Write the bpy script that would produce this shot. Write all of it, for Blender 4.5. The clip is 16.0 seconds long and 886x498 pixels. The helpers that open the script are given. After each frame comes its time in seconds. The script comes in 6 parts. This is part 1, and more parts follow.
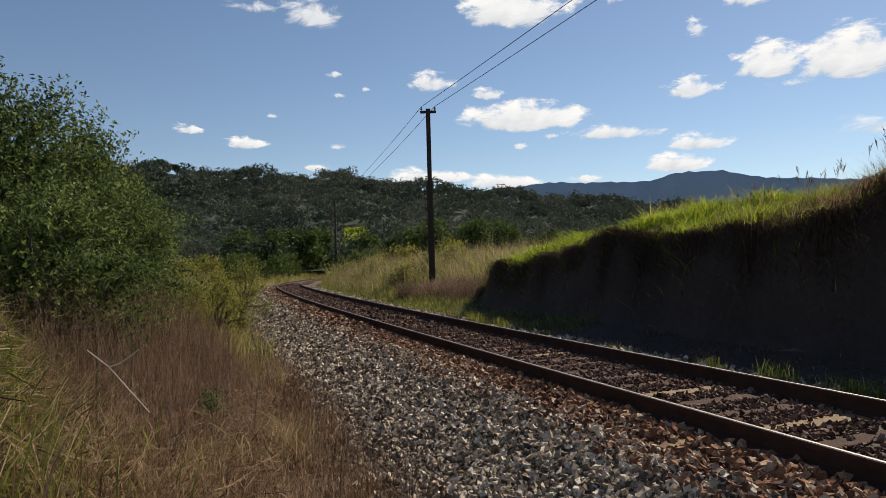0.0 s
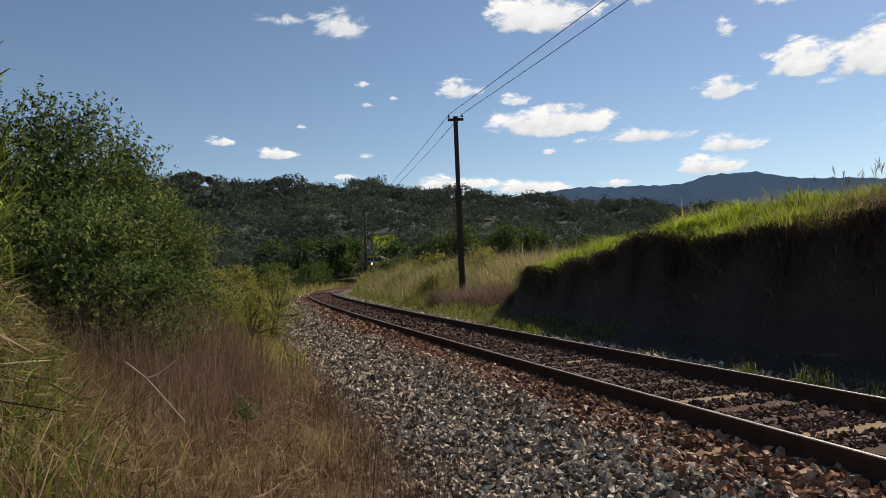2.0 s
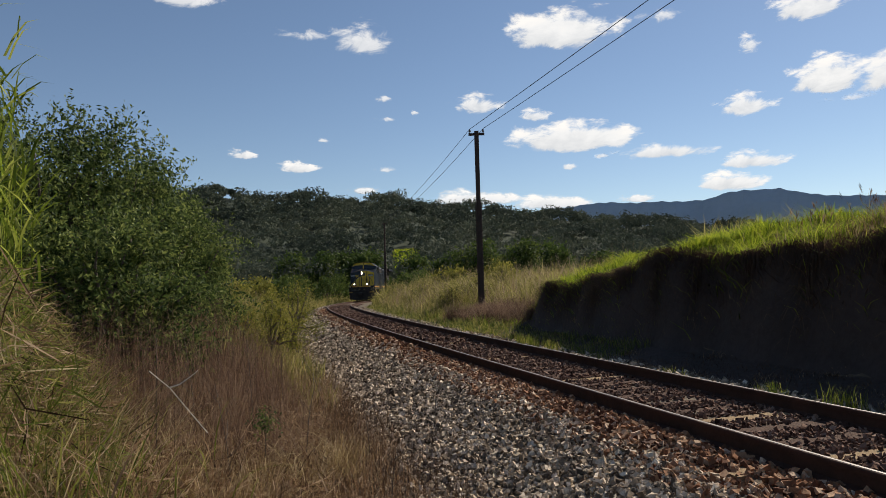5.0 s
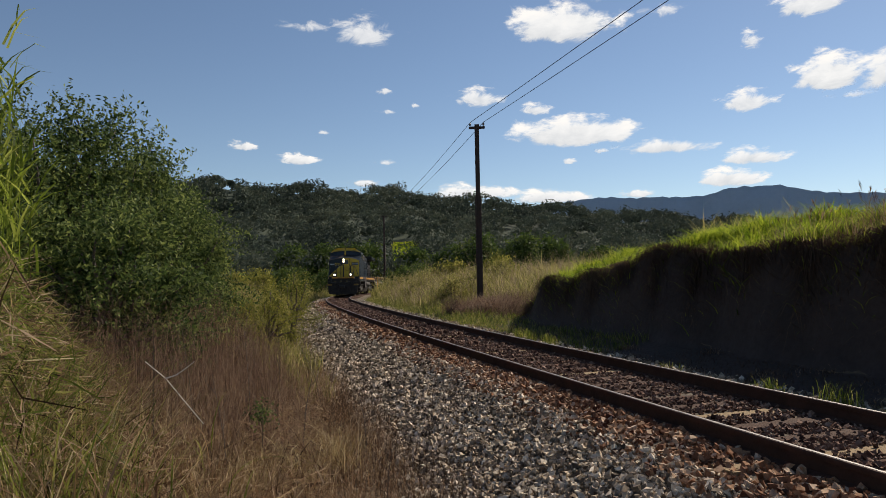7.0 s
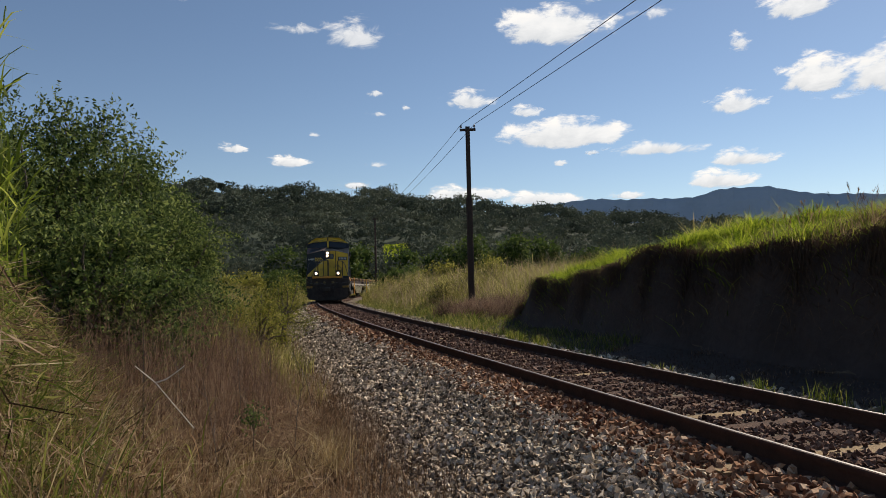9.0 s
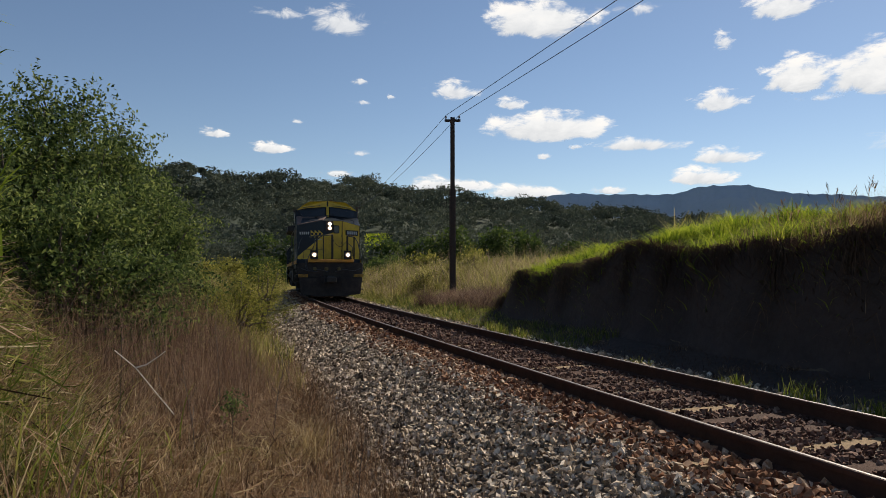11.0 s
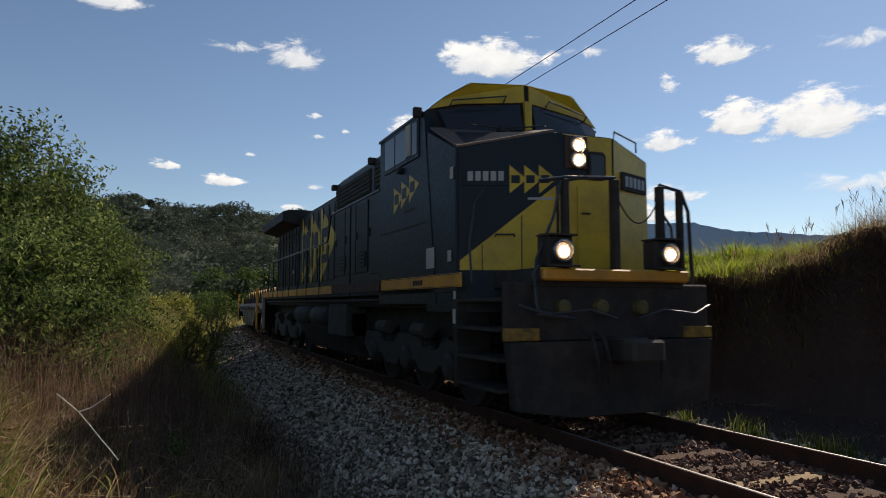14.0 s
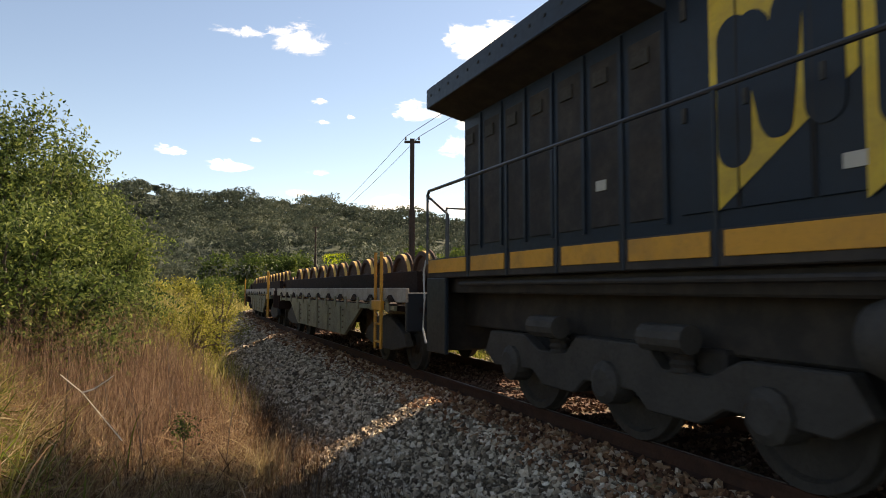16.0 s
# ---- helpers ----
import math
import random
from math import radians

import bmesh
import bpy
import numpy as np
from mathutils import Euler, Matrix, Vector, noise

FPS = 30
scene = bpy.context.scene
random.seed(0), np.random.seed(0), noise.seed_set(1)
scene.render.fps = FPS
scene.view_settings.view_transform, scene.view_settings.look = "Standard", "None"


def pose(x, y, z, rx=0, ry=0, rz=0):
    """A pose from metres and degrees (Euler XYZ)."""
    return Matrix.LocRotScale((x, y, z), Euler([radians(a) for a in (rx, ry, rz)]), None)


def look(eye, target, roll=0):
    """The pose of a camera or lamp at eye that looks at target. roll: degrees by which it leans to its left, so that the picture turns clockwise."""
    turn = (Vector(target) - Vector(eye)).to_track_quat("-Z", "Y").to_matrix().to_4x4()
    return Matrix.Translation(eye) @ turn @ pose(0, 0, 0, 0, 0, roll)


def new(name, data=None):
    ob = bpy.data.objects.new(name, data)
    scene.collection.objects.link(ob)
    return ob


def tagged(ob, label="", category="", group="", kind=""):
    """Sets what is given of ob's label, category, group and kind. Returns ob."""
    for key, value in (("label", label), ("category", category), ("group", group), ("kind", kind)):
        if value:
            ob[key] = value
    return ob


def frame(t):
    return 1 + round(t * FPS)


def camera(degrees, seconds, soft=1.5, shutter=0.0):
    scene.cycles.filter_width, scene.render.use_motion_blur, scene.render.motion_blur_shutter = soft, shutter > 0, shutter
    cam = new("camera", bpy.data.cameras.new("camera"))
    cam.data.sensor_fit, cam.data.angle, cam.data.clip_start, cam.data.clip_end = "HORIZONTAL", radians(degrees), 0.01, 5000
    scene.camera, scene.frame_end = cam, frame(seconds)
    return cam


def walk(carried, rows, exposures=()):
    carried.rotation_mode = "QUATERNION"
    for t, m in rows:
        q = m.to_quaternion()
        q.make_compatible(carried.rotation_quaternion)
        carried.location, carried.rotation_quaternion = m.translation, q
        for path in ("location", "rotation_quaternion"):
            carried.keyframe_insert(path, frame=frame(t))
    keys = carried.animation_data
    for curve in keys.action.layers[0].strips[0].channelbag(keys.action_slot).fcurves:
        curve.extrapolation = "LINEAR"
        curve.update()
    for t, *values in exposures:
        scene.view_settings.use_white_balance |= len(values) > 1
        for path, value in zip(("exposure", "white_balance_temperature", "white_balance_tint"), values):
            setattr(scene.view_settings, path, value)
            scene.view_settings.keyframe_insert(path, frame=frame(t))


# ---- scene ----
cam = camera(66.0, 16.0, soft=0.4, shutter=0.15)
EYE = (0.0, 0.0, 1.329)
# seconds, yaw, pitch, roll, and the sway of the held camera in centimetres
CAMERA_ROWS = [
    (0.0, 0.0, 0.95, 1.5, 0.0, 0.0, 0.0), (0.5, 0.294, 1.237, 1.55, 0.85, 0.58, -0.58),
    (1.0, 0.623, 1.308, 1.839, -0.24, 0.51, -0.61), (1.5, 2.6, 1.489, 2.27, -0.09, -0.97, 0.8),
    (2.0, 2.501, 1.624, 2.281, 0.38, -1.32, 0.98), (2.5, 2.254, 2.562, 1.749, 0.1, -1.69, 0.76),
    (3.0, 2.473, 2.276, 2.246, -0.76, -0.7, 1.19), (3.5, 3.433, 2.506, 1.447, -1.12, -1.0, 0.57),
    (4.0, 4.359, 2.808, 1.54, -1.58, -0.99, 1.29), (4.5, 4.019, 2.951, 1.677, -1.41, -0.98, 0.78),
    (6.8, 4.66, 2.2, 1.1, -0.1, -0.8, 0.88), (7.0, 4.021, 2.3, 1.063, -0.05, -0.76, 0.88), (7.5, 3.428, 2.179, 1.055, -0.37, 0.14, 1.16),
    (8.0, 3.399, 2.49, 1.265, 0.01, -0.48, 0.85), (10.5, 2.798, 1.994, 0.901, -1.93, 0.8, 1.31),
    (11.0, 1.692, 1.667, 0.036, -3.06, 1.38, 0.76), (11.5, 1.398, 2.815, 0.317, -3.89, 1.65, 1.72),
    (12.0, 0.764, 3.482, 0.399, -2.72, 0.18, 1.84), (12.5, -1.51, 3.327, 0.607, -3.3, 0.57, 1.99),
    (13.0, -1.547, 3.769, 0.508, -3.25, -0.01, 2.52), (13.5, -1.577, 4.099, 0.381, -3.34, -0.8, 3.33),
    (14.0, -2.191, 4.592, -0.083, -3.65, -1.77, 3.34), (14.3, -2.17, 4.61, -0.08, -3.65, -1.77, 3.3),
    (14.5, -1.022, 4.849, 0.042, -4.08, -1.44, 2.47), (15.0, -1.208, 5.891, -0.455, -2.96, -2.29, 3.7),
    (15.5, -1.557, 4.976, -0.276, -2.87, -1.4, 2.57), (16.0, -1.737, 3.404, -0.139, -2.15, -0.29, 1.64)]
EXPOSURES = [(0.0, 0.25, 7000, 11), (13.6, 0.25, 7000, 11), (14.3, 0.55, 7500, 12), (14.55, 1.36, 8800, 15), (14.9, 1.36, 8900, 15), (16.0, 1.34, 9000, 15)]
walk(cam, [(t, pose(EYE[0] + dx / 100, EYE[1] + dy / 100, EYE[2] + dz / 100, 90 + pitch, roll, yaw))
           for t, yaw, pitch, roll, dx, dy, dz in CAMERA_ROWS], exposures=EXPOSURES)

# ---- light ----
SUN_AZ, SUN_EL = 40.0, 39.0      # degrees right of straight ahead, above the horizon
world = bpy.data.worlds.new("sky")
scene.world = world
world.use_nodes = True
wn = world.node_tree.nodes
sky = wn.new("ShaderNodeTexSky")
sky.sky_type, sky.sun_disc = "NISHITA", False
sky.sun_elevation, sky.sun_rotation = radians(SUN_EL), radians(SUN_AZ)
sky.altitude, sky.air_density, sky.dust_density, sky.ozone_density = 900, 1.0, 0.2, 3.0
wn["Background"].inputs["Strength"].default_value = 0.082
world.node_tree.links.new(sky.outputs[0], wn["Background"].inputs["Color"])
sun_data = bpy.data.lights.new("sun", "SUN")
sun_data.energy, sun_data.angle, sun_data.color = 4.4, radians(0.55), (1.0, 0.93, 0.82)
sun = new("sun", sun_data)
to_sun = Vector((math.sin(radians(SUN_AZ)) * math.cos(radians(SUN_EL)),
                 math.cos(radians(SUN_AZ)) * math.cos(radians(SUN_EL)), math.sin(radians(SUN_EL))))
sun.matrix_world = Matrix.Translation((0, 0, 60)) @ to_sun.to_track_quat("Z", "Y").to_matrix().to_4x4()

# ---- materials ----


def material(name):
    m = bpy.data.materials.new(name)
    m.use_nodes = True
    nt = m.node_tree
    return m, nt, nt.nodes["Principled BSDF"]


def link(nt, a, b):
    nt.links.new(a, b)


def ramp(nt, value, stops):
    r = nt.nodes.new("ShaderNodeValToRGB")
    while len(r.color_ramp.elements) < len(stops):
        r.color_ramp.elements.new(0.5)
    for e, (p, c) in zip(r.color_ramp.elements, stops):
        e.position, e.color = p, (*c, 1)
    if value is not None:
        link(nt, value, r.inputs[0])
    return r


def noise_tex(nt, scale, detail=5, rough=0.6, coords="Object", stretch=None):
    tc = nt.nodes.new("ShaderNodeTexCoord")
    n = nt.nodes.new("ShaderNodeTexNoise")
    n.inputs["Scale"].default_value, n.inputs["Detail"].default_value = scale, detail
    n.inputs["Roughness"].default_value = rough
    src = tc.outputs[coords]
    if stretch:
        mp = nt.nodes.new("ShaderNodeMapping")
        mp.inputs["Scale"].default_value = stretch
        link(nt, src, mp.inputs[0])
        src = mp.outputs[0]
    link(nt, src, n.inputs["Vector"])
    return n


def mix_col(nt, fac, a, b, mode="MIX"):
    x = nt.nodes.new("ShaderNodeMix")
    x.data_type, x.blend_type = "RGBA", mode
    if isinstance(fac, float):
        x.inputs[0].default_value = fac
    else:
        link(nt, fac, x.inputs[0])
    for sock, v in ((x.inputs[6], a), (x.inputs[7], b)):
        if isinstance(v, tuple):
            sock.default_value = (*v, 1)
        else:
            link(nt, v, sock)
    return x.outputs[2]


def bump(nt, bsdf, height, strength, distance):
    b = nt.nodes.new("ShaderNodeBump")
    b.inputs["Strength"].default_value, b.inputs["Distance"].default_value = strength, distance
    link(nt, height, b.inputs["Height"])
    link(nt, b.outputs[0], bsdf.inputs["Normal"])


def paint(name, base, dirt, rough=0.45, metal=0.0, scale=3.0, amount=0.5, relief=0.002, stretch=None, gloss=0.5):
    """Painted or raw solid with stains at two scales and a little relief."""
    m, nt, b = material(name)
    n1, n2 = noise_tex(nt, scale, 6, 0.65, stretch=stretch), noise_tex(nt, scale * 9, 4, 0.7, stretch=stretch)
    r1 = ramp(nt, n1.outputs[0], [(0.42, (0, 0, 0)), (0.72, (amount, amount, amount))])
    r2 = ramp(nt, n2.outputs[0], [(0.5, (0, 0, 0)), (0.8, (amount * 0.6,) * 3)])
    c = mix_col(nt, r1.outputs[0], base, dirt)
    c = mix_col(nt, r2.outputs[0], c, dirt)
    link(nt, c, b.inputs["Base Color"])
    b.inputs["Metallic"].default_value = metal
    b.inputs["Specular IOR Level"].default_value = gloss
    rr = ramp(nt, n2.outputs[0], [(0.3, (rough * 0.8,) * 3), (0.8, (min(1, rough * 1.35),) * 3)])
    link(nt, rr.outputs[0], b.inputs["Roughness"])
    bump(nt, b, n2.outputs[0], 0.4, relief)
    return m


def plant(name, stops, glow=0.45, rough=0.7, patch=0.6, single=0.45, broad=1.1):
    """Leaves and blades: each its own shade, light passing through them."""
    m, nt, b = material(name)
    nt.nodes.remove(b)
    out = nt.nodes["Material Output"]
    geo = nt.nodes.new("ShaderNodeNewGeometry")
    n = noise_tex(nt, patch, 3, 0.5)
    add = nt.nodes.new("ShaderNodeMath")
    add.operation = "MULTIPLY_ADD"
    add.inputs[1].default_value, add.inputs[2].default_value = single, 0.0
    link(nt, geo.outputs["Random Per Island"], add.inputs[0])
    add2 = nt.nodes.new("ShaderNodeMath")
    add2.operation = "MULTIPLY_ADD"
    add2.inputs[1].default_value = broad
    add2.inputs[2].default_value = 0.47 - single / 2 - broad / 2
    link(nt, n.outputs[0], add2.inputs[0])
    tot = nt.nodes.new("ShaderNodeMath")
    link(nt, add.outputs[0], tot.inputs[0])
    link(nt, add2.outputs[0], tot.inputs[1])
    col = ramp(nt, tot.outputs[0], stops).outputs[0]
    d = nt.nodes.new("ShaderNodeBsdfPrincipled")
    d.inputs["Roughness"].default_value = rough
    d.inputs["Specular IOR Level"].default_value = 0.35 if rough < 0.6 else 0.12
    t = nt.nodes.new("ShaderNodeBsdfTranslucent")
    link(nt, col, d.inputs["Base Color"])
    link(nt, col, t.inputs["Color"])
    mx = nt.nodes.new("ShaderNodeMixShader")
    mx.inputs[0].default_value = glow
    link(nt, d.outputs[0], mx.inputs[1])
    link(nt, t.outputs[0], mx.inputs[2])
    link(nt, mx.outputs[0], out.inputs["Surface"])
    return m


def ground_material():
    m, nt, b = material("soil")
    n1, n2, n3 = noise_tex(nt, 0.35), noise_tex(nt, 6.0), noise_tex(nt, 60.0)
    c1 = ramp(nt, n1.outputs[0], [(0.35, (0.06, 0.04, 0.025)), (0.65, (0.11, 0.075, 0.042))]).outputs[0]
    c2 = ramp(nt, n2.outputs[0], [(0.4, (0.04, 0.026, 0.018)), (0.7, (0.13, 0.09, 0.052))]).outputs[0]
    c = mix_col(nt, 0.5, c1, c2)
    c = mix_col(nt, 0.25, c, ramp(nt, n3.outputs[0], [(0.3, (0.03, 0.02, 0.015)), (0.7, (0.3, 0.24, 0.16))]).outputs[0])
    link(nt, c, b.inputs["Base Color"])
    b.inputs["Roughness"].default_value = 0.95
    bump(nt, b, n2.outputs[0], 0.8, 0.08)
    return m


def stone_material(name, stops, rand="Random Per Island"):
    m, nt, b = material(name)
    if rand == "Object":
        v = nt.nodes.new("ShaderNodeObjectInfo").outputs["Random"]
    else:
        v = nt.nodes.new("ShaderNodeNewGeometry").outputs[rand]
    c = ramp(nt, v, stops).outputs[0]
    n = noise_tex(nt, 25, 5)
    g = ramp(nt, n.outputs[0], [(0.3, (0.45, 0.42, 0.4)), (0.7, (1, 1, 1))]).outputs[0]
    link(nt, mix_col(nt, 0.8, c, g, "MULTIPLY"), b.inputs["Base Color"])
    b.inputs["Roughness"].default_value = 0.95
    b.inputs["Specular IOR Level"].default_value = 0.2
    bump(nt, b, n.outputs[0], 0.5, 0.01)
    return m


GREY_STONES = [(0.0, (0.09, 0.065, 0.046)), (0.35, (0.3, 0.232, 0.165)), (0.7, (0.68, 0.55, 0.4)), (1.0, (0.96, 0.83, 0.66))]
RUST_STONES = [(0.0, (0.1, 0.042, 0.026)), (0.4, (0.28, 0.13, 0.065)), (0.75, (0.45, 0.27, 0.16)), (1.0, (0.68, 0.53, 0.39))]
DARK_STONES = [(0.0, (0.06, 0.028, 0.019)), (0.5, (0.18, 0.095, 0.063)), (1.0, (0.36, 0.24, 0.18))]
M_SOIL = ground_material()
M_STONE = stone_material("grey_ballast", GREY_STONES)
M_STONE_ONE = stone_material("grey_ballast_single", GREY_STONES, "Object")
M_RUST_STONE = stone_material("rust_ballast", RUST_STONES)
M_DARK_STONE = stone_material("oily_ballast", DARK_STONES)
# cutting's earth, taken near black so its shade is in the colour
M_BANK = paint("earth_with_shade", (0.05, 0.03, 0.022), (0.024, 0.016, 0.012), 0.95, 0, 0.9, 0.8, 0.05)
M_RAIL = paint("rusty_rail", (0.075, 0.036, 0.024), (0.03, 0.018, 0.014), 0.9, 0.0, 4, 0.7, 0.002, None, 0.15)
M_RAILTOP = paint("worn_steel", (0.26, 0.24, 0.22), (0.14, 0.11, 0.09), 0.55, 0.6, 6, 0.4, 0.0005)
M_WOOD = paint("sleeper_wood", (0.085, 0.042, 0.027), (0.03, 0.018, 0.014), 0.9, 0, 5, 0.8, 0.02, (1, 14, 14), 0.15)
M_WOOD_NEW = paint("pale_sleeper_wood", (0.3, 0.21, 0.115), (0.14, 0.085, 0.05), 0.85, 0, 5, 0.7, 0.015, (1, 14, 14), 0.15)
M_POLE = paint("pole_steel", (0.05, 0.035, 0.03), (0.09, 0.05, 0.035), 0.7, 0.3, 3, 0.6)
M_PORCELAIN = paint("insulator", (0.12, 0.09, 0.08), (0.05, 0.04, 0.04), 0.25)
M_WIRE = paint("wire", (0.03, 0.03, 0.035), (0.05, 0.04, 0.04), 0.5, 0.4)
DRY = [(0.05, (0.045, 0.028, 0.016)), (0.35, (0.16, 0.093, 0.052)), (0.65, (0.32, 0.198, 0.115)), (0.95, (0.6, 0.45, 0.31))]
M_DRY = plant("dry_grass", DRY, 0.4, 0.7, 1.3, 0.9, 0.9)
M_REDDRY = plant("reddish_dry_grass", [(0.1, (0.07, 0.042, 0.03)), (0.5, (0.185, 0.112, 0.078)), (0.9, (0.37, 0.26, 0.175))], 0.4, 0.7, 1.0, 0.8, 0.8)
M_DARKSTEM = plant("dark_dry_stems", [(0.1, (0.035, 0.022, 0.016)), (0.6, (0.1, 0.062, 0.04)), (0.95, (0.22, 0.14, 0.09))], 0.2)
M_FUZZ = plant("pinkish_seed_heads", [(0.1, (0.16, 0.11, 0.07)), (0.5, (0.32, 0.23, 0.15)), (0.9, (0.5, 0.39, 0.27))], 0.4, 0.7, 0.5, 0.8, 0.8)
M_CANE = plant("cane_leaves", [(0.1, (0.07, 0.1, 0.015)), (0.5, (0.2, 0.26, 0.03)), (0.9, (0.4, 0.42, 0.1))], 0.55, 0.6, 1.2, 0.8, 0.9)
M_STRAW = plant("pale_straw", [(0.1, (0.2, 0.13, 0.06)), (0.5, (0.42, 0.31, 0.15)), (0.9, (0.66, 0.54, 0.33))], 0.4, 0.7, 1.0, 0.9, 0.6)
M_GREEN = plant("green_grass", [(0.1, (0.06, 0.085, 0.015)), (0.5, (0.16, 0.19, 0.03)), (0.9, (0.42, 0.36, 0.12))], 0.5, 0.6, 1.2, 0.8, 0.9)
M_BRIGHT = plant("sunlit_green_grass", [(0.05, (0.05, 0.085, 0.01)), (0.45, (0.22, 0.32, 0.018)), (0.9, (0.5, 0.53, 0.06))], 0.62, 0.7, 1.1, 1.0, 0.9)
M_MEADOW = plant("yellow_green_grass", [(0.1, (0.1, 0.105, 0.028)), (0.5, (0.27, 0.25, 0.07)), (0.9, (0.52, 0.43, 0.19))], 0.58, 0.7, 0.7, 0.8, 1.0)
M_LEAF = plant("bush_leaves", [(0.05, (0.03, 0.05, 0.017)), (0.5, (0.09, 0.13, 0.036)), (0.95, (0.3, 0.34, 0.1))], 0.4, 0.6, 1.1, 0.8, 0.9)
M_BROAD = plant("broad_tree_leaves", [(0.05, (0.03, 0.05, 0.014)), (0.5, (0.075, 0.115, 0.026)), (0.92, (0.19, 0.22, 0.05))], 0.35, 0.6, 0.25, 0.6, 1.2)
# forest greens are greyed and blued to carry some distance haze
M_WOODS = plant("hazed_forest_leaves", [(0.1, (0.032, 0.043, 0.033)), (0.5, (0.078, 0.095, 0.066)), (0.9, (0.17, 0.182, 0.12))], 0.17, 0.8, 0.03, 0.4, 1.2)
M_YSHRUB = plant("yellow_shrub_leaves", [(0.05, (0.07, 0.078, 0.016)), (0.5, (0.205, 0.2, 0.038)), (0.9, (0.42, 0.37, 0.1))], 0.5, 0.6, 1.2, 0.6, 0.9)
M_BARK = paint("bark", (0.12, 0.09, 0.07), (0.05, 0.04, 0.03), 0.9, 0, 8, 0.7, 0.01)
# distance haze is painted into the mountain's blue-grey base colour
M_MOUNTAIN = paint("haze_blue_mountain", (0.33, 0.41, 0.5), (0.26, 0.33, 0.4), 1.0, 0, 0.006, 0.6, 0.5)

# ---- the line of the track ----
# rail tops lie at z = 0; s runs along the line away from the camera, lat to the right of it
TRACK_X, TRACK_HEADING, BEND0, BEND1, BEND_END, BEND_FAR = 5.241, radians(20.871), -0.000493, 0.00012376, 66.0, 0.0042
S_STEP = 0.1
S_ALL = np.arange(-120, 520, S_STEP)


def heading_of(s):
    c = np.clip(s, 0, BEND_END)
    turn = BEND0 * c + BEND1 * c * c / 2
    rest = np.clip(s - BEND_END, 0, 160) * BEND_FAR
    return TRACK_HEADING - turn - rest


HEAD_ALL = heading_of(S_ALL)
X_ALL, Y_ALL = np.cumsum(-np.sin(HEAD_ALL) * S_STEP), np.cumsum(np.cos(HEAD_ALL) * S_STEP)
_zero = int(np.argmin(abs(S_ALL)))
X_ALL, Y_ALL = X_ALL - X_ALL[_zero] + TRACK_X, Y_ALL - Y_ALL[_zero]


def on_line(s, lat=0.0):
    """World x, y of a place along and beside the track."""
    h = heading_of(np.asarray(s, float))
    return (np.interp(s, S_ALL, X_ALL) + lat * np.cos(h), np.interp(s, S_ALL, Y_ALL) + lat * np.sin(h))


def line_z(s):
    """The line falls gently beyond the near straight."""
    d = np.clip(np.asarray(s, float) - 40.0, -12, 90)
    return -0.0115 * np.where(d < 12, (d + 12) ** 2 / 48, d)


def smooth(a, b, v):
    k = np.clip((v - a) / (b - a), 0, 1)
    return k * k * (3 - 2 * k)


def wave(x, y, seed=0.0):
    return (np.sin(x * 0.71 + seed) * np.cos(y * 0.53 + seed * 2) + 0.5 * np.sin(x * 1.7 + y * 1.3 + seed * 3)
            + 0.25 * np.sin(x * 3.9 - y * 3.1 + seed))


def bank_top(s):
    """Height of the cutting's edge on the far side of the track."""
    return np.interp(s, [-40, 0, 8, 14, 18, 20.5, 22.0, 23.2, 27], [2.05, 1.92, 1.76, 1.37, 1.1, 1.02, 0.9, 0.55, 0.3])


def ground_z(s, lat):
    s, lat = np.asarray(s, float), np.asarray(lat, float)
    z = np.interp(lat, [-60, -25, -12, -7.5, -5, -3.9, -3.3, -1.6, -1.1, -0.85, 0.85, 1.1, 1.6, 2.6, 3.1, 5, 9, 20, 60],
                  [1.5, 0.9, 0.3, -0.1, -0.55, -0.86, -0.84, -0.22, -0.16, -0.172, -0.172, -0.16, -0.25, -0.38, -0.36, -0.05, 0.55, 1.1, 2.5])
    edge = 3.9 + 0.06 * wave(s * 1.6, lat * 0, 1.0)
    inside = smooth(edge, edge + 0.45, lat)
    cut = bank_top(s) + 0.22 + 0.2 * smooth(10, 4, s) + np.clip(lat - 4.3, 0, 2.5) * 0.26 + np.clip(lat - 6.9, 0, 12) * 0.06 + 0.13 * wave(s * 1.1, lat * 0.9, 2.0)
    gone = 1 - smooth(21.0, 23.6, s)
    z = z + gone * inside * np.maximum(cut - z, 0)
    rough = smooth(3.4, 5, np.abs(lat)) * 0.06 + 0.012 * smooth(0.8, 1.6, np.abs(lat))
    return z + rough * wave(s, lat, 0.3) + line_z(s)


# ---- mesh helpers ----


def mesh_np(name, verts, faces, mat, smooth_faces=False):
    """A mesh from arrays: faces all with the same number of corners."""
    me = bpy.data.meshes.new(name)
    verts, faces = np.asarray(verts, np.float32), np.asarray(faces, np.int32)
    k = faces.shape[1]
    me.vertices.add(len(verts))
    me.vertices.foreach_set("co", verts.ravel())
    me.loops.add(faces.size)
    me.loops.foreach_set("vertex_index", faces.ravel())
    me.polygons.add(len(faces))
    me.polygons.foreach_set("loop_start", np.arange(0, faces.size, k, dtype=np.int32))
    me.polygons.foreach_set("use_smooth", np.full(len(faces), smooth_faces))
    me.update(calc_edges=True)
    me.materials.append(mat)
    return me


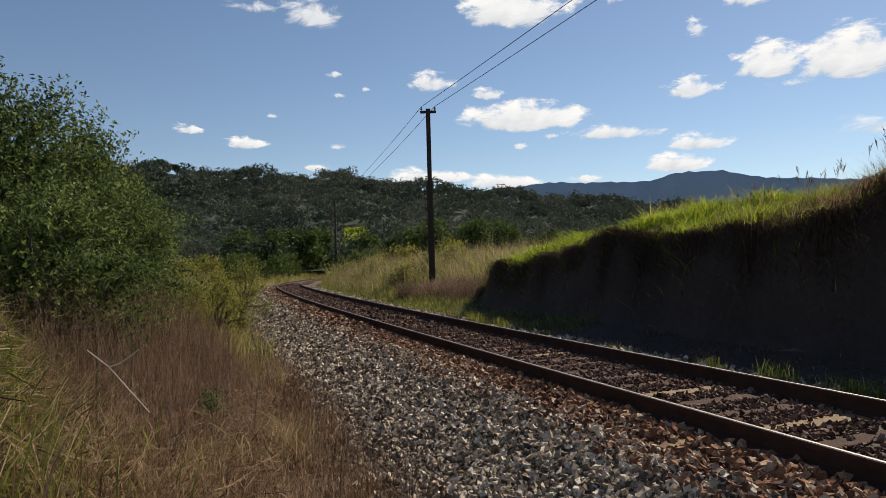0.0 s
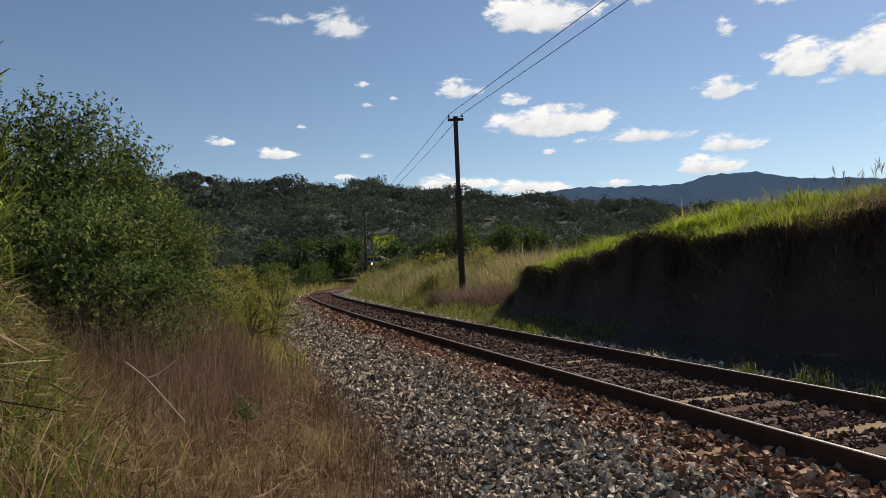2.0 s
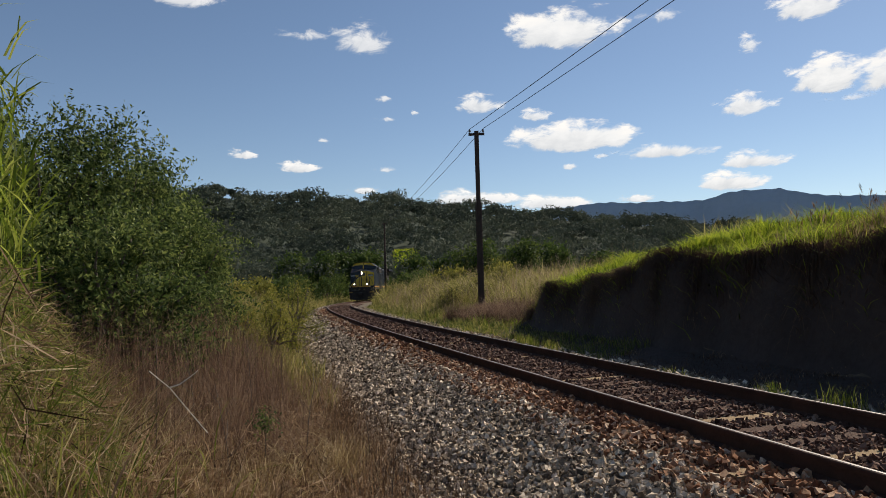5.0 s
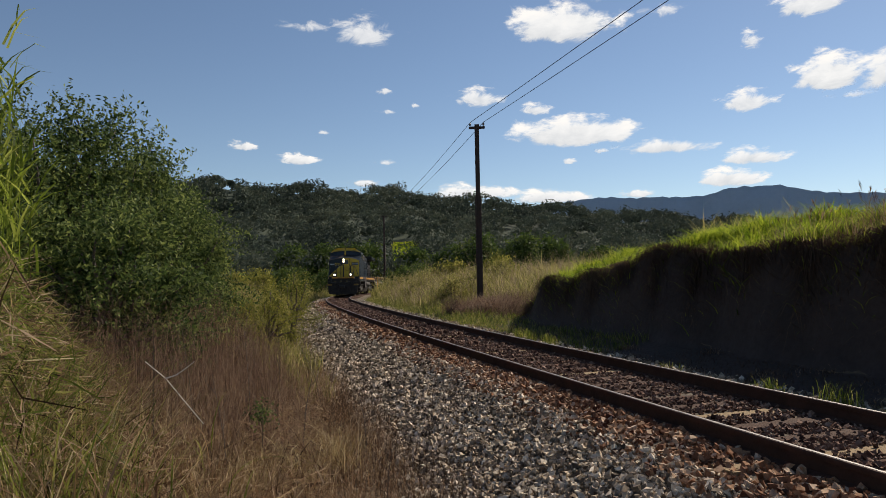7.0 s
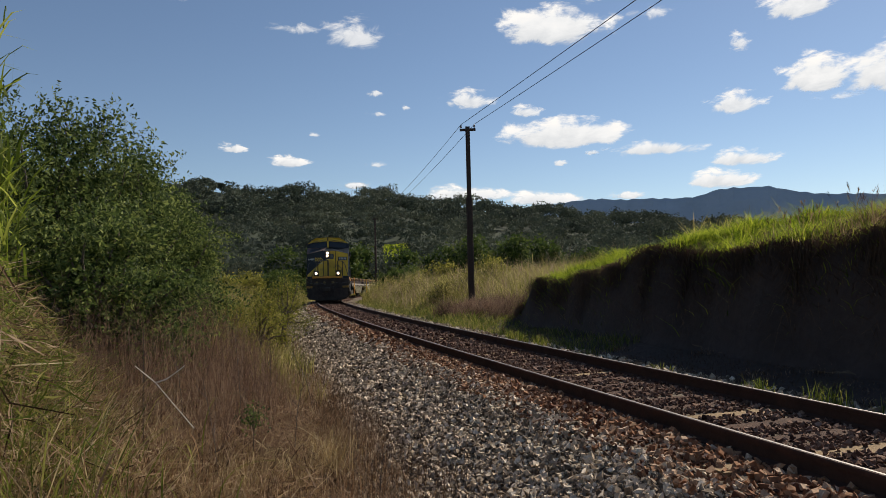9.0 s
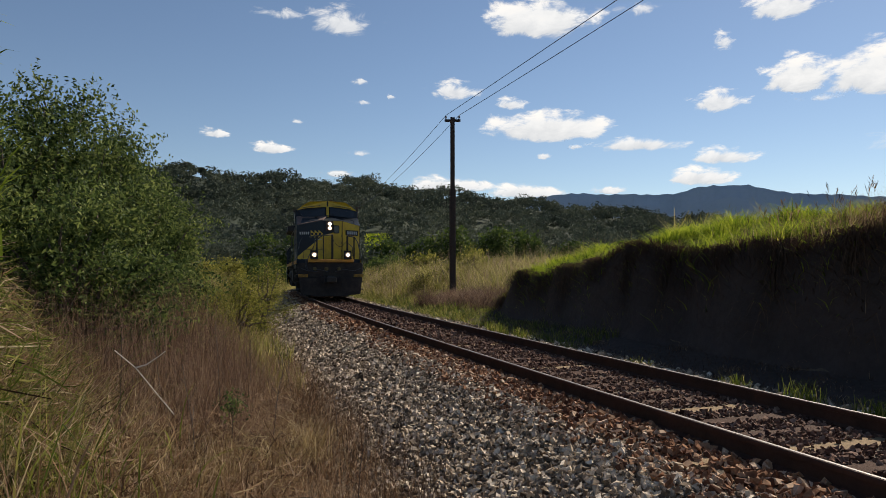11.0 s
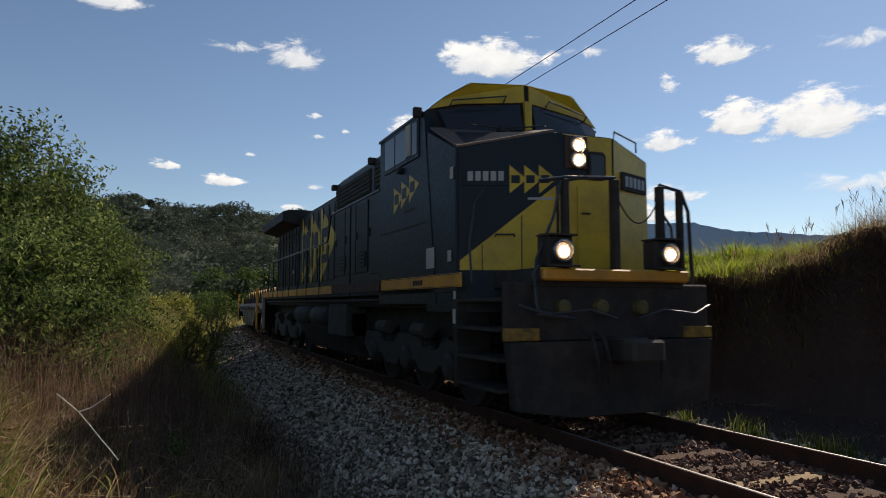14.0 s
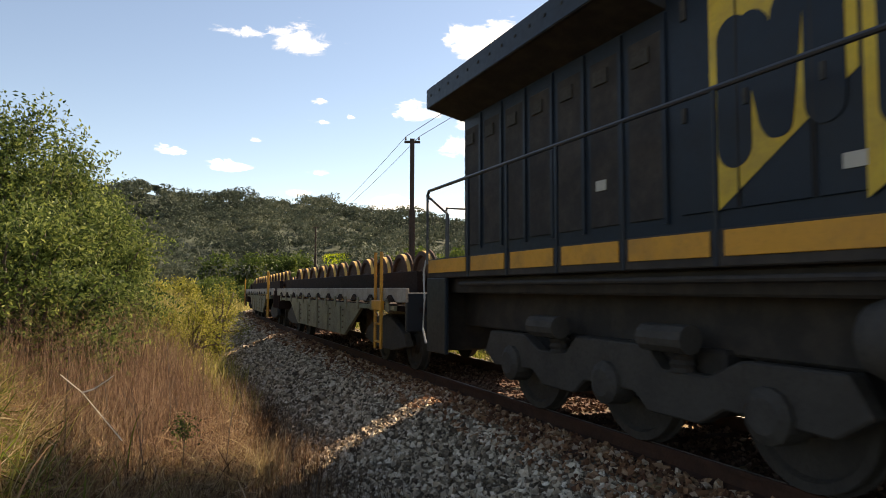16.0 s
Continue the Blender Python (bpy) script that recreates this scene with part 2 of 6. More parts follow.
def part(name, bm, mat, parent, label="", smooth_faces=False):
    me = bpy.data.meshes.new(name)
    bmesh.ops.recalc_face_normals(bm, faces=bm.faces)
    bm.to_mesh(me)
    bm.free()
    me.materials.append(mat)
    if smooth_faces:
        me.polygons.foreach_set("use_smooth", np.full(len(me.polygons), True))
    ob = new(name, me)
    ob.parent = parent
    if label:
        ob["label"] = label
    return ob


def empty(name, label, category, group="", kind=""):
    return tagged(new(name), label, category, group, kind)


def box(bm, x0, x1, y0, y1, z0, z1, bevel=0.0):
    vs = [bm.verts.new(p) for p in ((x0, y0, z0), (x1, y0, z0), (x1, y1, z0), (x0, y1, z0),
                                    (x0, y0, z1), (x1, y0, z1), (x1, y1, z1), (x0, y1, z1))]
    fs = [bm.faces.new([vs[i] for i in q]) for q in ((0, 3, 2, 1), (4, 5, 6, 7), (0, 1, 5, 4), (1, 2, 6, 5), (2, 3, 7, 6), (3, 0, 4, 7))]
    if bevel:
        bmesh.ops.bevel(bm, geom=list({e for f in fs for e in f.edges}), offset=bevel, segments=1, affect="EDGES")
    return bm


def boxes(*args, bevel=0.0):
    bm = bmesh.new()
    for a in args:
        box(bm, *a, bevel=bevel)
    return bm


def prism(bm, outline, axis, a, b, bevel=0.0):
    """An outline of 2D points pushed from a to b along an axis ('x': points are y, z; 'y': x, z; 'z': x, y)."""
    def place(p, v):
        return {"x": (v, p[0], p[1]), "y": (p[0], v, p[1]), "z": (p[0], p[1], v)}[axis]
    lo, hi = [bm.verts.new(place(p, a)) for p in outline], [bm.verts.new(place(p, b)) for p in outline]
    n = len(outline)
    fs = [bm.faces.new(lo), bm.faces.new(hi)]
    for i in range(n):
        fs.append(bm.faces.new((lo[i], lo[(i + 1) % n], hi[(i + 1) % n], hi[i])))
    if bevel:
        bmesh.ops.recalc_face_normals(bm, faces=fs)
        bmesh.ops.bevel(bm, geom=list({e for f in fs for e in f.edges}), offset=bevel, segments=1, affect="EDGES")
    return bm


def tube(bm, points, radius, sides=7, taper=1.0):
    """A round bar along points."""
    pts = [Vector(p) for p in points]
    rings = []
    for i, p in enumerate(pts):
        d = (pts[min(i + 1, len(pts) - 1)] - pts[max(i - 1, 0)]).normalized()
        q = d.to_track_quat("Z", "Y").to_matrix()
        r = radius * (1 + (taper - 1) * i / max(1, len(pts) - 1))
        rings.append([bm.verts.new(p + q @ Vector((r * math.cos(2 * math.pi * k / sides), r * math.sin(2 * math.pi * k / sides), 0)))
                      for k in range(sides)])
    for a, b in zip(rings, rings[1:]):
        for k in range(sides):
            bm.faces.new((a[k], a[(k + 1) % sides], b[(k + 1) % sides], b[k]))
    bm.faces.new(rings[0][::-1])
    bm.faces.new(rings[-1])
    return bm


def lathe(bm, profile, axis, centre, sides=24):
    """Turn (along, radius) pairs round an axis through centre."""
    rings = []
    for a, r in profile:
        ring = []
        for k in range(sides):
            u, v = r * math.cos(2 * math.pi * k / sides), r * math.sin(2 * math.pi * k / sides)
            p = {"x": (a, u, v), "y": (u, a, v), "z": (u, v, a)}[axis]
            ring.append(bm.verts.new(Vector(p) + Vector(centre)))
        rings.append(ring)
    for a, b in zip(rings, rings[1:]):
        for k in range(sides):
            bm.faces.new((a[k], a[(k + 1) % sides], b[(k + 1) % sides], b[k]))
    bm.faces.new(rings[0])
    bm.faces.new(rings[-1][::-1])
    return bm


# ---- ground ----


def build_ground():
    """One sheet in the track's own lines near by, drawn out to the horizon round its rim."""
    ss = np.concatenate([np.arange(-30, -4, 1.0), np.arange(-4, 26, 0.2), np.arange(26, 60, 0.6), np.arange(60, 130, 2.5)])
    ll = np.concatenate([np.linspace(-60, -16, 14), np.linspace(-14, -6, 18), np.arange(-5.6, -1, 0.2), np.arange(-0.9, 2.4, 0.3),
                         np.arange(2.5, 4.2, 0.09), np.linspace(4.4, 9, 14), np.linspace(10, 60, 16)])
    s2, l2 = np.meshgrid(ss, ll, indexing="ij")
    x, y = on_line(s2, l2)
    z = ground_z(s2, l2)
    ni, nj = s2.shape
    verts = np.stack([x.ravel(), y.ravel(), z.ravel()], 1)
    idx = np.arange(ni * nj).reshape(ni, nj)
    faces = np.stack([idx[:-1, :-1], idx[:-1, 1:], idx[1:, 1:], idx[1:, :-1]], -1).reshape(-1, 4)
    rim = np.concatenate([idx[0, :], idx[1:, -1], idx[-1, -2::-1], idx[-2:0:-1, 0]])
    mid = np.array([-5.0, 45.0])
    rings = [rim]
    for radius in (160.0, 900.0, 4300.0):
        d = verts[rim, :2] - mid
        d /= np.linalg.norm(d, axis=1, keepdims=True)
        p = np.concatenate([mid + d * radius, np.full((len(rim), 1), 0.8)], 1)
        rings.append(np.arange(len(rim)) + len(verts))
        verts = np.concatenate([verts, p])
    for a, b in zip(rings, rings[1:]):
        faces = np.concatenate([faces, np.stack([a, np.roll(a, -1), np.roll(b, -1), b], 1)])
    ob = new("ground", mesh_np("ground", verts, faces, M_SOIL, True))
    return tagged(ob, "brown bare soil under grass and ballast", "ground", kind="structure")


build_ground()

# ---- railway track ----
RAIL_PROFILE = [(-0.07, -0.165), (0.07, -0.165), (0.07, -0.155), (0.012, -0.135), (0.01, -0.045), (0.034, -0.038),
                (0.035, -0.008), (0.028, 0.0), (-0.028, 0.0), (-0.035, -0.008), (-0.034, -0.038), (-0.01, -0.045), (-0.012, -0.135), (-0.07, -0.155)]
RAIL_GAUGE = 0.835
SLEEPER_GAP = 0.54


def sweep(profile, ss, lat, dz=0.0):
    prof = np.array(profile)
    verts, faces, n = [], [], len(prof)
    for s in ss:
        x, y = on_line(s, lat + prof[:, 0])
        verts.append(np.stack([x, y, prof[:, 1] + dz + line_z(s)], 1))
    for i in range(len(ss) - 1):
        for k in range(n):
            a, b = i * n + k, i * n + (k + 1) % n
            faces.append((a, b, b + n, a + n))
    return np.concatenate(verts), np.array(faces)


def build_track():
    track = empty("railway_track", "rusty steel rails on weathered wooden sleepers in stone ballast", "railway track", kind="structure")
    ss = np.concatenate([np.arange(-30, 60, 0.75), np.arange(60, 185, 1.5)])
    for lat in (-RAIL_GAUGE, RAIL_GAUGE):
        v, f = sweep(RAIL_PROFILE, ss, lat)
        ob = new("rail", mesh_np("rail", v, f, M_RAIL))
        ob.parent = track
        v, f = sweep([(-0.012, 0.0005), (0.016, 0.0005), (0.014, 0.0025), (-0.01, 0.0025)], ss, lat)
        top = new("running_surface", mesh_np("running_surface", v, f, M_RAILTOP))
        top.parent = ob
        top["label"] = "bright worn steel top of the rail"
    rnd = random.Random(4)
    meshes = {}
    for key, mat in (("old", M_WOOD), ("new", M_WOOD_NEW)):
        for k in range(4):
            bm = bmesh.new()
            w, l = 0.11 + 0.015 * rnd.random(), 1.3 + 0.08 * rnd.random()
            nx = 7
            rows = []
            for i in range(nx):
                u = -l + 2 * l * i / (nx - 1)
                jig = lambda a: a * (rnd.random() - 0.5)
                rows.append([bm.verts.new((u + jig(0.02), -w + jig(0.02), jig(0.012))), bm.verts.new((u + jig(0.02), w + jig(0.02), jig(0.012))),
                             bm.verts.new((u, w, -0.15)), bm.verts.new((u, -w, -0.15))])
            for a, b in zip(rows, rows[1:]):
                for i in range(4):
                    bm.faces.new((a[i], b[i], b[(i + 1) % 4], a[(i + 1) % 4]))
            bm.faces.new(rows[0])
            bm.faces.new(rows[-1][::-1])
            bmesh.ops.recalc_face_normals(bm, faces=bm.faces)
            me = bpy.data.meshes.new("sleeper")
            bm.to_mesh(me)
            bm.free()
            me.materials.append(mat)
            meshes[key, k] = me
    pale = {0, 3, 9, 15, 22}
    for i in range(-48, 120):
        s = 6.3 + SLEEPER_GAP * i
        x, y = on_line(s)
        ob = new("sleeper", meshes["new" if i in pale else "old", rnd.randrange(4)])
        ob.matrix_basis = pose(float(x), float(y), -0.166 + float(line_z(s)) + 0.006 * (rnd.random() - 0.6), 0, 0,
                               math.degrees(heading_of(s)) + 2.2 * (rnd.random() - 0.5))
        ob.parent = track
        if i in pale:
            ob["label"] = "newer pale yellow sleeper"
    return track


TRACK = build_track()


def rock_shapes(count, seed):
    """Broken stone: sharp-edged, uneven blocks."""
    rnd = np.random.RandomState(seed)
    base = np.array([(x, y, z) for z in (-1, 1) for y in (-1, 1) for x in (-1, 1)]) * 0.62
    tri = np.array([(0, 2, 3), (0, 3, 1), (4, 5, 7), (4, 7, 6), (0, 1, 5), (0, 5, 4), (2, 6, 7), (2, 7, 3), (0, 4, 6), (0, 6, 2), (1, 3, 7), (1, 7, 5)])
    shapes = []
    for _ in range(count):
        v = base * (0.6 + 0.75 * rnd.rand(8, 1)) + 0.16 * rnd.randn(8, 3)
        v = v * np.array([1.35, 0.85 + 0.3 * rnd.rand(), 0.55 + 0.35 * rnd.rand()])
        shapes.append(v)
    return shapes, tri


def turn_matrices(n, rnd):
    q = rnd.randn(n, 4)
    q /= np.linalg.norm(q, axis=1, keepdims=True)
    w, x, y, z = q.T
    return np.stack([1 - 2 * (y * y + z * z), 2 * (x * y - z * w), 2 * (x * z + y * w), 2 * (x * y + z * w), 1 - 2 * (x * x + z * z), 2 * (y * z - x * w),
                     2 * (x * z - y * w), 2 * (y * z + x * w), 1 - 2 * (x * x + y * y)], 1).reshape(n, 3, 3)


def scatter_stones(name, s0, s1, lats, per_m2, size, mat, seed, label, keep=None):
    rnd = np.random.RandomState(seed)
    n = int((s1 - s0) * (lats[1] - lats[0]) * per_m2)
    s, lat = s0 + (s1 - s0) * rnd.rand(n), lats[0] + (lats[1] - lats[0]) * rnd.rand(n)
    if keep is not None:
        ok = keep(s, lat, rnd)
        s, lat = s[ok], lat[ok]
        n = len(s)
    shapes, tri = rock_shapes(24, seed)
    r = size * (0.6 + 0.8 * rnd.rand(n) ** 1.5)
    x, y = on_line(s, lat)
    pos = np.stack([x, y, ground_z(s, lat) + r * (-0.1 + 0.9 * rnd.rand(n))], 1)
    sh = np.array(shapes)[rnd.randint(0, 24, n)] * r[:, None, None]
    v = np.einsum("nij,nkj->nki", turn_matrices(n, rnd), sh) + pos[:, None, :]
    f = (tri[None] + (np.arange(n) * 8)[:, None, None]).reshape(-1, 3)
    ob = new(name, mesh_np(name, v.reshape(-1, 3), f, mat))
    return tagged(ob, label, "ballast", kind="stuff")


def left_edge(s, lat, rnd):
    """The ballast thins out where grass comes in, and ends where the line bends away."""
    toe = np.interp(s, [0, 7, 14.5, 44, 70], [-3.4, -3.3, -3.2, -2.7, -2.5])
    return lat > toe - 0.1 + 0.45 * rnd.randn(len(s)) * 0.6


def off_sleepers(s, lat, rnd):
    gap = np.abs((s - 6.3 + SLEEPER_GAP / 2) % SLEEPER_GAP - SLEEPER_GAP / 2)
    i = np.round((s - 6.3) / SLEEPER_GAP)
    cover = np.where(np.isin(i, [0, 3, 9, 15, 22]), 0.05, 0.14 + 0.13 * np.sin(i * 2.3))
    return (gap > 0.1) | (rnd.rand(len(s)) < cover)


scatter_stones("ballast", 3.5, 12, (-3.8, -1.45), 980, 0.0275, M_STONE, 1, "loose grey crushed stone along the track", left_edge)
scatter_stones("ballast", 12, 24, (-3.7, -1.4), 520, 0.034, M_STONE, 2, "loose grey crushed stone along the track", left_edge)
scatter_stones("ballast", 24, 75, (-3.2, -1.4), 115, 0.05, M_STONE, 3, "loose grey crushed stone along the track", left_edge)
scatter_stones("ballast", 3, 16, (-1.75, -0.9), 640, 0.029, M_RUST_STONE, 4, "rust-stained ballast beside the rail")
scatter_stones("ballast", 16, 50, (-1.7, -0.95), 110, 0.05, M_RUST_STONE, 5, "rust-stained ballast beside the rail")
scatter_stones("ballast", 3, 16, (-0.78, 0.78), 720, 0.023, M_DARK_STONE, 6, "dark oily ballast between the rails", off_sleepers)
scatter_stones("ballast", 16, 60, (-0.78, 0.78), 140, 0.038, M_DARK_STONE, 7, "dark oily ballast between the rails", off_sleepers)
scatter_stones("ballast", -10, 3.5, (-3.4, -1.45), 150, 0.046, M_STONE, 9, "loose grey crushed stone along the track", left_edge)
scatter_stones("ballast", -10, 3, (-1.75, -0.9), 150, 0.044, M_RUST_STONE, 10, "rust-stained ballast beside the rail")
scatter_stones("ballast", -10, 3, (-0.78, 0.78), 130, 0.038, M_DARK_STONE, 28, "dark oily ballast between the rails", off_sleepers)
scatter_stones("ballast", -8, 55, (0.92, 2.7), 62, 0.042, M_STONE, 8, "loose grey crushed stone along the track")


# ---- grass ----


def blades(s, lat, height, width, lean, rnd, world_xy=None, base_z=None, simple=False):
    """Bent, tapering blades rooted at places along the track; returns vertices and triangles."""
    if world_xy is None:
        x, y = on_line(s, lat)
        z = ground_z(s, lat) - 0.02
    else:
        (x, y), z = world_xy, base_z
    n = len(x)
    a = rnd.rand(n) * 2 * np.pi
    face = a + np.pi / 2 + rnd.randn(n) * 0.5
    bend = lean * (0.35 + rnd.rand(n)) * height
    dx, dy = np.cos(a) * bend, np.sin(a) * bend
    wx, wy = np.cos(face) * width / 2, np.sin(face) * width / 2
    root = np.stack([x, y, z], 1)
    side = np.stack([wx, wy, np.zeros(n)], 1)
    m1 = root + np.stack([dx * 0.28, dy * 0.28, height * 0.5], 1)
    m2 = root + np.stack([dx * 0.62, dy * 0.62, height * 0.82], 1)
    tip = root + np.stack([dx, dy, height * (1 - 0.25 * lean * rnd.rand(n))], 1)
    v = np.stack([root - side, root + side, m1 - side * 0.9, m1 + side * 0.9, m2 - side * 0.6, m2 + side * 0.6, tip], 1)
    if simple:
        t = np.array([(0, 1, 3), (0, 3, 2), (2, 3, 4)])
        return v[:, [0, 1, 2, 3, 6]].reshape(-1, 3), (t[None] + (np.arange(n) * 5)[:, None, None]).reshape(-1, 3)
    v = v.reshape(-1, 3)
    t = np.array([(0, 1, 3), (0, 3, 2), (2, 3, 5), (2, 5, 4), (4, 5, 6)])
    return v, (t[None] + (np.arange(n) * 7)[:, None, None]).reshape(-1, 3)


def grass(name, n, s_range, lat_range, height, width, lean, mat, seed, label, keep=None, clump=0, spread=0.12):
    rnd = np.random.RandomState(seed)
    if clump:
        cs = s_range[0] + (s_range[1] - s_range[0]) * rnd.rand(n // clump)
        cl = lat_range[0] + (lat_range[1] - lat_range[0]) * rnd.rand(n // clump)
        s = np.repeat(cs, clump) + rnd.randn(n // clump * clump) * spread
        lat = np.repeat(cl, clump) + rnd.randn(n // clump * clump) * spread
    else:
        s, lat = s_range[0] + (s_range[1] - s_range[0]) * rnd.rand(n), lat_range[0] + (lat_range[1] - lat_range[0]) * rnd.rand(n)
    if keep is not None:
        ok = keep(s, lat, rnd)
        s, lat = s[ok], lat[ok]
    n = len(s)
    patch = 0.75 + 0.25 * np.clip(wave(s * 1.1, lat * 1.4, seed), -1, 1)
    hh = (height(s, lat) if callable(height) else height) * patch * (0.55 + 0.6 * rnd.rand(n))
    v, f = blades(s, lat, hh, width * (0.6 + 0.8 * rnd.rand(n)), lean, rnd, simple=name != "green_grass")
    ob = new(name, mesh_np(name, v, f, mat))
    return tagged(ob, label, "grass", kind="stuff")


def clear_of_camera(s, lat, rnd):
    x, y = on_line(s, lat)
    return (np.hypot(x, y) > 1.4) & ((np.hypot(x, y) > 3.4) | (x < -1.2 - 0.15 * y))


def verge(s, lat, rnd):
    toe = np.interp(s, [0, 7, 14.5, 44, 70], [-3.4, -3.3, -3.15, -2.7, -2.5])
    return clear_of_camera(s, lat, rnd) & (lat < toe + 0.25 * rnd.randn(len(s)))


def left_height(s, lat):
    return np.interp(lat, [-14, -9, -7, -6, -5, -3.6, -3], [1.5, 1.15, 0.78, 0.62, 0.5, 0.4, 0.25]) * np.interp(s, [4, 9, 16, 24], [0.8, 1.0, 1.15, 1.1])


def red_height(s, lat):
    """The reddish weeds stand taller away from the camera and from the ballast."""
    return np.interp(s, [5, 8, 10, 14, 20], [0.4, 0.62, 1.15, 1.35, 1.2]) * np.interp(lat, [-8, -5.2, -4.2, -3.2], [1.15, 1.0, 0.65, 0.35])


def seeding_grass(n, s_range, lat_range, height, mat, seed, label, keep, lean=0.5, twigs=5):
    """Stiff thin stems, each with short side twigs and seeds towards its tip."""
    rnd = np.random.RandomState(seed)
    s, lat = s_range[0] + (s_range[1] - s_range[0]) * rnd.rand(n), lat_range[0] + (lat_range[1] - lat_range[0]) * rnd.rand(n)
    s, lat = s + 0.25 * np.sin(lat * 9 + s * 5), lat + 0.2 * np.cos(s * 7 - lat * 4)
    ok = keep(s, lat, rnd)
    s, lat = s[ok], lat[ok]
    n = len(s)
    x, y = on_line(s, lat)
    root = np.stack([x, y, ground_z(s, lat) - 0.02], 1)
    h = height(s, lat) * (0.55 + 0.75 * rnd.rand(n))
    a, bend = rnd.rand(n) * 2 * np.pi, lean * h * rnd.rand(n) ** 1.5
    tip = root + np.stack([np.cos(a) * bend, np.sin(a) * bend, h * (1 - 0.3 * lean * rnd.rand(n))], 1)
    mid = (root + tip) / 2 + np.stack([0.05 * h * rnd.randn(n), 0.05 * h * rnd.randn(n), 0.06 * h], 1)
    face = rnd.rand(n) * 2 * np.pi
    side = np.stack([np.cos(face), np.sin(face), 0 * face], 1) * (0.0016 + 0.0016 * rnd.rand(n))[:, None]
    v = [root - side, root + side, mid - side, mid + side, tip]
    t = [(0, 1, 3), (0, 3, 2), (2, 3, 4)]
    for k in range(twigs):
        q = mid + (tip - mid) * (0.25 + 0.75 * (k + rnd.rand(n, 1)) / twigs)
        b = rnd.rand(n) * 2 * np.pi
        ln = (0.025 + 0.05 * rnd.rand(n))[:, None]
        way = np.stack([np.cos(b), np.sin(b), 0.3 + 1.1 * rnd.rand(n)], 1) * ln
        c = len(v)
        v += [q, q + way * 0.75 + side * 1.6, q + way]
        t.append((c, c + 1, c + 2))
    m = len(v)
    f = (np.array(t)[None] + (np.arange(n) * m)[:, None, None]).reshape(-1, 3)
    ob = new("seeding_grass", mesh_np("seeding_grass", np.stack(v, 1).reshape(-1, 3), f, mat))
    return tagged(ob, label, "grass", kind="stuff")


grass("dry_grass", 34000, (1, 16), (-9.5, -3), left_height, 0.0048, 0.8, M_DRY, 11, "fine dry brown grass on the verge", verge)
grass("dry_grass", 34000, (1, 16), (-9.5, -3), lambda s, l: left_height(s, l) * (0.7 + 0.4 * wave(s * 4, l * 4, 3)), 0.0055, 1.1, M_DRY, 29, "tufts of dry brown grass on the verge", verge, clump=34, spread=0.08)
grass("dry_grass", 12000, (3, 12), (-7, -3.4), 0.22, 0.0055, 1.6, M_STRAW, 30, "pale matted straw low on the verge", verge, clump=60, spread=0.16)
grass("dry_grass", 15000, (8.2, 18), (-10, -4.2), red_height, 0.0065, 0.5, M_REDDRY, 12, "reddish dry seeding grass on the verge", verge)
seeding_grass(15000, (2, 16), (-7.5, -3.0), lambda s, l: left_height(s, l) * 1.15, M_DRY, 41, "thin dry branching weeds gone to seed", verge)
seeding_grass(11000, (8, 18), (-9, -4.2), lambda s, l: red_height(s, l) * 1.1, M_REDDRY, 42, "reddish dry branching weeds gone to seed", verge, 0.4)
seeding_grass(2600, (3, 14), (-3.7, -2.6), lambda s, l: 0.32 + 0 * s, M_DARKSTEM, 43, "dark dry weed stems at the ballast's edge", lambda s, l, r: r.rand(len(s)) < smooth(-2.6, -3.3, l), 0.6)
grass("dry_grass", 15000, (14, 45), (-7, -2.6), lambda s, l: left_height(s, l) * 1.0, 0.014, 0.5, M_DRY, 13, "fine dry brown grass on the verge", verge)
grass("green_grass", 8000, (3.5, 12), (-11, -5.9), lambda s, l: 0.5 + 0.75 * smooth(-6.4, -8.4, l), 0.009, 1.25, M_GREEN, 14, "tall green and yellowed grass", clear_of_camera, clump=22, spread=0.14)
grass("meadow_grass", 32000, (13.5, 62), (-12, -3.1), lambda s, l: 0.7 + 1.3 * smooth(-3.4, -5.2, l) * smooth(13, 17, s), 0.016, 0.4, M_MEADOW, 15, "yellow-green tall grass", verge)
grass("meadow_grass", 8000, (60, 118), (-14, -2.8), 1.6, 0.035, 0.4, M_MEADOW, 22, "yellow-green tall grass")
grass("meadow_grass", 12000, (70, 125), (2.8, 24), 1.7, 0.035, 0.4, M_MEADOW, 23, "yellow-green tall grass")
def meadow_height(s, l):
    """Knee-high in front of the pole, taller behind it."""
    tall = np.maximum(smooth(31.0, 34.0, s + 0.4 * wave(s, l, 2)), smooth(5.2, 6.4, l))
    return (0.28 + 1.55 * tall * smooth(2.3, 4.2, l)) * (0.8 + 0.3 * wave(s * 0.9, l * 1.1, 6))


grass("meadow_grass", 42000, (19, 75), (2.3, 20), meadow_height, 0.027, 0.85, M_MEADOW, 16, "yellow-green tall grass", lambda s, l, r: (s > 22.5) | (l > 9.5))
grass("meadow_grass", 19000, (24, 80), (3.2, 20), lambda s, l: meadow_height(s, l) * 1.3, 0.014, 0.4, M_FUZZ, 32, "pale pinkish seed heads over the tall grass", lambda s, l, r: (s > 32) | (l > 6))
grass("meadow_grass", 12000, (20, 60), (-9.5, -4.2), lambda s, l: 2.0 * smooth(-4.0, -5.5, l), 0.014, 0.4, M_FUZZ, 33, "pale pinkish seed heads over the tall grass", verge)
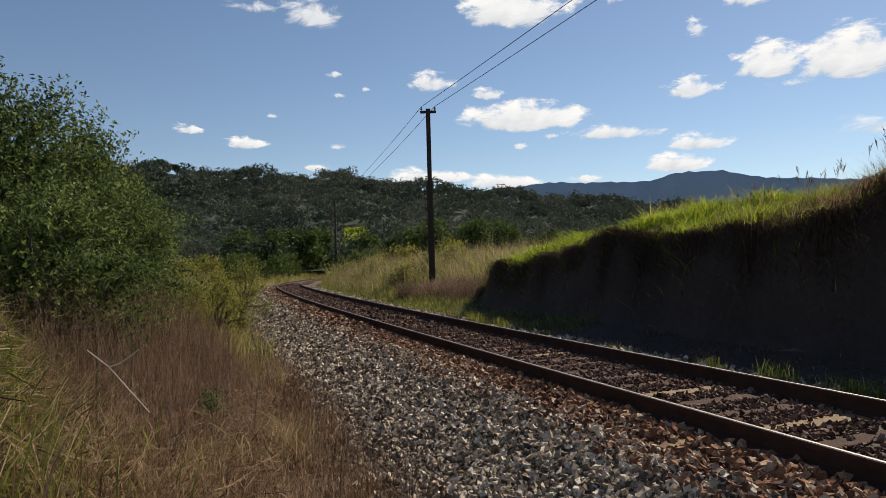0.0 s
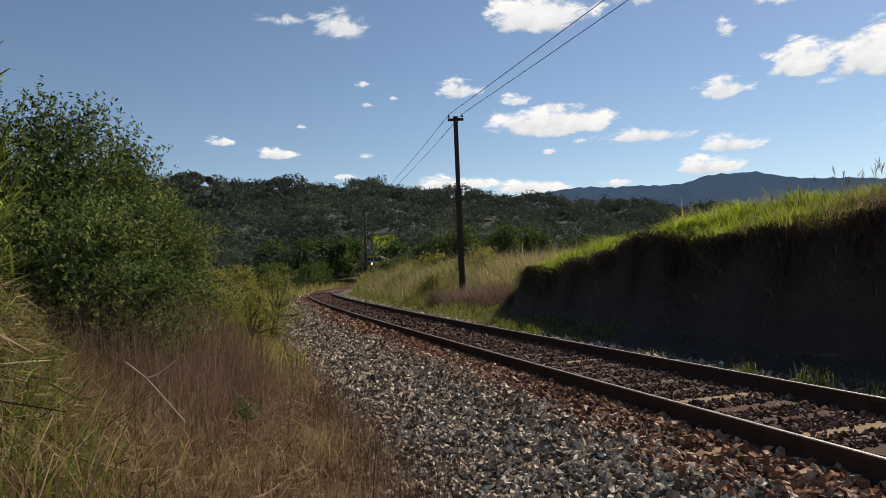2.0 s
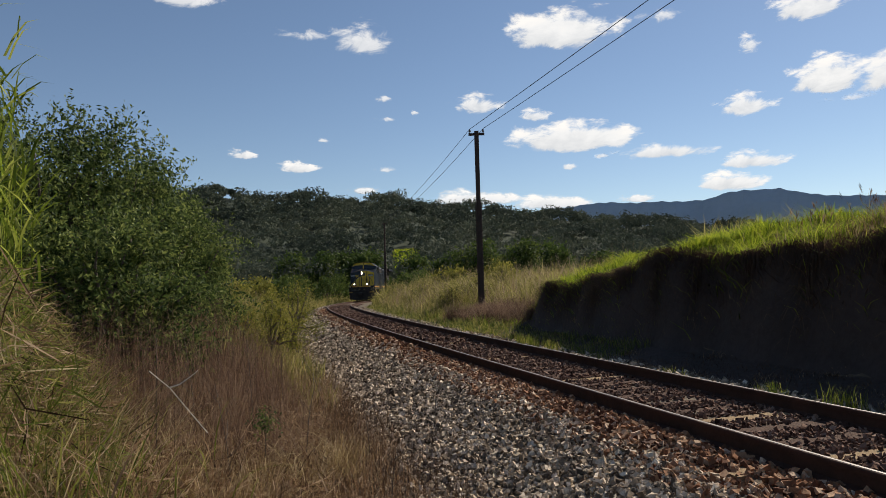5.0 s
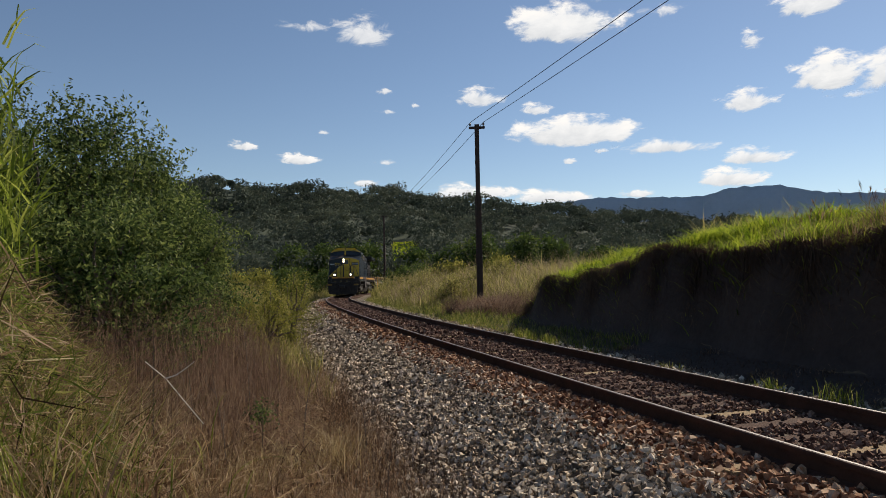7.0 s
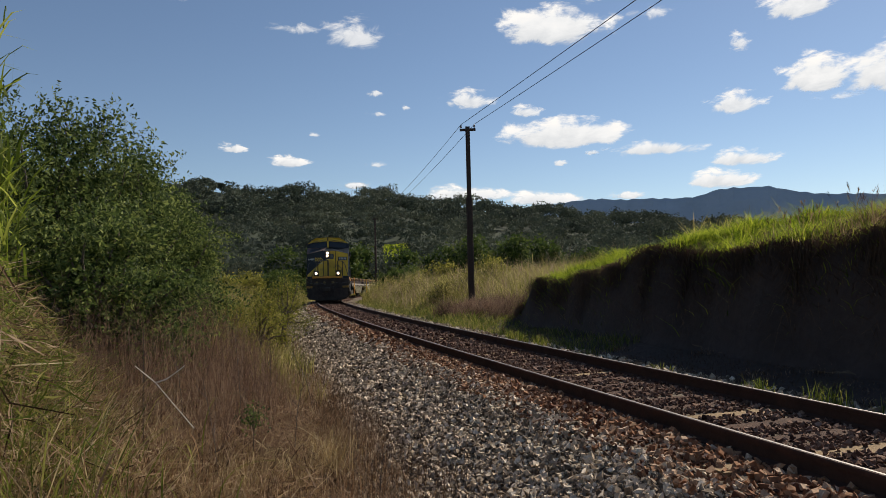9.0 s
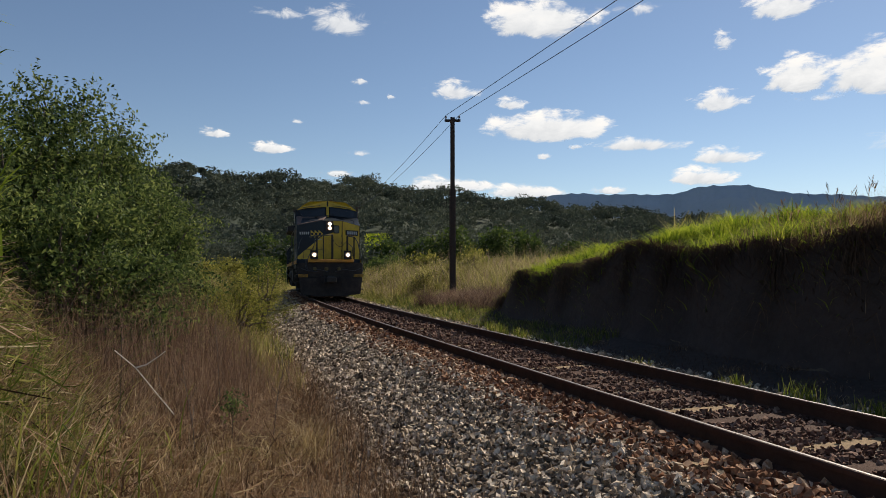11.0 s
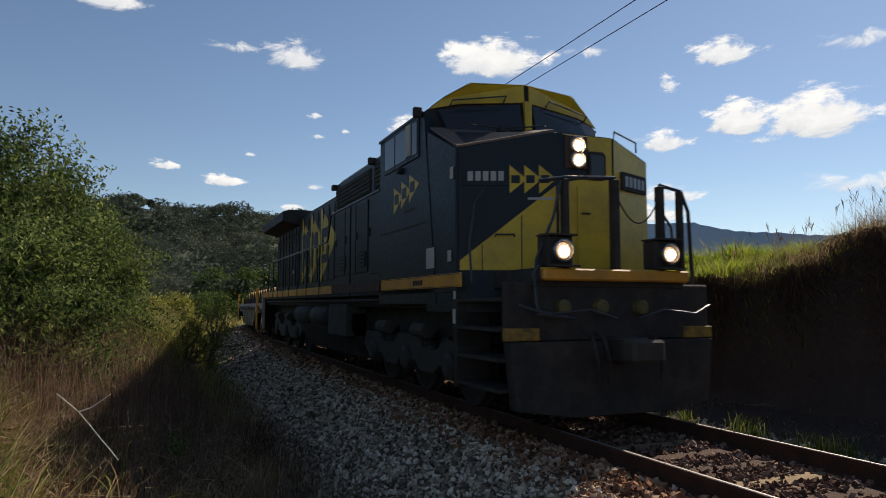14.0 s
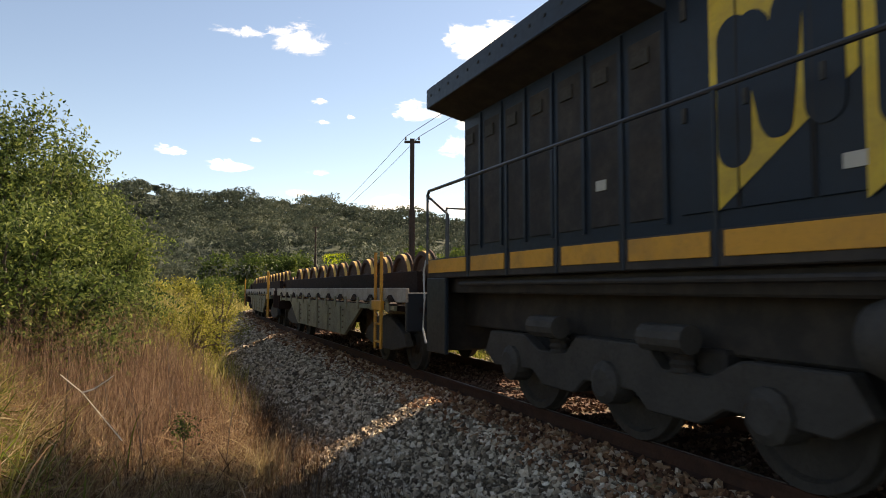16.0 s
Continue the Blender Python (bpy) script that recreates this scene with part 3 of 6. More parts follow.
grass("meadow_grass", 18000, (23, 76), (2.0, 5.4), lambda s, l: 0.25 + 0.3 * smooth(2.0, 3.4, l), 0.018, 1.0, M_GREEN, 35, "short green grass along the ballast", lambda s, l, r: (l > 2.3 + 0.3 * r.randn(len(s))) & ((s > 31) | (l < 3.7)))
grass("meadow_grass", 6500, (60, 94), (2.5, 8), lambda s, l: 1.3 + 1.0 * smooth(2.5, 3.4, l), 0.035, 0.5, M_MEADOW, 36, "yellow-green tall grass on the inside of the bend")
grass("dead_shrub", 7200, (23.8, 30.4), (3.4, 5.6), 1.0, 0.009, 0.9, M_REDDRY, 34, "reddish-brown dead weeds round the pole's foot", lambda s, l, r: l > 3.4 + 0.16 * (29 - s), clump=60, spread=0.22)


def bank_strip(s, lat, rnd):
    return (s < 25) & (lat > 4.17 + 0.1 * wave(s * 2.6, lat * 0.3, 8) + 0.08 * rnd.randn(len(s)))


grass("bank_grass", 66000, (-2, 25), (4.05, 8.0), lambda s, l: np.interp(s, [0, 10, 14, 20, 24], [0.62, 0.5, 0.54, 0.5, 0.42]) * (0.72 + 0.4 * np.clip(wave(s * 5.5, l * 5.5, 4), -1, 1)), 0.013, 1.3, M_BRIGHT, 17,
      "bright green grass along the top of the bank", bank_strip, clump=26, spread=0.085)
grass("bank_grass", 20000, (-2, 14), (4.1, 6.8), lambda s, l: np.interp(s, [-4, 6, 10, 14], [1.1, 1.0, 0.85, 0.45]), 0.005, 0.6, M_DRY, 18,
      "dry seeding grass on the bank", lambda s, l, r: bank_strip(s, l, r) & (s < 8.5 + 6 * r.rand(len(s))))
grass("bank_grass", 15000, (-3, 10.5), (4.0, 5.3), lambda s, l: 0.42 + 0.2 * smooth(8, 3, s), 0.0055, 1.15, M_DRY, 25, "tangled brown dry grass over the bank's edge",
      lambda s, l, r: (s < 9.0 + 1.4 * r.randn(len(s))) & (l > 4.1 + 0.15 * r.randn(len(s))), clump=40, spread=0.1)
grass("bank_grass", 2600, (10, 24), (4.15, 4.8), 0.3, 0.006, 1.1, M_DRY, 26, "tangled brown dry grass over the bank's edge", None, clump=65, spread=0.13)


def build_seed_stems():
    """Thin stems with drooping seed heads, standing above the bank."""
    rnd = np.random.RandomState(27)
    n = 150
    s, lat = 1.5 + 11 * rnd.rand(n) ** 1.3, 4.5 + 1.7 * rnd.rand(n)
    x, y = on_line(s, lat)
    z = ground_z(s, lat)
    hgt = np.interp(s, [2, 7, 13], [1.05, 0.85, 0.55]) * (0.7 + 0.5 * rnd.rand(n))
    verts, faces = [], []
    for i in range(n):
        a, lean = rnd.rand() * 6.28, 0.3 * rnd.rand()
        tip = Vector((x[i] + math.cos(a) * lean, y[i] + math.sin(a) * lean, z[i] + hgt[i]))
        ends = [(Vector((x[i], y[i], z[i])), tip, 0.0028)]
        for k in range(2 + rnd.randint(3)):
            b = a + rnd.randn() * 1.1
            top = tip + Vector((math.cos(b) * 0.06, math.sin(b) * 0.06, 0.03 + 0.09 * rnd.rand()))
            ends.append((tip - Vector((0, 0, 0.04 * k)), top, 0.0075))
        for p, q, w in ends:
            c = len(verts)
            side = Vector((w, w * 0.4, 0))
            m = p.lerp(q, 0.55)
            verts += [p - side * 0.3, p + side * 0.3, m - side, m + side, q]
            faces += [(c, c + 1, c + 3), (c, c + 3, c + 2), (c + 2, c + 3, c + 4)]
    tagged(new("seeding_grass", mesh_np("seeding_grass", verts, faces, M_DRY)), "thin seed heads of tall grass above the bank", "grass", kind="stuff")


build_seed_stems()
grass("track_weeds", 7000, (3, 25), (2.1, 4.1), 0.16, 0.007, 0.8, M_DRY, 19, "green grass tufts at the foot of the bank", clump=60)
grass("track_weeds", 3500, (15, 25), (2.3, 4.3), 0.3, 0.012, 0.6, M_GREEN, 20, "green grass tufts at the foot of the bank")


def tuft(s, lat, n, height, width, mat, seed, label, spread=0.09, lean=0.55):
    """One clump of grass, a thing of its own."""
    rnd = np.random.RandomState(seed)
    ss, ll = s + rnd.randn(n) * spread * 1.5, lat + rnd.randn(n) * spread
    v, f = blades(ss, ll, height * (0.5 + 0.6 * rnd.rand(n)), width * (0.6 + 0.8 * rnd.rand(n)), lean, rnd)
    return tagged(new("grass_tuft", mesh_np("grass_tuft", v, f, mat)), label, "grass", "grass tufts beside the rail", "stuff")


for k, (ss, ll, hh, nn) in enumerate([(7.0, 2.25, 0.36, 130), (7.35, 2.3, 0.34, 120), (8.3, 2.35, 0.42, 130), (9.35, 2.3, 0.3, 80), (11.6, 2.3, 0.26, 70), (16.5, 2.5, 0.4, 130), (17.4, 2.4, 0.4, 150),
                                      (18.3, 2.5, 0.45, 150), (6.0, 2.4, 0.3, 60), (14.2, 2.5, 0.25, 60)]):
    tuft(ss, ll - 0.42, int(nn * 0.8), hh * 0.8, 0.009, M_GREEN, 80 + k, "bright green grass tuft at the foot of the bank")


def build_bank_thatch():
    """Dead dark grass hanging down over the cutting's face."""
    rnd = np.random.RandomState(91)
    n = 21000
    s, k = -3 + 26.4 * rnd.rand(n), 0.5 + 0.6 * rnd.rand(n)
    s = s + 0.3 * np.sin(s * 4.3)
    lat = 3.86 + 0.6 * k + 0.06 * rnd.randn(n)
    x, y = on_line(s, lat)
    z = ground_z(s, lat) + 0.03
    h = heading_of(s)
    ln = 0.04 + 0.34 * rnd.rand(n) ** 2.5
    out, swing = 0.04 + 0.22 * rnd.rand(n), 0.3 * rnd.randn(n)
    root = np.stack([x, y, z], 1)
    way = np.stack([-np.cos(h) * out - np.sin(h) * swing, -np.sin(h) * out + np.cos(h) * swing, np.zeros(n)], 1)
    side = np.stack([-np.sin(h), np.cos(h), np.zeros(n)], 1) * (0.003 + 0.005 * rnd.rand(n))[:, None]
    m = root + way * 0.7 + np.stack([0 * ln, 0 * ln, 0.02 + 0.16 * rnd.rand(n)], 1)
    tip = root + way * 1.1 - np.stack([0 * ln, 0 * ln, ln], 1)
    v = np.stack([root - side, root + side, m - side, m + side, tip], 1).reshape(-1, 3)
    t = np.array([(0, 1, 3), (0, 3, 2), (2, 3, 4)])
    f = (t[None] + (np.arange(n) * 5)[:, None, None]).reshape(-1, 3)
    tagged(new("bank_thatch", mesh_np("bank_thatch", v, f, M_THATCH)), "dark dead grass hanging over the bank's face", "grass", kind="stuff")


M_THATCH = plant("dead_grass_shade_brown", [(0.1, (0.035, 0.022, 0.016)), (0.6, (0.1, 0.062, 0.04)), (0.95, (0.24, 0.16, 0.09))], 0.3)
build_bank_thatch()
# dark blades added over the bank's foot to give the ground its shade
grass("foot_shade_grass", 9000, (3, 25), (2.5, 4.1), 0.14, 0.007, 0.9, M_THATCH, 24, "dead grass at the foot of the bank, dark to give its shade")


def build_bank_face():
    """Cutting's earth face and foot, shade coloured in, just proud of the ground sheet."""
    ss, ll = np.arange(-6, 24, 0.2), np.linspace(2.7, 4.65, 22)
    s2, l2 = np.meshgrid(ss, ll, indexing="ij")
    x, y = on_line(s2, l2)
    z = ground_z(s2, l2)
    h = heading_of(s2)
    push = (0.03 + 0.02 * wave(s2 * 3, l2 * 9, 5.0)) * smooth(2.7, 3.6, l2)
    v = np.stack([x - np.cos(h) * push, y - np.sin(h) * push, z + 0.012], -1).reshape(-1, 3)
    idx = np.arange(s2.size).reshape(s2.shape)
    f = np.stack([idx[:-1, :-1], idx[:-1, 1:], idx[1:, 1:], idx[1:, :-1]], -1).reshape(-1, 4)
    tagged(new("bank", mesh_np("bank", v, f, M_BANK, True)), "bare earth face of the railway cutting, shade put into its colour", "bank", kind="structure")


build_bank_face()


def build_near_plants():
    """Single plants of the near verge: pale twigs, broad blades, a small leafy weed, dry stalks."""
    rnd = np.random.RandomState(93)

    def spot(az, r):
        return r * math.sin(math.radians(az)), r * math.cos(math.radians(az))
    twig = empty("dry_twig", "pale forked dry twig among the grass", "twig")
    x, y = spot(-26.2, 3.5)
    twig.matrix_basis = pose(x, y, 0.88)
    part("stem", tube(bmesh.new(), [(-0.1, 0.0, 0.08), (0.0, 0, 0.0), (0.09, 0.02, -0.12), (0.17, 0.03, -0.22)], 0.0025, 6), M_PALEWOOD, twig)
    part("fork", tube(bmesh.new(), [(0.0, 0, 0.0), (0.05, 0.0, 0.015), (0.1, 0.01, 0.05), (0.13, 0.02, 0.075)], 0.0042, 6, 0.4), M_PALEWOOD, twig)
    # arching blades, green and dry
    for k in range(46):
        az, r = -20 - 16 * rnd.rand(), 3.0 + 3.2 * rnd.rand()
        bx, by = spot(az, r)
        hgt = (0.4 + 0.4 * rnd.rand()) * (1.2 if az < -29 else 0.7)
        a = rnd.rand() * 2 * math.pi
        reach = 0.25 + 0.4 * rnd.rand()
        w = 0.002 + 0.004 * rnd.rand()
        v, n = [], 8
        for i in range(n):
            t = i / (n - 1)
            cx, cy = bx + math.cos(a) * reach * t ** 1.6, by + math.sin(a) * reach * t ** 1.6
            cz = -0.35 + hgt * (t * 1.6 - 0.75 * t * t) + 0.25
            ww = w * (1 - t ** 2.5) + 0.0008
            px, py = -math.sin(a) * ww, math.cos(a) * ww
            v += [(cx - px, cy - py, cz), (cx, cy, cz - ww * 0.5), (cx + px, cy + py, cz)]
        f = [(3 * i + j, 3 * i + j + 1, 3 * i + j + 4, 3 * i + j + 3) for i in range(n - 1) for j in range(2)]
        tagged(new("cane_blade", mesh_np("cane_blade", v, f, M_GREEN if k % 2 else M_DRY, True)), "long arching grass blade on the verge", "grass blade", "arching blades")
    # pale tufts
    for k, (az, r, hgt) in enumerate([(-22.5, 5.7, 0.5), (-20.0, 6.3, 0.45), (-24.6, 5.3, 0.4), (-27.5, 5.2, 0.4), (-16.2, 6.6, 0.4), (-21.5, 7.2, 0.4), (-13.0, 7.4, 0.35)]):
        n = 280
        x, y = spot(az, r)
        rx, ry = x + 0.13 * rnd.randn(n), y + 0.13 * rnd.randn(n)
        v, f = blades(None, None, 1.25 * hgt * (0.6 + 0.6 * rnd.rand(n)), 0.0045 * (0.6 + 0.8 * rnd.rand(n)), 1.0, rnd, (rx, ry), np.full(n, -0.66))
        tagged(new("grass_tuft", mesh_np("grass_tuft", v, f, M_STRAW)), "pale straw-coloured tuft in the dry verge", "grass", "pale tufts on the verge", "stuff")
    # broken stems and blades lying every way through the tangle
    for mat, n, label in ((M_STRAW, 1500, "broken straw tangled in the verge"), (M_DRY, 6800, "broken dry stems tangled in the verge"), (M_GREEN, 3800, "short green blades tangled in the verge")):
        az = -38 + (9 if mat is M_GREEN else 24) * rnd.rand(n) ** 1.3
        r = 4.6 + 5.0 * rnd.rand(n)
        a = np.radians(az)
        x, y = r * np.sin(a), r * np.cos(a)
        z = -0.6 + np.interp(az, [-38, -34, -31, -26, -20, -14], [2.3, 1.8, 1.1, 0.65, 0.45, 0.35]) * rnd.rand(n)
        c = np.stack([x, y, z], 1)
        w = rnd.randn(n, 3) * np.array([1, 1, 0.8])
        w *= ((0.08 + 0.22 * rnd.rand(n) ** 1.5) / np.linalg.norm(w, axis=1))[:, None]
        u = np.cross(w, rnd.randn(n, 3))
        u *= ((0.0018 + 0.0048 * rnd.rand(n) ** 2) / np.linalg.norm(u, axis=1))[:, None]
        m = c + 0.15 * np.linalg.norm(w, axis=1)[:, None] * rnd.randn(n, 3)
        v = np.stack([c - w - u * 0.5, c - w + u * 0.5, m - u, m + u, c + w], 1).reshape(-1, 3)
        f = (np.array([(0, 1, 3), (0, 3, 2), (2, 3, 4)])[None] + (np.arange(n) * 5)[:, None, None]).reshape(-1, 3)
        tagged(new("tangled_grass", mesh_np("tangled_grass", v, f, mat)), label, "grass", kind="stuff")
    # tall reeds against the bush
    n = 260
    az, r = np.radians(-33.0 - 7 * rnd.rand(n) ** 0.7), 6.0 + 3.5 * rnd.rand(n)
    hh = (0.6 + 0.6 * rnd.rand(n)) * np.interp(np.degrees(az), [-37, -34, -31.5], [1.1, 0.9, 0.7])
    v, f = blades(None, None, hh, 0.016 * (0.6 + 0.8 * rnd.rand(n)), 0.45, rnd, (r * np.sin(az), r * np.cos(az)), np.full(n, -0.1))
    tagged(new("reeds", mesh_np("reeds", v, f, M_GREEN)), "tall green and straw-coloured reeds", "grass", kind="stuff")
    # tall cane at the edge of the verge: upright stems with arching leaves along their upper half
    n, per = 46, 18
    az, r = np.radians(-41 + 6.0 * rnd.rand(n)), 6.8 + 1.8 * rnd.rand(n)
    hh = np.interp(np.degrees(az), [-40, -36.2, -35], [4.3, 4.0, 3.0]) * (0.75 + 0.25 * rnd.rand(n))
    x, y = r * np.sin(az), r * np.cos(az)
    v, f = blades(None, None, hh, np.full(n, 0.014), 0.1, rnd, (x, y), np.full(n, -0.4))
    up = (0.35 + 0.65 * rnd.rand(n, per)) * hh[:, None]
    lx, ly = np.repeat(x, per) + 0.05 * rnd.randn(n * per), np.repeat(y, per) + 0.05 * rnd.randn(n * per)
    ln = 0.2 + 0.2 * rnd.rand(n * per)
    v2, f2 = blades(None, None, ln, 0.022 * (0.6 + 0.8 * rnd.rand(n * per)), 1.5, rnd, (lx, ly), up.ravel() - 0.45)
    tagged(new("cane", mesh_np("cane", np.concatenate([v, v2]), np.concatenate([f, f2 + len(v)]), M_CANE)), "tall bright green cane beside the bushes", "grass", kind="stuff")
    # tangle of long arching stems in front of the bush
    for k, (mat, n, label) in enumerate(((M_GREEN, 380, "arching green grass tangled on the verge"), (M_STRAW, 480, "arching straw-coloured grass tangled on the verge"))):
        az, r = np.radians(-39 + (15.5 if k else 12) * rnd.rand(n) ** (1.0 if k else 1.6)), 4.2 + 3.6 * rnd.rand(n)
        hh = (0.5 + 0.6 * rnd.rand(n)) * np.interp(np.degrees(az), [-37, -32, -28, -23.5], [1.4, 1.1, 0.7, 0.5])
        v, f = blades(None, None, hh, (0.007 if k else 0.009) * (0.5 + 0.9 * rnd.rand(n)), 1.0, rnd, (r * np.sin(az), r * np.cos(az)), np.full(n, -0.3))
        tagged(new("tangled_grass", mesh_np("tangled_grass", v, f, mat)), label, "grass", kind="stuff")
    # small leafy weed
    weed = empty("weed", "small green leafy weed in dry grass", "weed")
    x, y = spot(-19.0, 6.6)
    weed.matrix_basis = pose(x, y, -0.1)
    part("stalk", tube(bmesh.new(), [(0, 0, -0.2), (0.01, 0, 0.1), (0.0, 0.02, 0.28)], 0.006, 6, 0.5), M_BARK, weed)
    p = rnd.randn(220, 3) * np.array([0.06, 0.06, 0.07]) + np.array([0, 0, 0.2])
    v, f = leaf_cards(p, 0.018, rnd)
    leaves = new("leaves", mesh_np("leaves", v, f, M_LEAF))
    leaves.parent = weed
    # bare dark stalks standing above the grass
    for k, (az, r, hgt) in enumerate([(-15.8, 7.2, 0.95), (-21.5, 6.0, 1.0), (-12.7, 11.5, 0.8), (-13.4, 12.0, 0.7), (-10.6, 7.4, 0.6), (-5.2, 8.6, 0.75), (-17.5, 9.5, 1.1), (-24, 7.5, 1.3), (-19.8, 8.2, 1.2),
                                      (-9.0, 5.4, 0.5), (-27, 6.2, 1.4), (-14.2, 9.6, 0.9)]):
        st = empty("dry_stalk", "thin dark dry weed stalk", "stalk", "dry stalks")
        x, y = spot(az, r)
        st.matrix_basis = pose(x, y, -0.45)
        lean = 0.25 * rnd.randn()
        part("stem", tube(bmesh.new(), [(0, 0, 0), (lean * 0.3, 0, hgt * 0.5), (lean, 0.05, hgt)], 0.005, 5, 0.4), M_BARK, st)
        for j in range(4):
            t = 0.4 + 0.15 * j
            a = rnd.rand() * 6.3
            q = Vector((lean * t * t, 0, hgt * t))
            part("side_twig", tube(bmesh.new(), [q, q + Vector((math.cos(a) * 0.07, math.sin(a) * 0.07, 0.06)), q + Vector((math.cos(a) * 0.12, math.sin(a) * 0.12, 0.14))], 0.003, 4, 0.4), M_BARK, st)


M_PALEWOOD = paint("bleached_wood", (0.62, 0.56, 0.47), (0.35, 0.3, 0.24), 0.8, 0, 12, 0.4)

# ---- woods, hills, trees ----


def leaf_cards(points, size, rnd, normals=None):
    """A folded four-cornered leaf or sprig at each point, turned at random."""
    n = len(points)
    if normals is None:
        m = turn_matrices(n, rnd)
    else:
        w = normals + 0.28 * rnd.randn(n, 3)
        w /= np.linalg.norm(w, axis=1, keepdims=True)
        u = np.cross(w, rnd.randn(n, 3))
        u /= np.linalg.norm(u, axis=1, keepdims=True)
        m = np.stack([u, np.cross(w, u), w], 2)
    r = size * (0.6 + 0.8 * rnd.rand(n))
    base = np.array([(-1, 0, 0), (0, -0.42, 0.12), (1, 0, 0), (0, 0.42, 0.12)])
    v = np.einsum("nij,kj->nki", m, base) * r[:, None, None]
    v = v + points[:, None, :]
    t = np.array([(0, 1, 2), (0, 2, 3)])
    return v.reshape(-1, 3), (t[None] + (np.arange(n) * 4)[:, None, None]).reshape(-1, 3)


build_near_plants()


def crown_points(n, radius, rnd, squash=0.8, lumps=7):
    """Points in the shell of a lumpy crown with gaps."""
    c = rnd.randn(lumps, 3)
    c /= np.linalg.norm(c, axis=1, keepdims=True)
    c *= radius * 0.62 * rnd.rand(lumps, 1) ** 0.4
    c[:, 2] = np.abs(c[:, 2]) * squash
    k = rnd.randint(0, lumps, n)
    d = rnd.randn(n, 3)
    d /= np.linalg.norm(d, axis=1, keepdims=True)
    lump = radius * (0.3 + 0.25 * rnd.rand(lumps))
    p = c[k] + d * (lump[k] * (0.55 + 0.5 * rnd.rand(n) ** 0.6))[:, None] * np.array([1, 1, squash])
    return p, d


def hill_ridge(az):
    """Height of the wooded hill's crest, over the compass of the view (degrees to the right)."""
    el = np.interp(az, [-75, -45, -30, -21, -10, -1.4, 8, 17, 25, 45], [5, 7.5, 8.0, 7.5, 7.05, 6.15, 4.9, 3.8, 2.6, 1.2])
    return 300 * np.tan(np.radians(el)) * 0.97


def hill_z(az, r):
    k = np.clip((r - 125) / 175, 0, 1)
    return 0.6 + hill_ridge(az) * (k ** 1.15) * (1 + 0.05 * np.sin(az * 0.9 + r * 0.03)) - np.clip(r - 300, 0, 500) * 0.12


def build_hill():
    az, rr = np.radians(np.arange(-80, 50, 1.0)), np.concatenate([np.arange(120, 320, 8.0), [340, 400]])
    a2, r2 = np.meshgrid(az, rr, indexing="ij")
    z = hill_z(np.degrees(a2), r2)
    v = np.stack([r2 * np.sin(a2), r2 * np.cos(a2), z - 0.5], -1).reshape(-1, 3)
    idx = np.arange(a2.size).reshape(a2.shape)
    f = np.stack([idx[:-1, :-1], idx[1:, :-1], idx[1:, 1:], idx[:-1, 1:]], -1).reshape(-1, 4)
    tagged(new("hill", mesh_np("hill", v, f, M_WOODS, True)), "dark wooded hillside beyond the railway bend", "hill", kind="structure")
    rnd = np.random.RandomState(21)
    n = 1900
    az = rnd.rand(n) * 62 - 41
    r = np.sqrt(112 ** 2 + (312 ** 2 - 112 ** 2) * rnd.rand(n))
    open_slope = (az > 1) & (az < 16) & (r < 175)
    glade = (np.abs(az + 7.1) < 1.0) & (r > 140) & (r < 184)
    keep = ~(open_slope & (rnd.rand(n) < 0.3)) & ~glade
    az, r = az[keep], r[keep]
    verts, faces, total = [], [], 0
    shapes = [crown_points(122, 1.0, rnd, 0.75, 7) for _ in range(14)]
    for a, d in zip(az, r):
        size = 2.6 + 3.0 * rnd.rand() ** 1.6
        p, nrm = shapes[rnd.randint(14)]
        p = p * size
        c, sn = math.cos(a * 7), math.sin(a * 7)
        p, nrm = (np.stack([q[:, 0] * c - q[:, 1] * sn, q[:, 0] * sn + q[:, 1] * c, q[:, 2]], 1) for q in (p, nrm))
        x, y = d * math.sin(math.radians(a)), d * math.cos(math.radians(a))
        p = p + np.array([x, y, float(hill_z(a, d)) + size * 0.55 + 0.5 * rnd.rand()])
        vv, ff = leaf_cards(p, 0.32 * d / 220 + 0.16, rnd, nrm)
        verts.append(vv)
        faces.append(ff + total)
        total += len(vv)
    ob = new("woodland", mesh_np("woodland", np.concatenate(verts), np.concatenate(faces), M_WOODS))
    tagged(ob, "dense dark green woodland covering the hillside", "woods", kind="stuff")


build_hill()


def build_glade():
    """A small sunlit clearing on the slope."""
    rnd = np.random.RandomState(44)
    n = 6000
    az, r = -8.1 + 2.0 * rnd.rand(n), 152 + 34 * rnd.rand(n)
    a = np.radians(az)
    v, f = blades(None, None, 0.8 + 0.5 * rnd.rand(n), 0.25 + 0.15 * rnd.rand(n), 0.8, rnd, (r * np.sin(a), r * np.cos(a)), hill_z(az, r) - 0.4, simple=True)
    tagged(new("clearing", mesh_np("clearing", v, f, M_BRIGHT)), "small bright green clearing among the woods", "grass", kind="stuff")


build_glade()


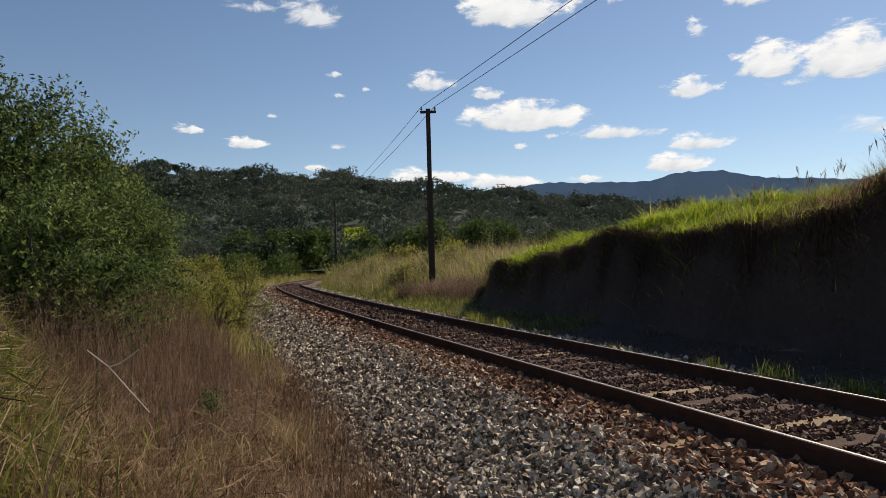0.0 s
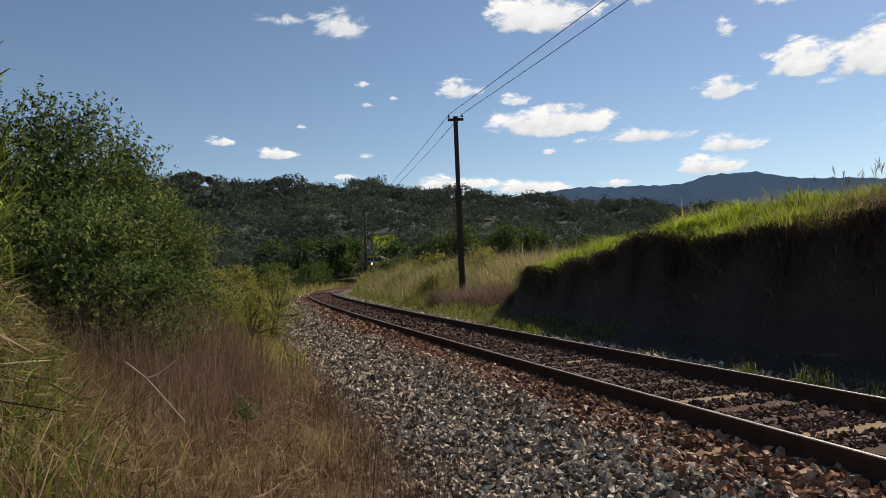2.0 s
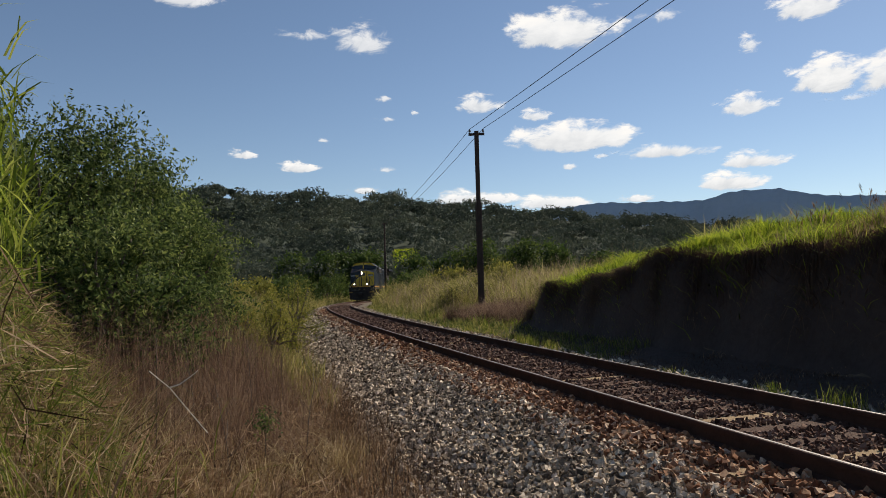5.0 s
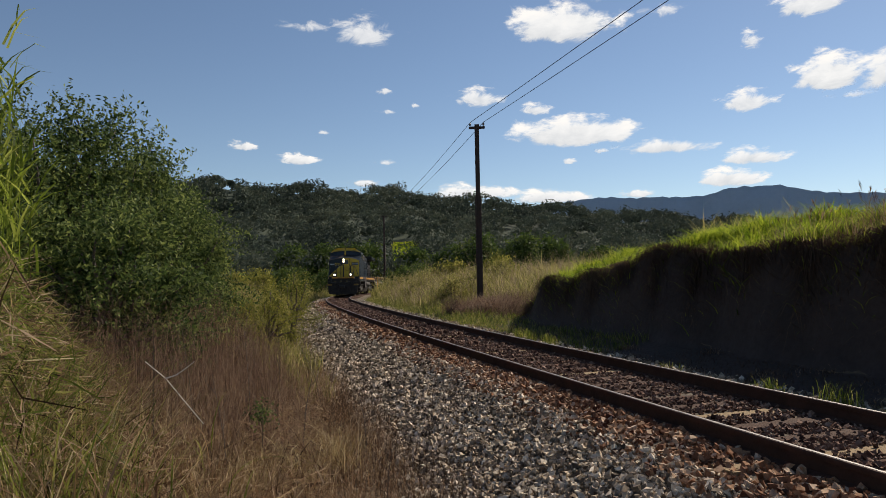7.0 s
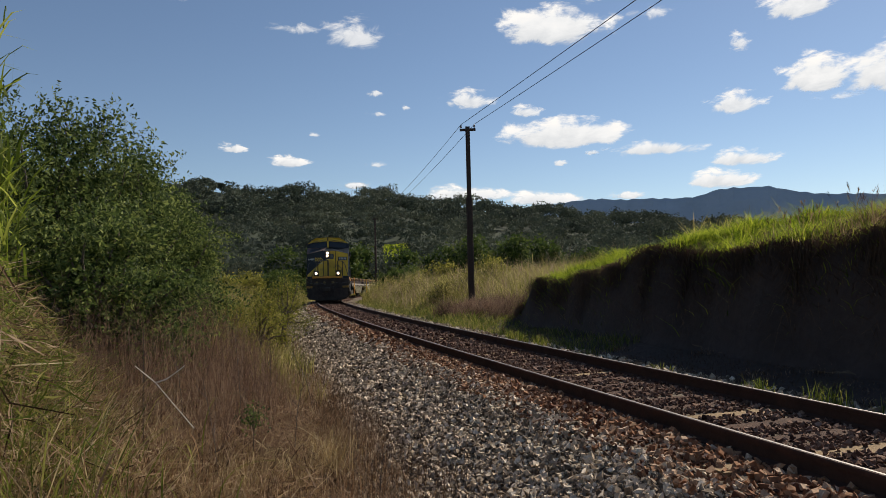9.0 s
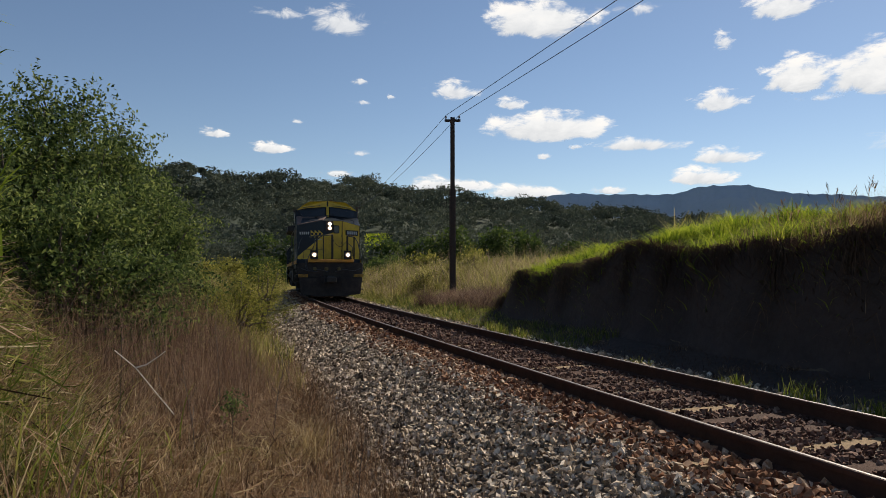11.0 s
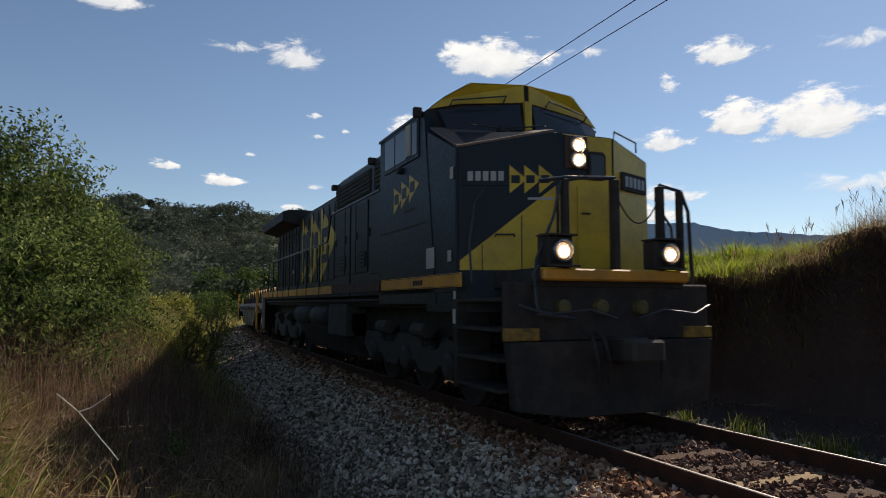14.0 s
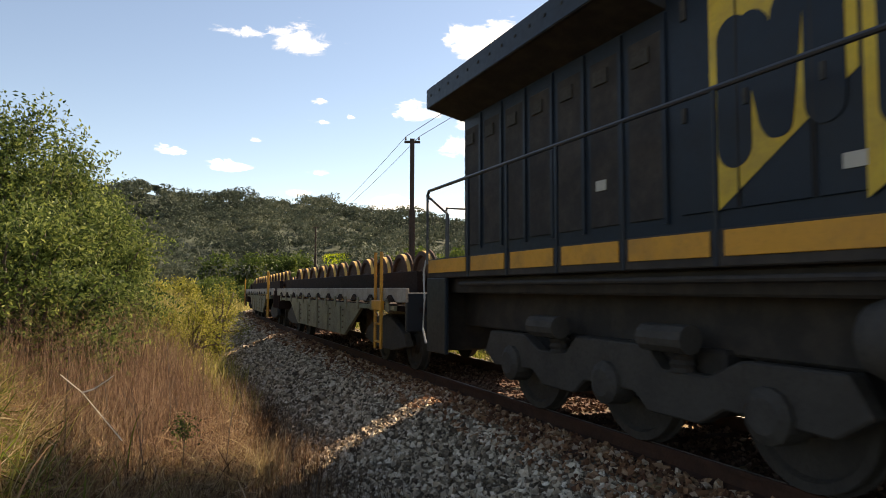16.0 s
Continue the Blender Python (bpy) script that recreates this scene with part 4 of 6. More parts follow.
def build_mountain():
    az = np.radians(np.arange(-6, 60, 0.5))
    el = np.interp(np.degrees(az), [-6, 3, 7, 10, 12, 15, 17.5, 18.7, 20, 22.3, 23.7, 25, 27, 30, 40, 60],
                   [4.0, 5.6, 6.05, 6.2, 6.05, 5.95, 5.98, 6.35, 6.48, 6.45, 6.0, 5.75, 5.5, 5.2, 4.5, 3.5])
    el = el + 0.05 * np.sin(np.degrees(az) * 5.1) + 0.04 * np.sin(np.degrees(az) * 11.3)
    rows = []
    for k, r in ((0.0, 3080), (0.45, 3120), (0.8, 3165), (1.0, 3200), (0.4, 3800)):
        rows.append(np.stack([r * np.sin(az), r * np.cos(az), 1.3 + 3200 * np.tan(np.radians(el)) * k * (1 + 0.06 * np.sin(az * 60 + r))], 1)
                    if 0 < k < 1 else np.stack([r * np.sin(az), r * np.cos(az), 1.3 + 3200 * np.tan(np.radians(el)) * k], 1))
    v, n = np.concatenate(rows), len(az)
    f = [(i * n + j, i * n + j + 1, (i + 1) * n + j + 1, (i + 1) * n + j) for i in range(4) for j in range(n - 1)]
    tagged(new("mountain", mesh_np("mountain", v, f, M_MOUNTAIN)), "distant forested mountain ridge, blue-grey with painted haze", "mountain", kind="structure")


build_mountain()


def limb(bm, start, end, r0, r1, rnd, sag=0.15):
    a, b = Vector(start), Vector(end)
    pts = []
    for i in range(5):
        t = i / 4
        p = a.lerp(b, t) + Vector((rnd.randn(), rnd.randn(), rnd.randn())) * sag * (b - a).length * 0.3 * math.sin(math.pi * t)
        pts.append(p)
    tube(bm, pts, r0, 6, r1 / r0)
    return pts


def build_tree(name, x, y, z, height, spread, leaves, leaf, mat, seed, label, category="tree", sprigs=14, puff=1.0, twig=0.0):
    """Trunk with limbs, and leaves gathered round the ends of the limbs."""
    rnd = np.random.RandomState(seed)
    tree = empty(name, label, category)
    tree.matrix_basis = pose(x, y, z)
    bm = bmesh.new()
    fork = height * 0.25
    limb(bm, (0, 0, -0.2), (0.1, 0, fork), 0.06 + height * 0.018, 0.05 + height * 0.012, rnd, 0.05)
    ends = []
    for i in range(sprigs):
        a = 2 * math.pi * (i + rnd.rand() * 0.6) / sprigs * 2.4
        up = 0.25 + 0.75 * (i + 0.5) / sprigs
        rad = spread * (0.35 + 0.65 * rnd.rand()) * math.sqrt(max(0.05, 1.08 - up ** 2.2))
        tip = (rad * math.cos(a), rad * math.sin(a), height * up * (0.9 + 0.12 * rnd.rand()))
        limb(bm, (0.05, 0, fork * (0.5 + 0.5 * rnd.rand())), tip, 0.03 + height * 0.006, 0.008, rnd)
        ends.append(tip)
    part("trunk", bm, M_BARK, tree, smooth_faces=True)
    ends = np.array(ends)
    k = rnd.randint(0, len(ends), leaves)
    p = ends[k] * (0.62 + 0.42 * rnd.rand(leaves, 1) ** 0.7)
    p = p + np.clip(rnd.randn(leaves, 3), -1.7, 1.7) * np.array([1, 1, 0.8]) * (0.036 * height + 0.07) * puff * (0.35 + 1.1 * rnd.rand(leaves, 1))
    low = rnd.rand(leaves) < (0.25 if puff == 1 else 0.06)
    p[low, 2] *= rnd.rand(low.sum())
    p[:, 2] = np.maximum(p[:, 2], 0.05)
    if twig:
        m = leaves // 9
        base = p[:m]
        way = base - np.array([0, 0, height * 0.4])
        way = way / np.linalg.norm(way, axis=1, keepdims=True) + 0.6 * rnd.randn(m, 3)
        k = np.tile(np.arange(9) / 8.0, m)[:, None]
        p = np.repeat(base, 9, 0) + np.repeat(way, 9, 0) * k * twig + rnd.randn(m * 9, 3) * leaf * 0.55
        p[:, 2] = np.maximum(p[:, 2], 0.05)
    v, f = leaf_cards(p, leaf, rnd)
    ob = new("crown", mesh_np("crown", v, f, mat))
    ob.parent = tree
    return tree


def polar(az, r):
    return r * math.sin(math.radians(az)), r * math.cos(math.radians(az))


BUSHES = [(-33.5, 12.5, 4.6, 2.3, 15000, 31), (-29.0, 14.0, 4.3, 2.1, 14000, 32), (-25.8, 15.5, 3.5, 1.25, 10000, 33), (-24.8, 16.5, 3.2, 0.9, 7000, 34),
          (-38.0, 13.0, 4.6, 2.4, 9000, 35), (-30.5, 10.5, 2.6, 1.5, 7000, 36)]
for az, r, h, sp, nl, seed in BUSHES:
    bx, by = polar(az, r)
    build_tree("bushy_tree", bx, by, 0.0, h * 0.95, sp, int(nl * 2.9), 0.037, M_LEAF, seed, "dense dark green leafy bush beside the line", "bush", 24, 1.0, 0.2)

# along the track, to the right of it, height, spread
NEAR_SHRUBS = [(19.5, -5.8, 1.5, 1.0), (22.5, -5.6, 1.7, 1.2), (20.5, -7.0, 1.9, 1.3), (26, -5.4, 1.9, 1.3), (24, -6.6, 2.0, 1.3)]
for k, (ss, ll, h, sp) in enumerate(NEAR_SHRUBS):
    bx, by = on_line(ss, ll)
    build_tree("yellow_shrub", float(bx), float(by), float(ground_z(ss, ll)), h, sp, 5200, 0.03, M_YSHRUB, 160 + k, "yellow-green weedy shrub beside the ballast", "shrub", 14)
for k, (az, r, h, sp) in enumerate([(-20.8, 15.6, 1.3, 0.8), (-18.6, 17.0, 1.4, 0.9), (-16.6, 21.0, 1.8, 1.1)]):
    bx, by = polar(az, r)
    build_tree("yellow_shrub", bx, by, -0.3, h, sp, 4200, 0.03, M_YSHRUB, 175 + k, "yellow-green weedy shrub beside the ballast", "shrub", 14, 1.2)
MEADOW_SHRUBS = [(34, 4.6, 1.5, 1.0), (37, 6.5, 1.8, 1.3), (43, 4.8, 1.7, 1.2), (50, 6.0, 2.0, 1.4), (56, 4.6, 1.9, 1.3), (40, 9.0, 1.9, 1.4)]
for k, (ss, ll, h, sp) in enumerate(MEADOW_SHRUBS):
    bx, by = on_line(ss, ll)
    build_tree("yellow_shrub", float(bx), float(by), float(ground_z(ss, ll)), h, sp, 2200, 0.045, M_MEADOW, 190 + k, "yellow-green weedy shrub in tall grass", "shrub", 14, 1.3)
LINE_SHRUBS = [(44, -6.5, 2.2, 1.6), (50, -5.6, 2.4, 1.6), (57, -6.5, 2.8, 2.0), (64, -6.0, 3.0, 2.2), (72, -6.5, 3.2, 2.4), (80, -7, 3.4, 2.6), (38, -8, 2.6, 2.0), (30, -8.5, 2.6, 1.9),
               (26, -7.5, 2.2, 1.5), (47, -10, 3.4, 2.6), (60, -11, 3.8, 3),
               (66, 5.5, 2.6, 2.0), (72, 6.5, 3.0, 2.4), (78, 5.5, 2.8, 2.2), (85, 6.5, 3.0, 2.6), (92, 7, 3.2, 2.6), (58, 9, 2.4, 2.2), (48, 11, 2.2, 2.0), (95, -7, 3.4, 3.0), (105, -8, 4, 3.2)]
for k, (ss, ll, h, sp) in enumerate(LINE_SHRUBS):
    bx, by = on_line(ss, ll)
    build_tree("shrub", float(bx), float(by), float(ground_z(ss, ll)), h, sp, 2200, 0.05 + ss * 0.0012, M_BROAD if ss >= 62 else M_YSHRUB, 60 + k, "dark green leafy shrub beside the track" if ss >= 62 else "yellow-green leafy shrub beside the track", "shrub", 16, 1.8)
SHRUBS = [(-11.2, 117, 6.5, 4.5, 53), (-12.6, 122, 7, 5, 54), (-10.3, 128, 7.5, 4.5, 55), (-14.2, 118, 6.5, 5, 56), (-16.5, 121, 7, 5, 57), (-1.0, 112, 8, 5, 44), (2.5, 108, 7.5, 5, 45), (5.0, 115, 7, 5, 46),
          (-3.4, 118, 6, 4, 47), (9, 118, 5.5, 4, 48), (12.5, 112, 5, 4, 51), (-6.5, 122, 6, 4, 52)]
for az, r, h, sp, seed in SHRUBS:
    bx, by = polar(az, r)
    build_tree("broad_tree", bx, by, 0.4, h, sp, 3000, 0.05 + r * 0.0024, M_BROAD, seed, "green broad tree below the wooded hill", "tree", 18, 2.2)


# ---- telegraph poles ----


def insulator(bm, x, y, z):
    return lathe(bm, [(0, 0.012), (0.04, 0.012), (0.045, 0.05), (0.08, 0.055), (0.1, 0.03), (0.13, 0.045), (0.17, 0.02), (0.18, 0.004)], "z", (x, y, z), 8)


def build_pole(x, y, z, top, lean=0.0):
    pole = empty("telegraph_pole", "dark rusty steel pole with a short crossarm and two wires", "pole", "poles along the line")
    pole.matrix_basis = pose(x, y, z, 0, lean, 0)
    h = top - z
    bm = bmesh.new()
    box(bm, -0.09, 0.09, -0.02, 0.02, -0.5, h, 0.004)
    box(bm, -0.1, -0.08, -0.07, 0.07, -0.5, h, 0.004)
    box(bm, 0.08, 0.1, -0.07, 0.07, -0.5, h, 0.004)
    part("post", bm, M_POLE, pole)
    bm = boxes((-0.14, -0.102, -0.1, 0.1, -0.5, h * 0.6), (0.102, 0.14, -0.1, 0.1, -0.5, h * 0.6), bevel=0.005)
    for k in range(9):
        lathe(bm, [(0.14, 0.02), (0.165, 0.018)], "x", (0, 0.05 * (-1) ** k, h * 0.06 * k + 0.2), 6)
    part("stiffener", bm, M_POLE, pole, "bolted lower steel stiffener")
    part("crossarm", boxes((-0.36, 0.36, 0.075, 0.13, h - 0.19, h - 0.07), bevel=0.008), M_POLE, pole)
    for x0 in (-0.3, 0.3):
        part("insulator", insulator(bmesh.new(), x0, 0.1, h - 0.07), M_PORCELAIN, pole, smooth_faces=True)
    return pole


POLE_XY, POLE_TOP = (-0.5, 30.5), 8.15
build_pole(POLE_XY[0], POLE_XY[1], 0.0, POLE_TOP)
POLE2_XY, POLE2_TOP = polar(-8.9, 86.0), 9.1
build_pole(POLE2_XY[0], POLE2_XY[1], 0.3, POLE2_TOP)


def build_wire(a, b, sag):
    bm = bmesh.new()
    pts = [Vector(a).lerp(Vector(b), i / 24) - Vector((0, 0, sag * 4 * (i / 24) * (1 - i / 24))) for i in range(25)]
    tube(bm, pts, 0.012, 5)
    me = bpy.data.meshes.new("overhead_wire")
    bm.to_mesh(me)
    bm.free()
    me.materials.append(M_WIRE)
    return tagged(new("overhead_wire", me), "thin dark overhead line wire", "wire", "wires along the line")


WIRE_END = (-8.0, 9.23)
for dx, end_x in ((-0.3, 14.23), (0.3, 15.19)):
    a = (POLE_XY[0] + dx, POLE_XY[1] + 0.1, POLE_TOP + 0.11)
    build_wire(a, (end_x, *WIRE_END), 0.1)
    build_wire(a, (POLE2_XY[0] + dx, POLE2_XY[1] + 0.1, POLE2_TOP + 0.11), 0.5)


# ---- clouds ----


def cloud_material(seed, strength, wisp, width):
    m, nt, b = material("cloud")
    nt.nodes.remove(b)
    tc = nt.nodes.new("ShaderNodeTexCoord")
    mp = nt.nodes.new("ShaderNodeMapping")
    mp.inputs["Location"].default_value = (seed * 3.7, seed * 1.9, seed * 2.3)
    mp.inputs["Scale"].default_value = (0.5, 1.05, 1)
    link(nt, tc.outputs["Object"], mp.inputs[0])
    n = nt.nodes.new("ShaderNodeTexNoise")
    n.inputs["Scale"].default_value, n.inputs["Detail"].default_value, n.inputs["Roughness"].default_value = 0.0095 * min(2.6, max(0.9, 8 / width)), 9, 0.62 + wisp * 0.08
    n.inputs["Distortion"].default_value = 0.3 + wisp
    link(nt, mp.outputs[0], n.inputs["Vector"])
    uv = tc.outputs["UV"]
    sub = nt.nodes.new("ShaderNodeVectorMath")
    sub.operation = "MULTIPLY_ADD"
    sub.inputs[1].default_value, sub.inputs[2].default_value = (2, 2, 0), (-1, -1, 0)
    link(nt, uv, sub.inputs[0])
    ln = nt.nodes.new("ShaderNodeVectorMath")
    ln.operation = "LENGTH"
    # heaped above, flat below
    part_uv = nt.nodes.new("ShaderNodeSeparateXYZ")
    link(nt, sub.outputs[0], part_uv.inputs[0])
    low = nt.nodes.new("ShaderNodeMath")
    low.inputs[1].default_value = 0.22
    link(nt, part_uv.outputs[1], low.inputs[0])
    under = nt.nodes.new("ShaderNodeMath")
    under.operation = "MULTIPLY"
    under.inputs[1].default_value = -1.9
    link(nt, low.outputs[0], under.inputs[0])
    tall = nt.nodes.new("ShaderNodeMath")
    tall.operation = "MAXIMUM"
    link(nt, low.outputs[0], tall.inputs[0])
    link(nt, under.outputs[0], tall.inputs[1])
    both = nt.nodes.new("ShaderNodeCombineXYZ")
    link(nt, part_uv.outputs[0], both.inputs[0])
    link(nt, tall.outputs[0], both.inputs[1])
    link(nt, both.outputs[0], ln.inputs[0])
    fall = nt.nodes.new("ShaderNodeMapRange")
    fall.inputs["From Min"].default_value, fall.inputs["From Max"].default_value = 0.1, 1.0
    fall.inputs["To Min"].default_value, fall.inputs["To Max"].default_value = 0.62 - wisp * 0.5, -0.62
    link(nt, ln.outputs["Value"], fall.inputs["Value"])
    add = nt.nodes.new("ShaderNodeMath")
    add.operation = "MULTIPLY_ADD"
    add.inputs[1].default_value = 1.9
    link(nt, n.outputs[0], add.inputs[0])
    link(nt, fall.outputs[0], add.inputs[2])
    dens = nt.nodes.new("ShaderNodeMapRange")
    dens.interpolation_type = "SMOOTHSTEP"
    dens.inputs["From Min"].default_value, dens.inputs["From Max"].default_value = 0.86, 1.2 + wisp * 0.45
    dens.inputs["To Max"].default_value = 1.0 - wisp * 0.45
    link(nt, add.outputs[0], dens.inputs["Value"])
    sep = nt.nodes.new("ShaderNodeSeparateXYZ")
    link(nt, uv, sep.inputs[0])
    shade = nt.nodes.new("ShaderNodeMath")
    shade.operation = "MULTIPLY_ADD"
    shade.inputs[1].default_value, shade.inputs[2].default_value = 0.7, -0.28
    link(nt, n.outputs[0], shade.inputs[0])
    sh2 = nt.nodes.new("ShaderNodeMath")
    link(nt, shade.outputs[0], sh2.inputs[0])
    link(nt, sep.outputs[1], sh2.inputs[1])
    col = ramp(nt, sh2.outputs[0], [(0.2, (0.52, 0.58, 0.66)), (0.55, (0.86, 0.9, 0.95)), (0.8, (1, 1, 1))])
    em = nt.nodes.new("ShaderNodeEmission")
    em.inputs["Strength"].default_value = strength
    link(nt, col.outputs[0], em.inputs["Color"])
    tr = nt.nodes.new("ShaderNodeBsdfTransparent")
    mx = nt.nodes.new("ShaderNodeMixShader")
    link(nt, dens.outputs[0], mx.inputs[0])
    link(nt, tr.outputs[0], mx.inputs[1])
    link(nt, em.outputs[0], mx.inputs[2])
    link(nt, mx.outputs[0], nt.nodes["Material Output"].inputs["Surface"])
    return m


# to the right, above the horizon, width, height (degrees), wispiness
CLOUDS = [
    (6.2, 20.6, 11.5, 5.2, 0.0), (-10.3, 20.4, 7.0, 4.4, 0.35), (25.0, 19.6, 6.5, 3.4, 0.1), (25.9, 14.6, 6.0, 4.8, 0.0), (31.2, 14.4, 9.5, 6.0, 0.0),
    (20.3, 13.2, 5.0, 2.8, 0.15), (20.8, 17.6, 2.0, 2.6, 0.4), (-0.9, 15.0, 5.2, 2.6, 0.2), (3.9, 13.8, 3.4, 1.7, 0.25), (6.7, 12.0, 13.5, 3.8, 0.0),
    (14.0, 10.2, 8.5, 2.0, 0.1), (20.4, 8.9, 6.4, 2.0, 0.1), (18.8, 7.4, 6.4, 2.2, 0.0), (-15.9, 9.95, 3.8, 1.5, 0.0), (-20.3, 10.9, 2.8, 1.4, 0.1),
    (-8.9, 15.5, 2.0, 1.1, 0.4), (-8.6, 13.8, 2.4, 0.8, 0.6), (-6.2, 14.3, 1.2, 0.8, 0.5), (-13.9, 12.1, 1.8, 0.7, 0.5), (-8.7, 9.7, 2.8, 0.9, 0.5),
    (6.7, 9.4, 1.9, 0.9, 0.2), (9.3, 10.1, 2.2, 0.8, 0.4), (-1.6, 7.2, 9.0, 1.9, 0.0), (4.9, 6.6, 7.5, 1.9, 0.0), (12.0, 6.5, 4.0, 1.1, 0.1), (-10.5, 8.0, 3.6, 1.0, 0.1),
    (-17.5, 26.3, 8.5, 5.0, 0.1), (-25.5, 22.6, 7.5, 2.8, 0.3), (-15.5, 20.4, 6.0, 1.6, 0.6), (14.5, 20.5, 5.0, 2.0, 0.6), (33.0, 9.0, 9.0, 2.5, 0.5), (27.5, 12.6, 5.0, 1.2, 0.7), (34, 19, 7, 2.5, 0.6)]


def build_clouds(strength):
    R = 3900.0
    mats = {}
    for i, (az, el, w, h, wisp) in enumerate(CLOUDS):
        hw, hh = R * math.tan(radians(w / 2)) * 1.3, R * math.tan(radians(h / 2)) * 1.4
        me = bpy.data.meshes.new("cloud")
        me.from_pydata([(-hw, -hh, 0), (hw, -hh, 0), (hw, hh, 0), (-hw, hh, 0)], [], [(0, 1, 2, 3)])
        uv = me.uv_layers.new(name="UVMap")
        for k, c in enumerate(((0, 0), (1, 0), (1, 1), (0, 1))):
            uv.data[k].uv = c
        me.materials.append(cloud_material(i + 1, strength, wisp, w))
        d = Vector((math.sin(radians(az)) * math.cos(radians(el)), math.cos(radians(az)) * math.cos(radians(el)), math.sin(radians(el))))
        ob = new("backdrop_cloud", me)
        ob.matrix_basis = look(d * R, (0, 0, 1.3)) @ pose(0, 0, 0, 0, 180, 0)
        tagged(ob, "bright white fair-weather cloud in blue sky", "cloud", kind="structure")


build_clouds(0.86)

# ---- the train ----
M_BLUE = paint("slate_blue_paint", (0.014, 0.022, 0.033), (0.02, 0.02, 0.021), 0.42, 0.0, 1.6, 0.6, 0.002, None, 0.2)
M_YELLOW = paint("yellow_paint", (0.62, 0.4, 0.018), (0.2, 0.12, 0.03), 0.42, 0.0, 2.5, 0.5, 0.002)
M_ORANGE = paint("orange_yellow_paint", (0.58, 0.26, 0.022), (0.2, 0.1, 0.035), 0.5, 0.0, 3.0, 0.55, 0.002)
M_STEPEDGE = paint("scuffed_yellow_paint", (0.3, 0.17, 0.02), (0.04, 0.035, 0.03), 0.7, 0, 7, 0.9)
M_ORANGE_DIM = paint("grimy_socket_paint", (0.13, 0.1, 0.03), (0.04, 0.035, 0.03), 0.7, 0, 6, 0.7)
M_BLACK = paint("grimy_black_steel", (0.03, 0.027, 0.026), (0.075, 0.062, 0.052), 0.8, 0.0, 3.5, 0.7, 0.004, None, 0.2)
M_GRIME = paint("dusty_dark_steel", (0.055, 0.049, 0.043), (0.025, 0.022, 0.02), 0.8, 0.0, 3.0, 0.7, 0.004, None, 0.25)
M_RAILING = paint("handrail_paint", (0.045, 0.05, 0.06), (0.02, 0.02, 0.02), 0.35, 0.3, 6, 0.4)
M_PALE = paint("pale_lettering", (0.36, 0.37, 0.37), (0.35, 0.35, 0.34), 0.6, 0, 8, 0.4)
M_STICKER = paint("paper_label", (0.42, 0.4, 0.35), (0.4, 0.36, 0.3), 0.7, 0, 14, 0.5)
M_CHROME = paint("lamp_bezel", (0.3, 0.29, 0.28), (0.1, 0.09, 0.08), 0.3, 0.9, 9, 0.4)
M_NOSETOP = paint("dusty_brown_nose_top", (0.16, 0.10, 0.08), (0.08, 0.055, 0.045), 0.8, 0, 3, 0.7)
M_WHEELRUST = paint("rusty_wheel", (0.085, 0.038, 0.024), (0.03, 0.016, 0.012), 0.8, 0.2, 5, 0.7)
M_TREAD = paint("ochre_wheel_tread", (0.6, 0.36, 0.08), (0.2, 0.1, 0.045), 0.55, 0.2, 5, 0.5)
M_CREAM = paint("cream_wagon_paint", (0.2, 0.185, 0.115), (0.07, 0.05, 0.032), 0.7, 0, 3, 0.65)
M_WHITE = paint("dirty_white_wagon_paint", (0.34, 0.305, 0.26), (0.14, 0.1, 0.075), 0.75, 0, 4, 0.7)
M_CRADLE = paint("dark_brown_wagon", (0.028, 0.015, 0.012), (0.012, 0.008, 0.007), 0.9, 0, 3, 0.7, 0.004, None, 0.15)
M_WAGON = paint("rust_brown_wagon", (0.10, 0.05, 0.035), (0.05, 0.03, 0.025), 0.85, 0.1, 3, 0.7)


def glass_material():
    m, nt, b = material("cab_glass")
    b.inputs["Base Color"].default_value = (0.02, 0.024, 0.028, 1)
    b.inputs["Roughness"].default_value = 0.06
    n = noise_tex(nt, 4, 4)
    rr = ramp(nt, n.outputs[0], [(0.4, (0.05,) * 3), (0.75, (0.3,) * 3)])
    link(nt, rr.outputs[0], b.inputs["Roughness"])
    return m


def lamp_material(name, color, strength):
    m, nt, b = material(name)
    b.inputs["Base Color"].default_value = (1, 0.9, 0.75, 1)
    b.inputs["Emission Color"].default_value = (*color, 1)
    b.inputs["Emission Strength"].default_value = strength
    return m


M_GLASS = glass_material()
M_LAMP = lamp_material("warm_reflector", (1.0, 0.58, 0.28), 0.55)
M_CORE = lamp_material("lamp_filament", (1.0, 0.8, 0.55), 9.0)


def panel(points, thick, direction):
    """A flat plate: outline of 3D points, pushed out along a direction."""
    bm = bmesh.new()
    d = Vector(direction).normalized() * thick
    lo, hi = [bm.verts.new(p) for p in points], [bm.verts.new(Vector(p) + d) for p in points]
    bm.faces.new(lo)
    bm.faces.new(hi)
    for i in range(len(points)):
        j = (i + 1) % len(points)
        bm.faces.new((lo[i], lo[j], hi[j], hi[i]))
    return bm


def rail_bar(points, r=0.018):
    return tube(bmesh.new(), points, r, 8)


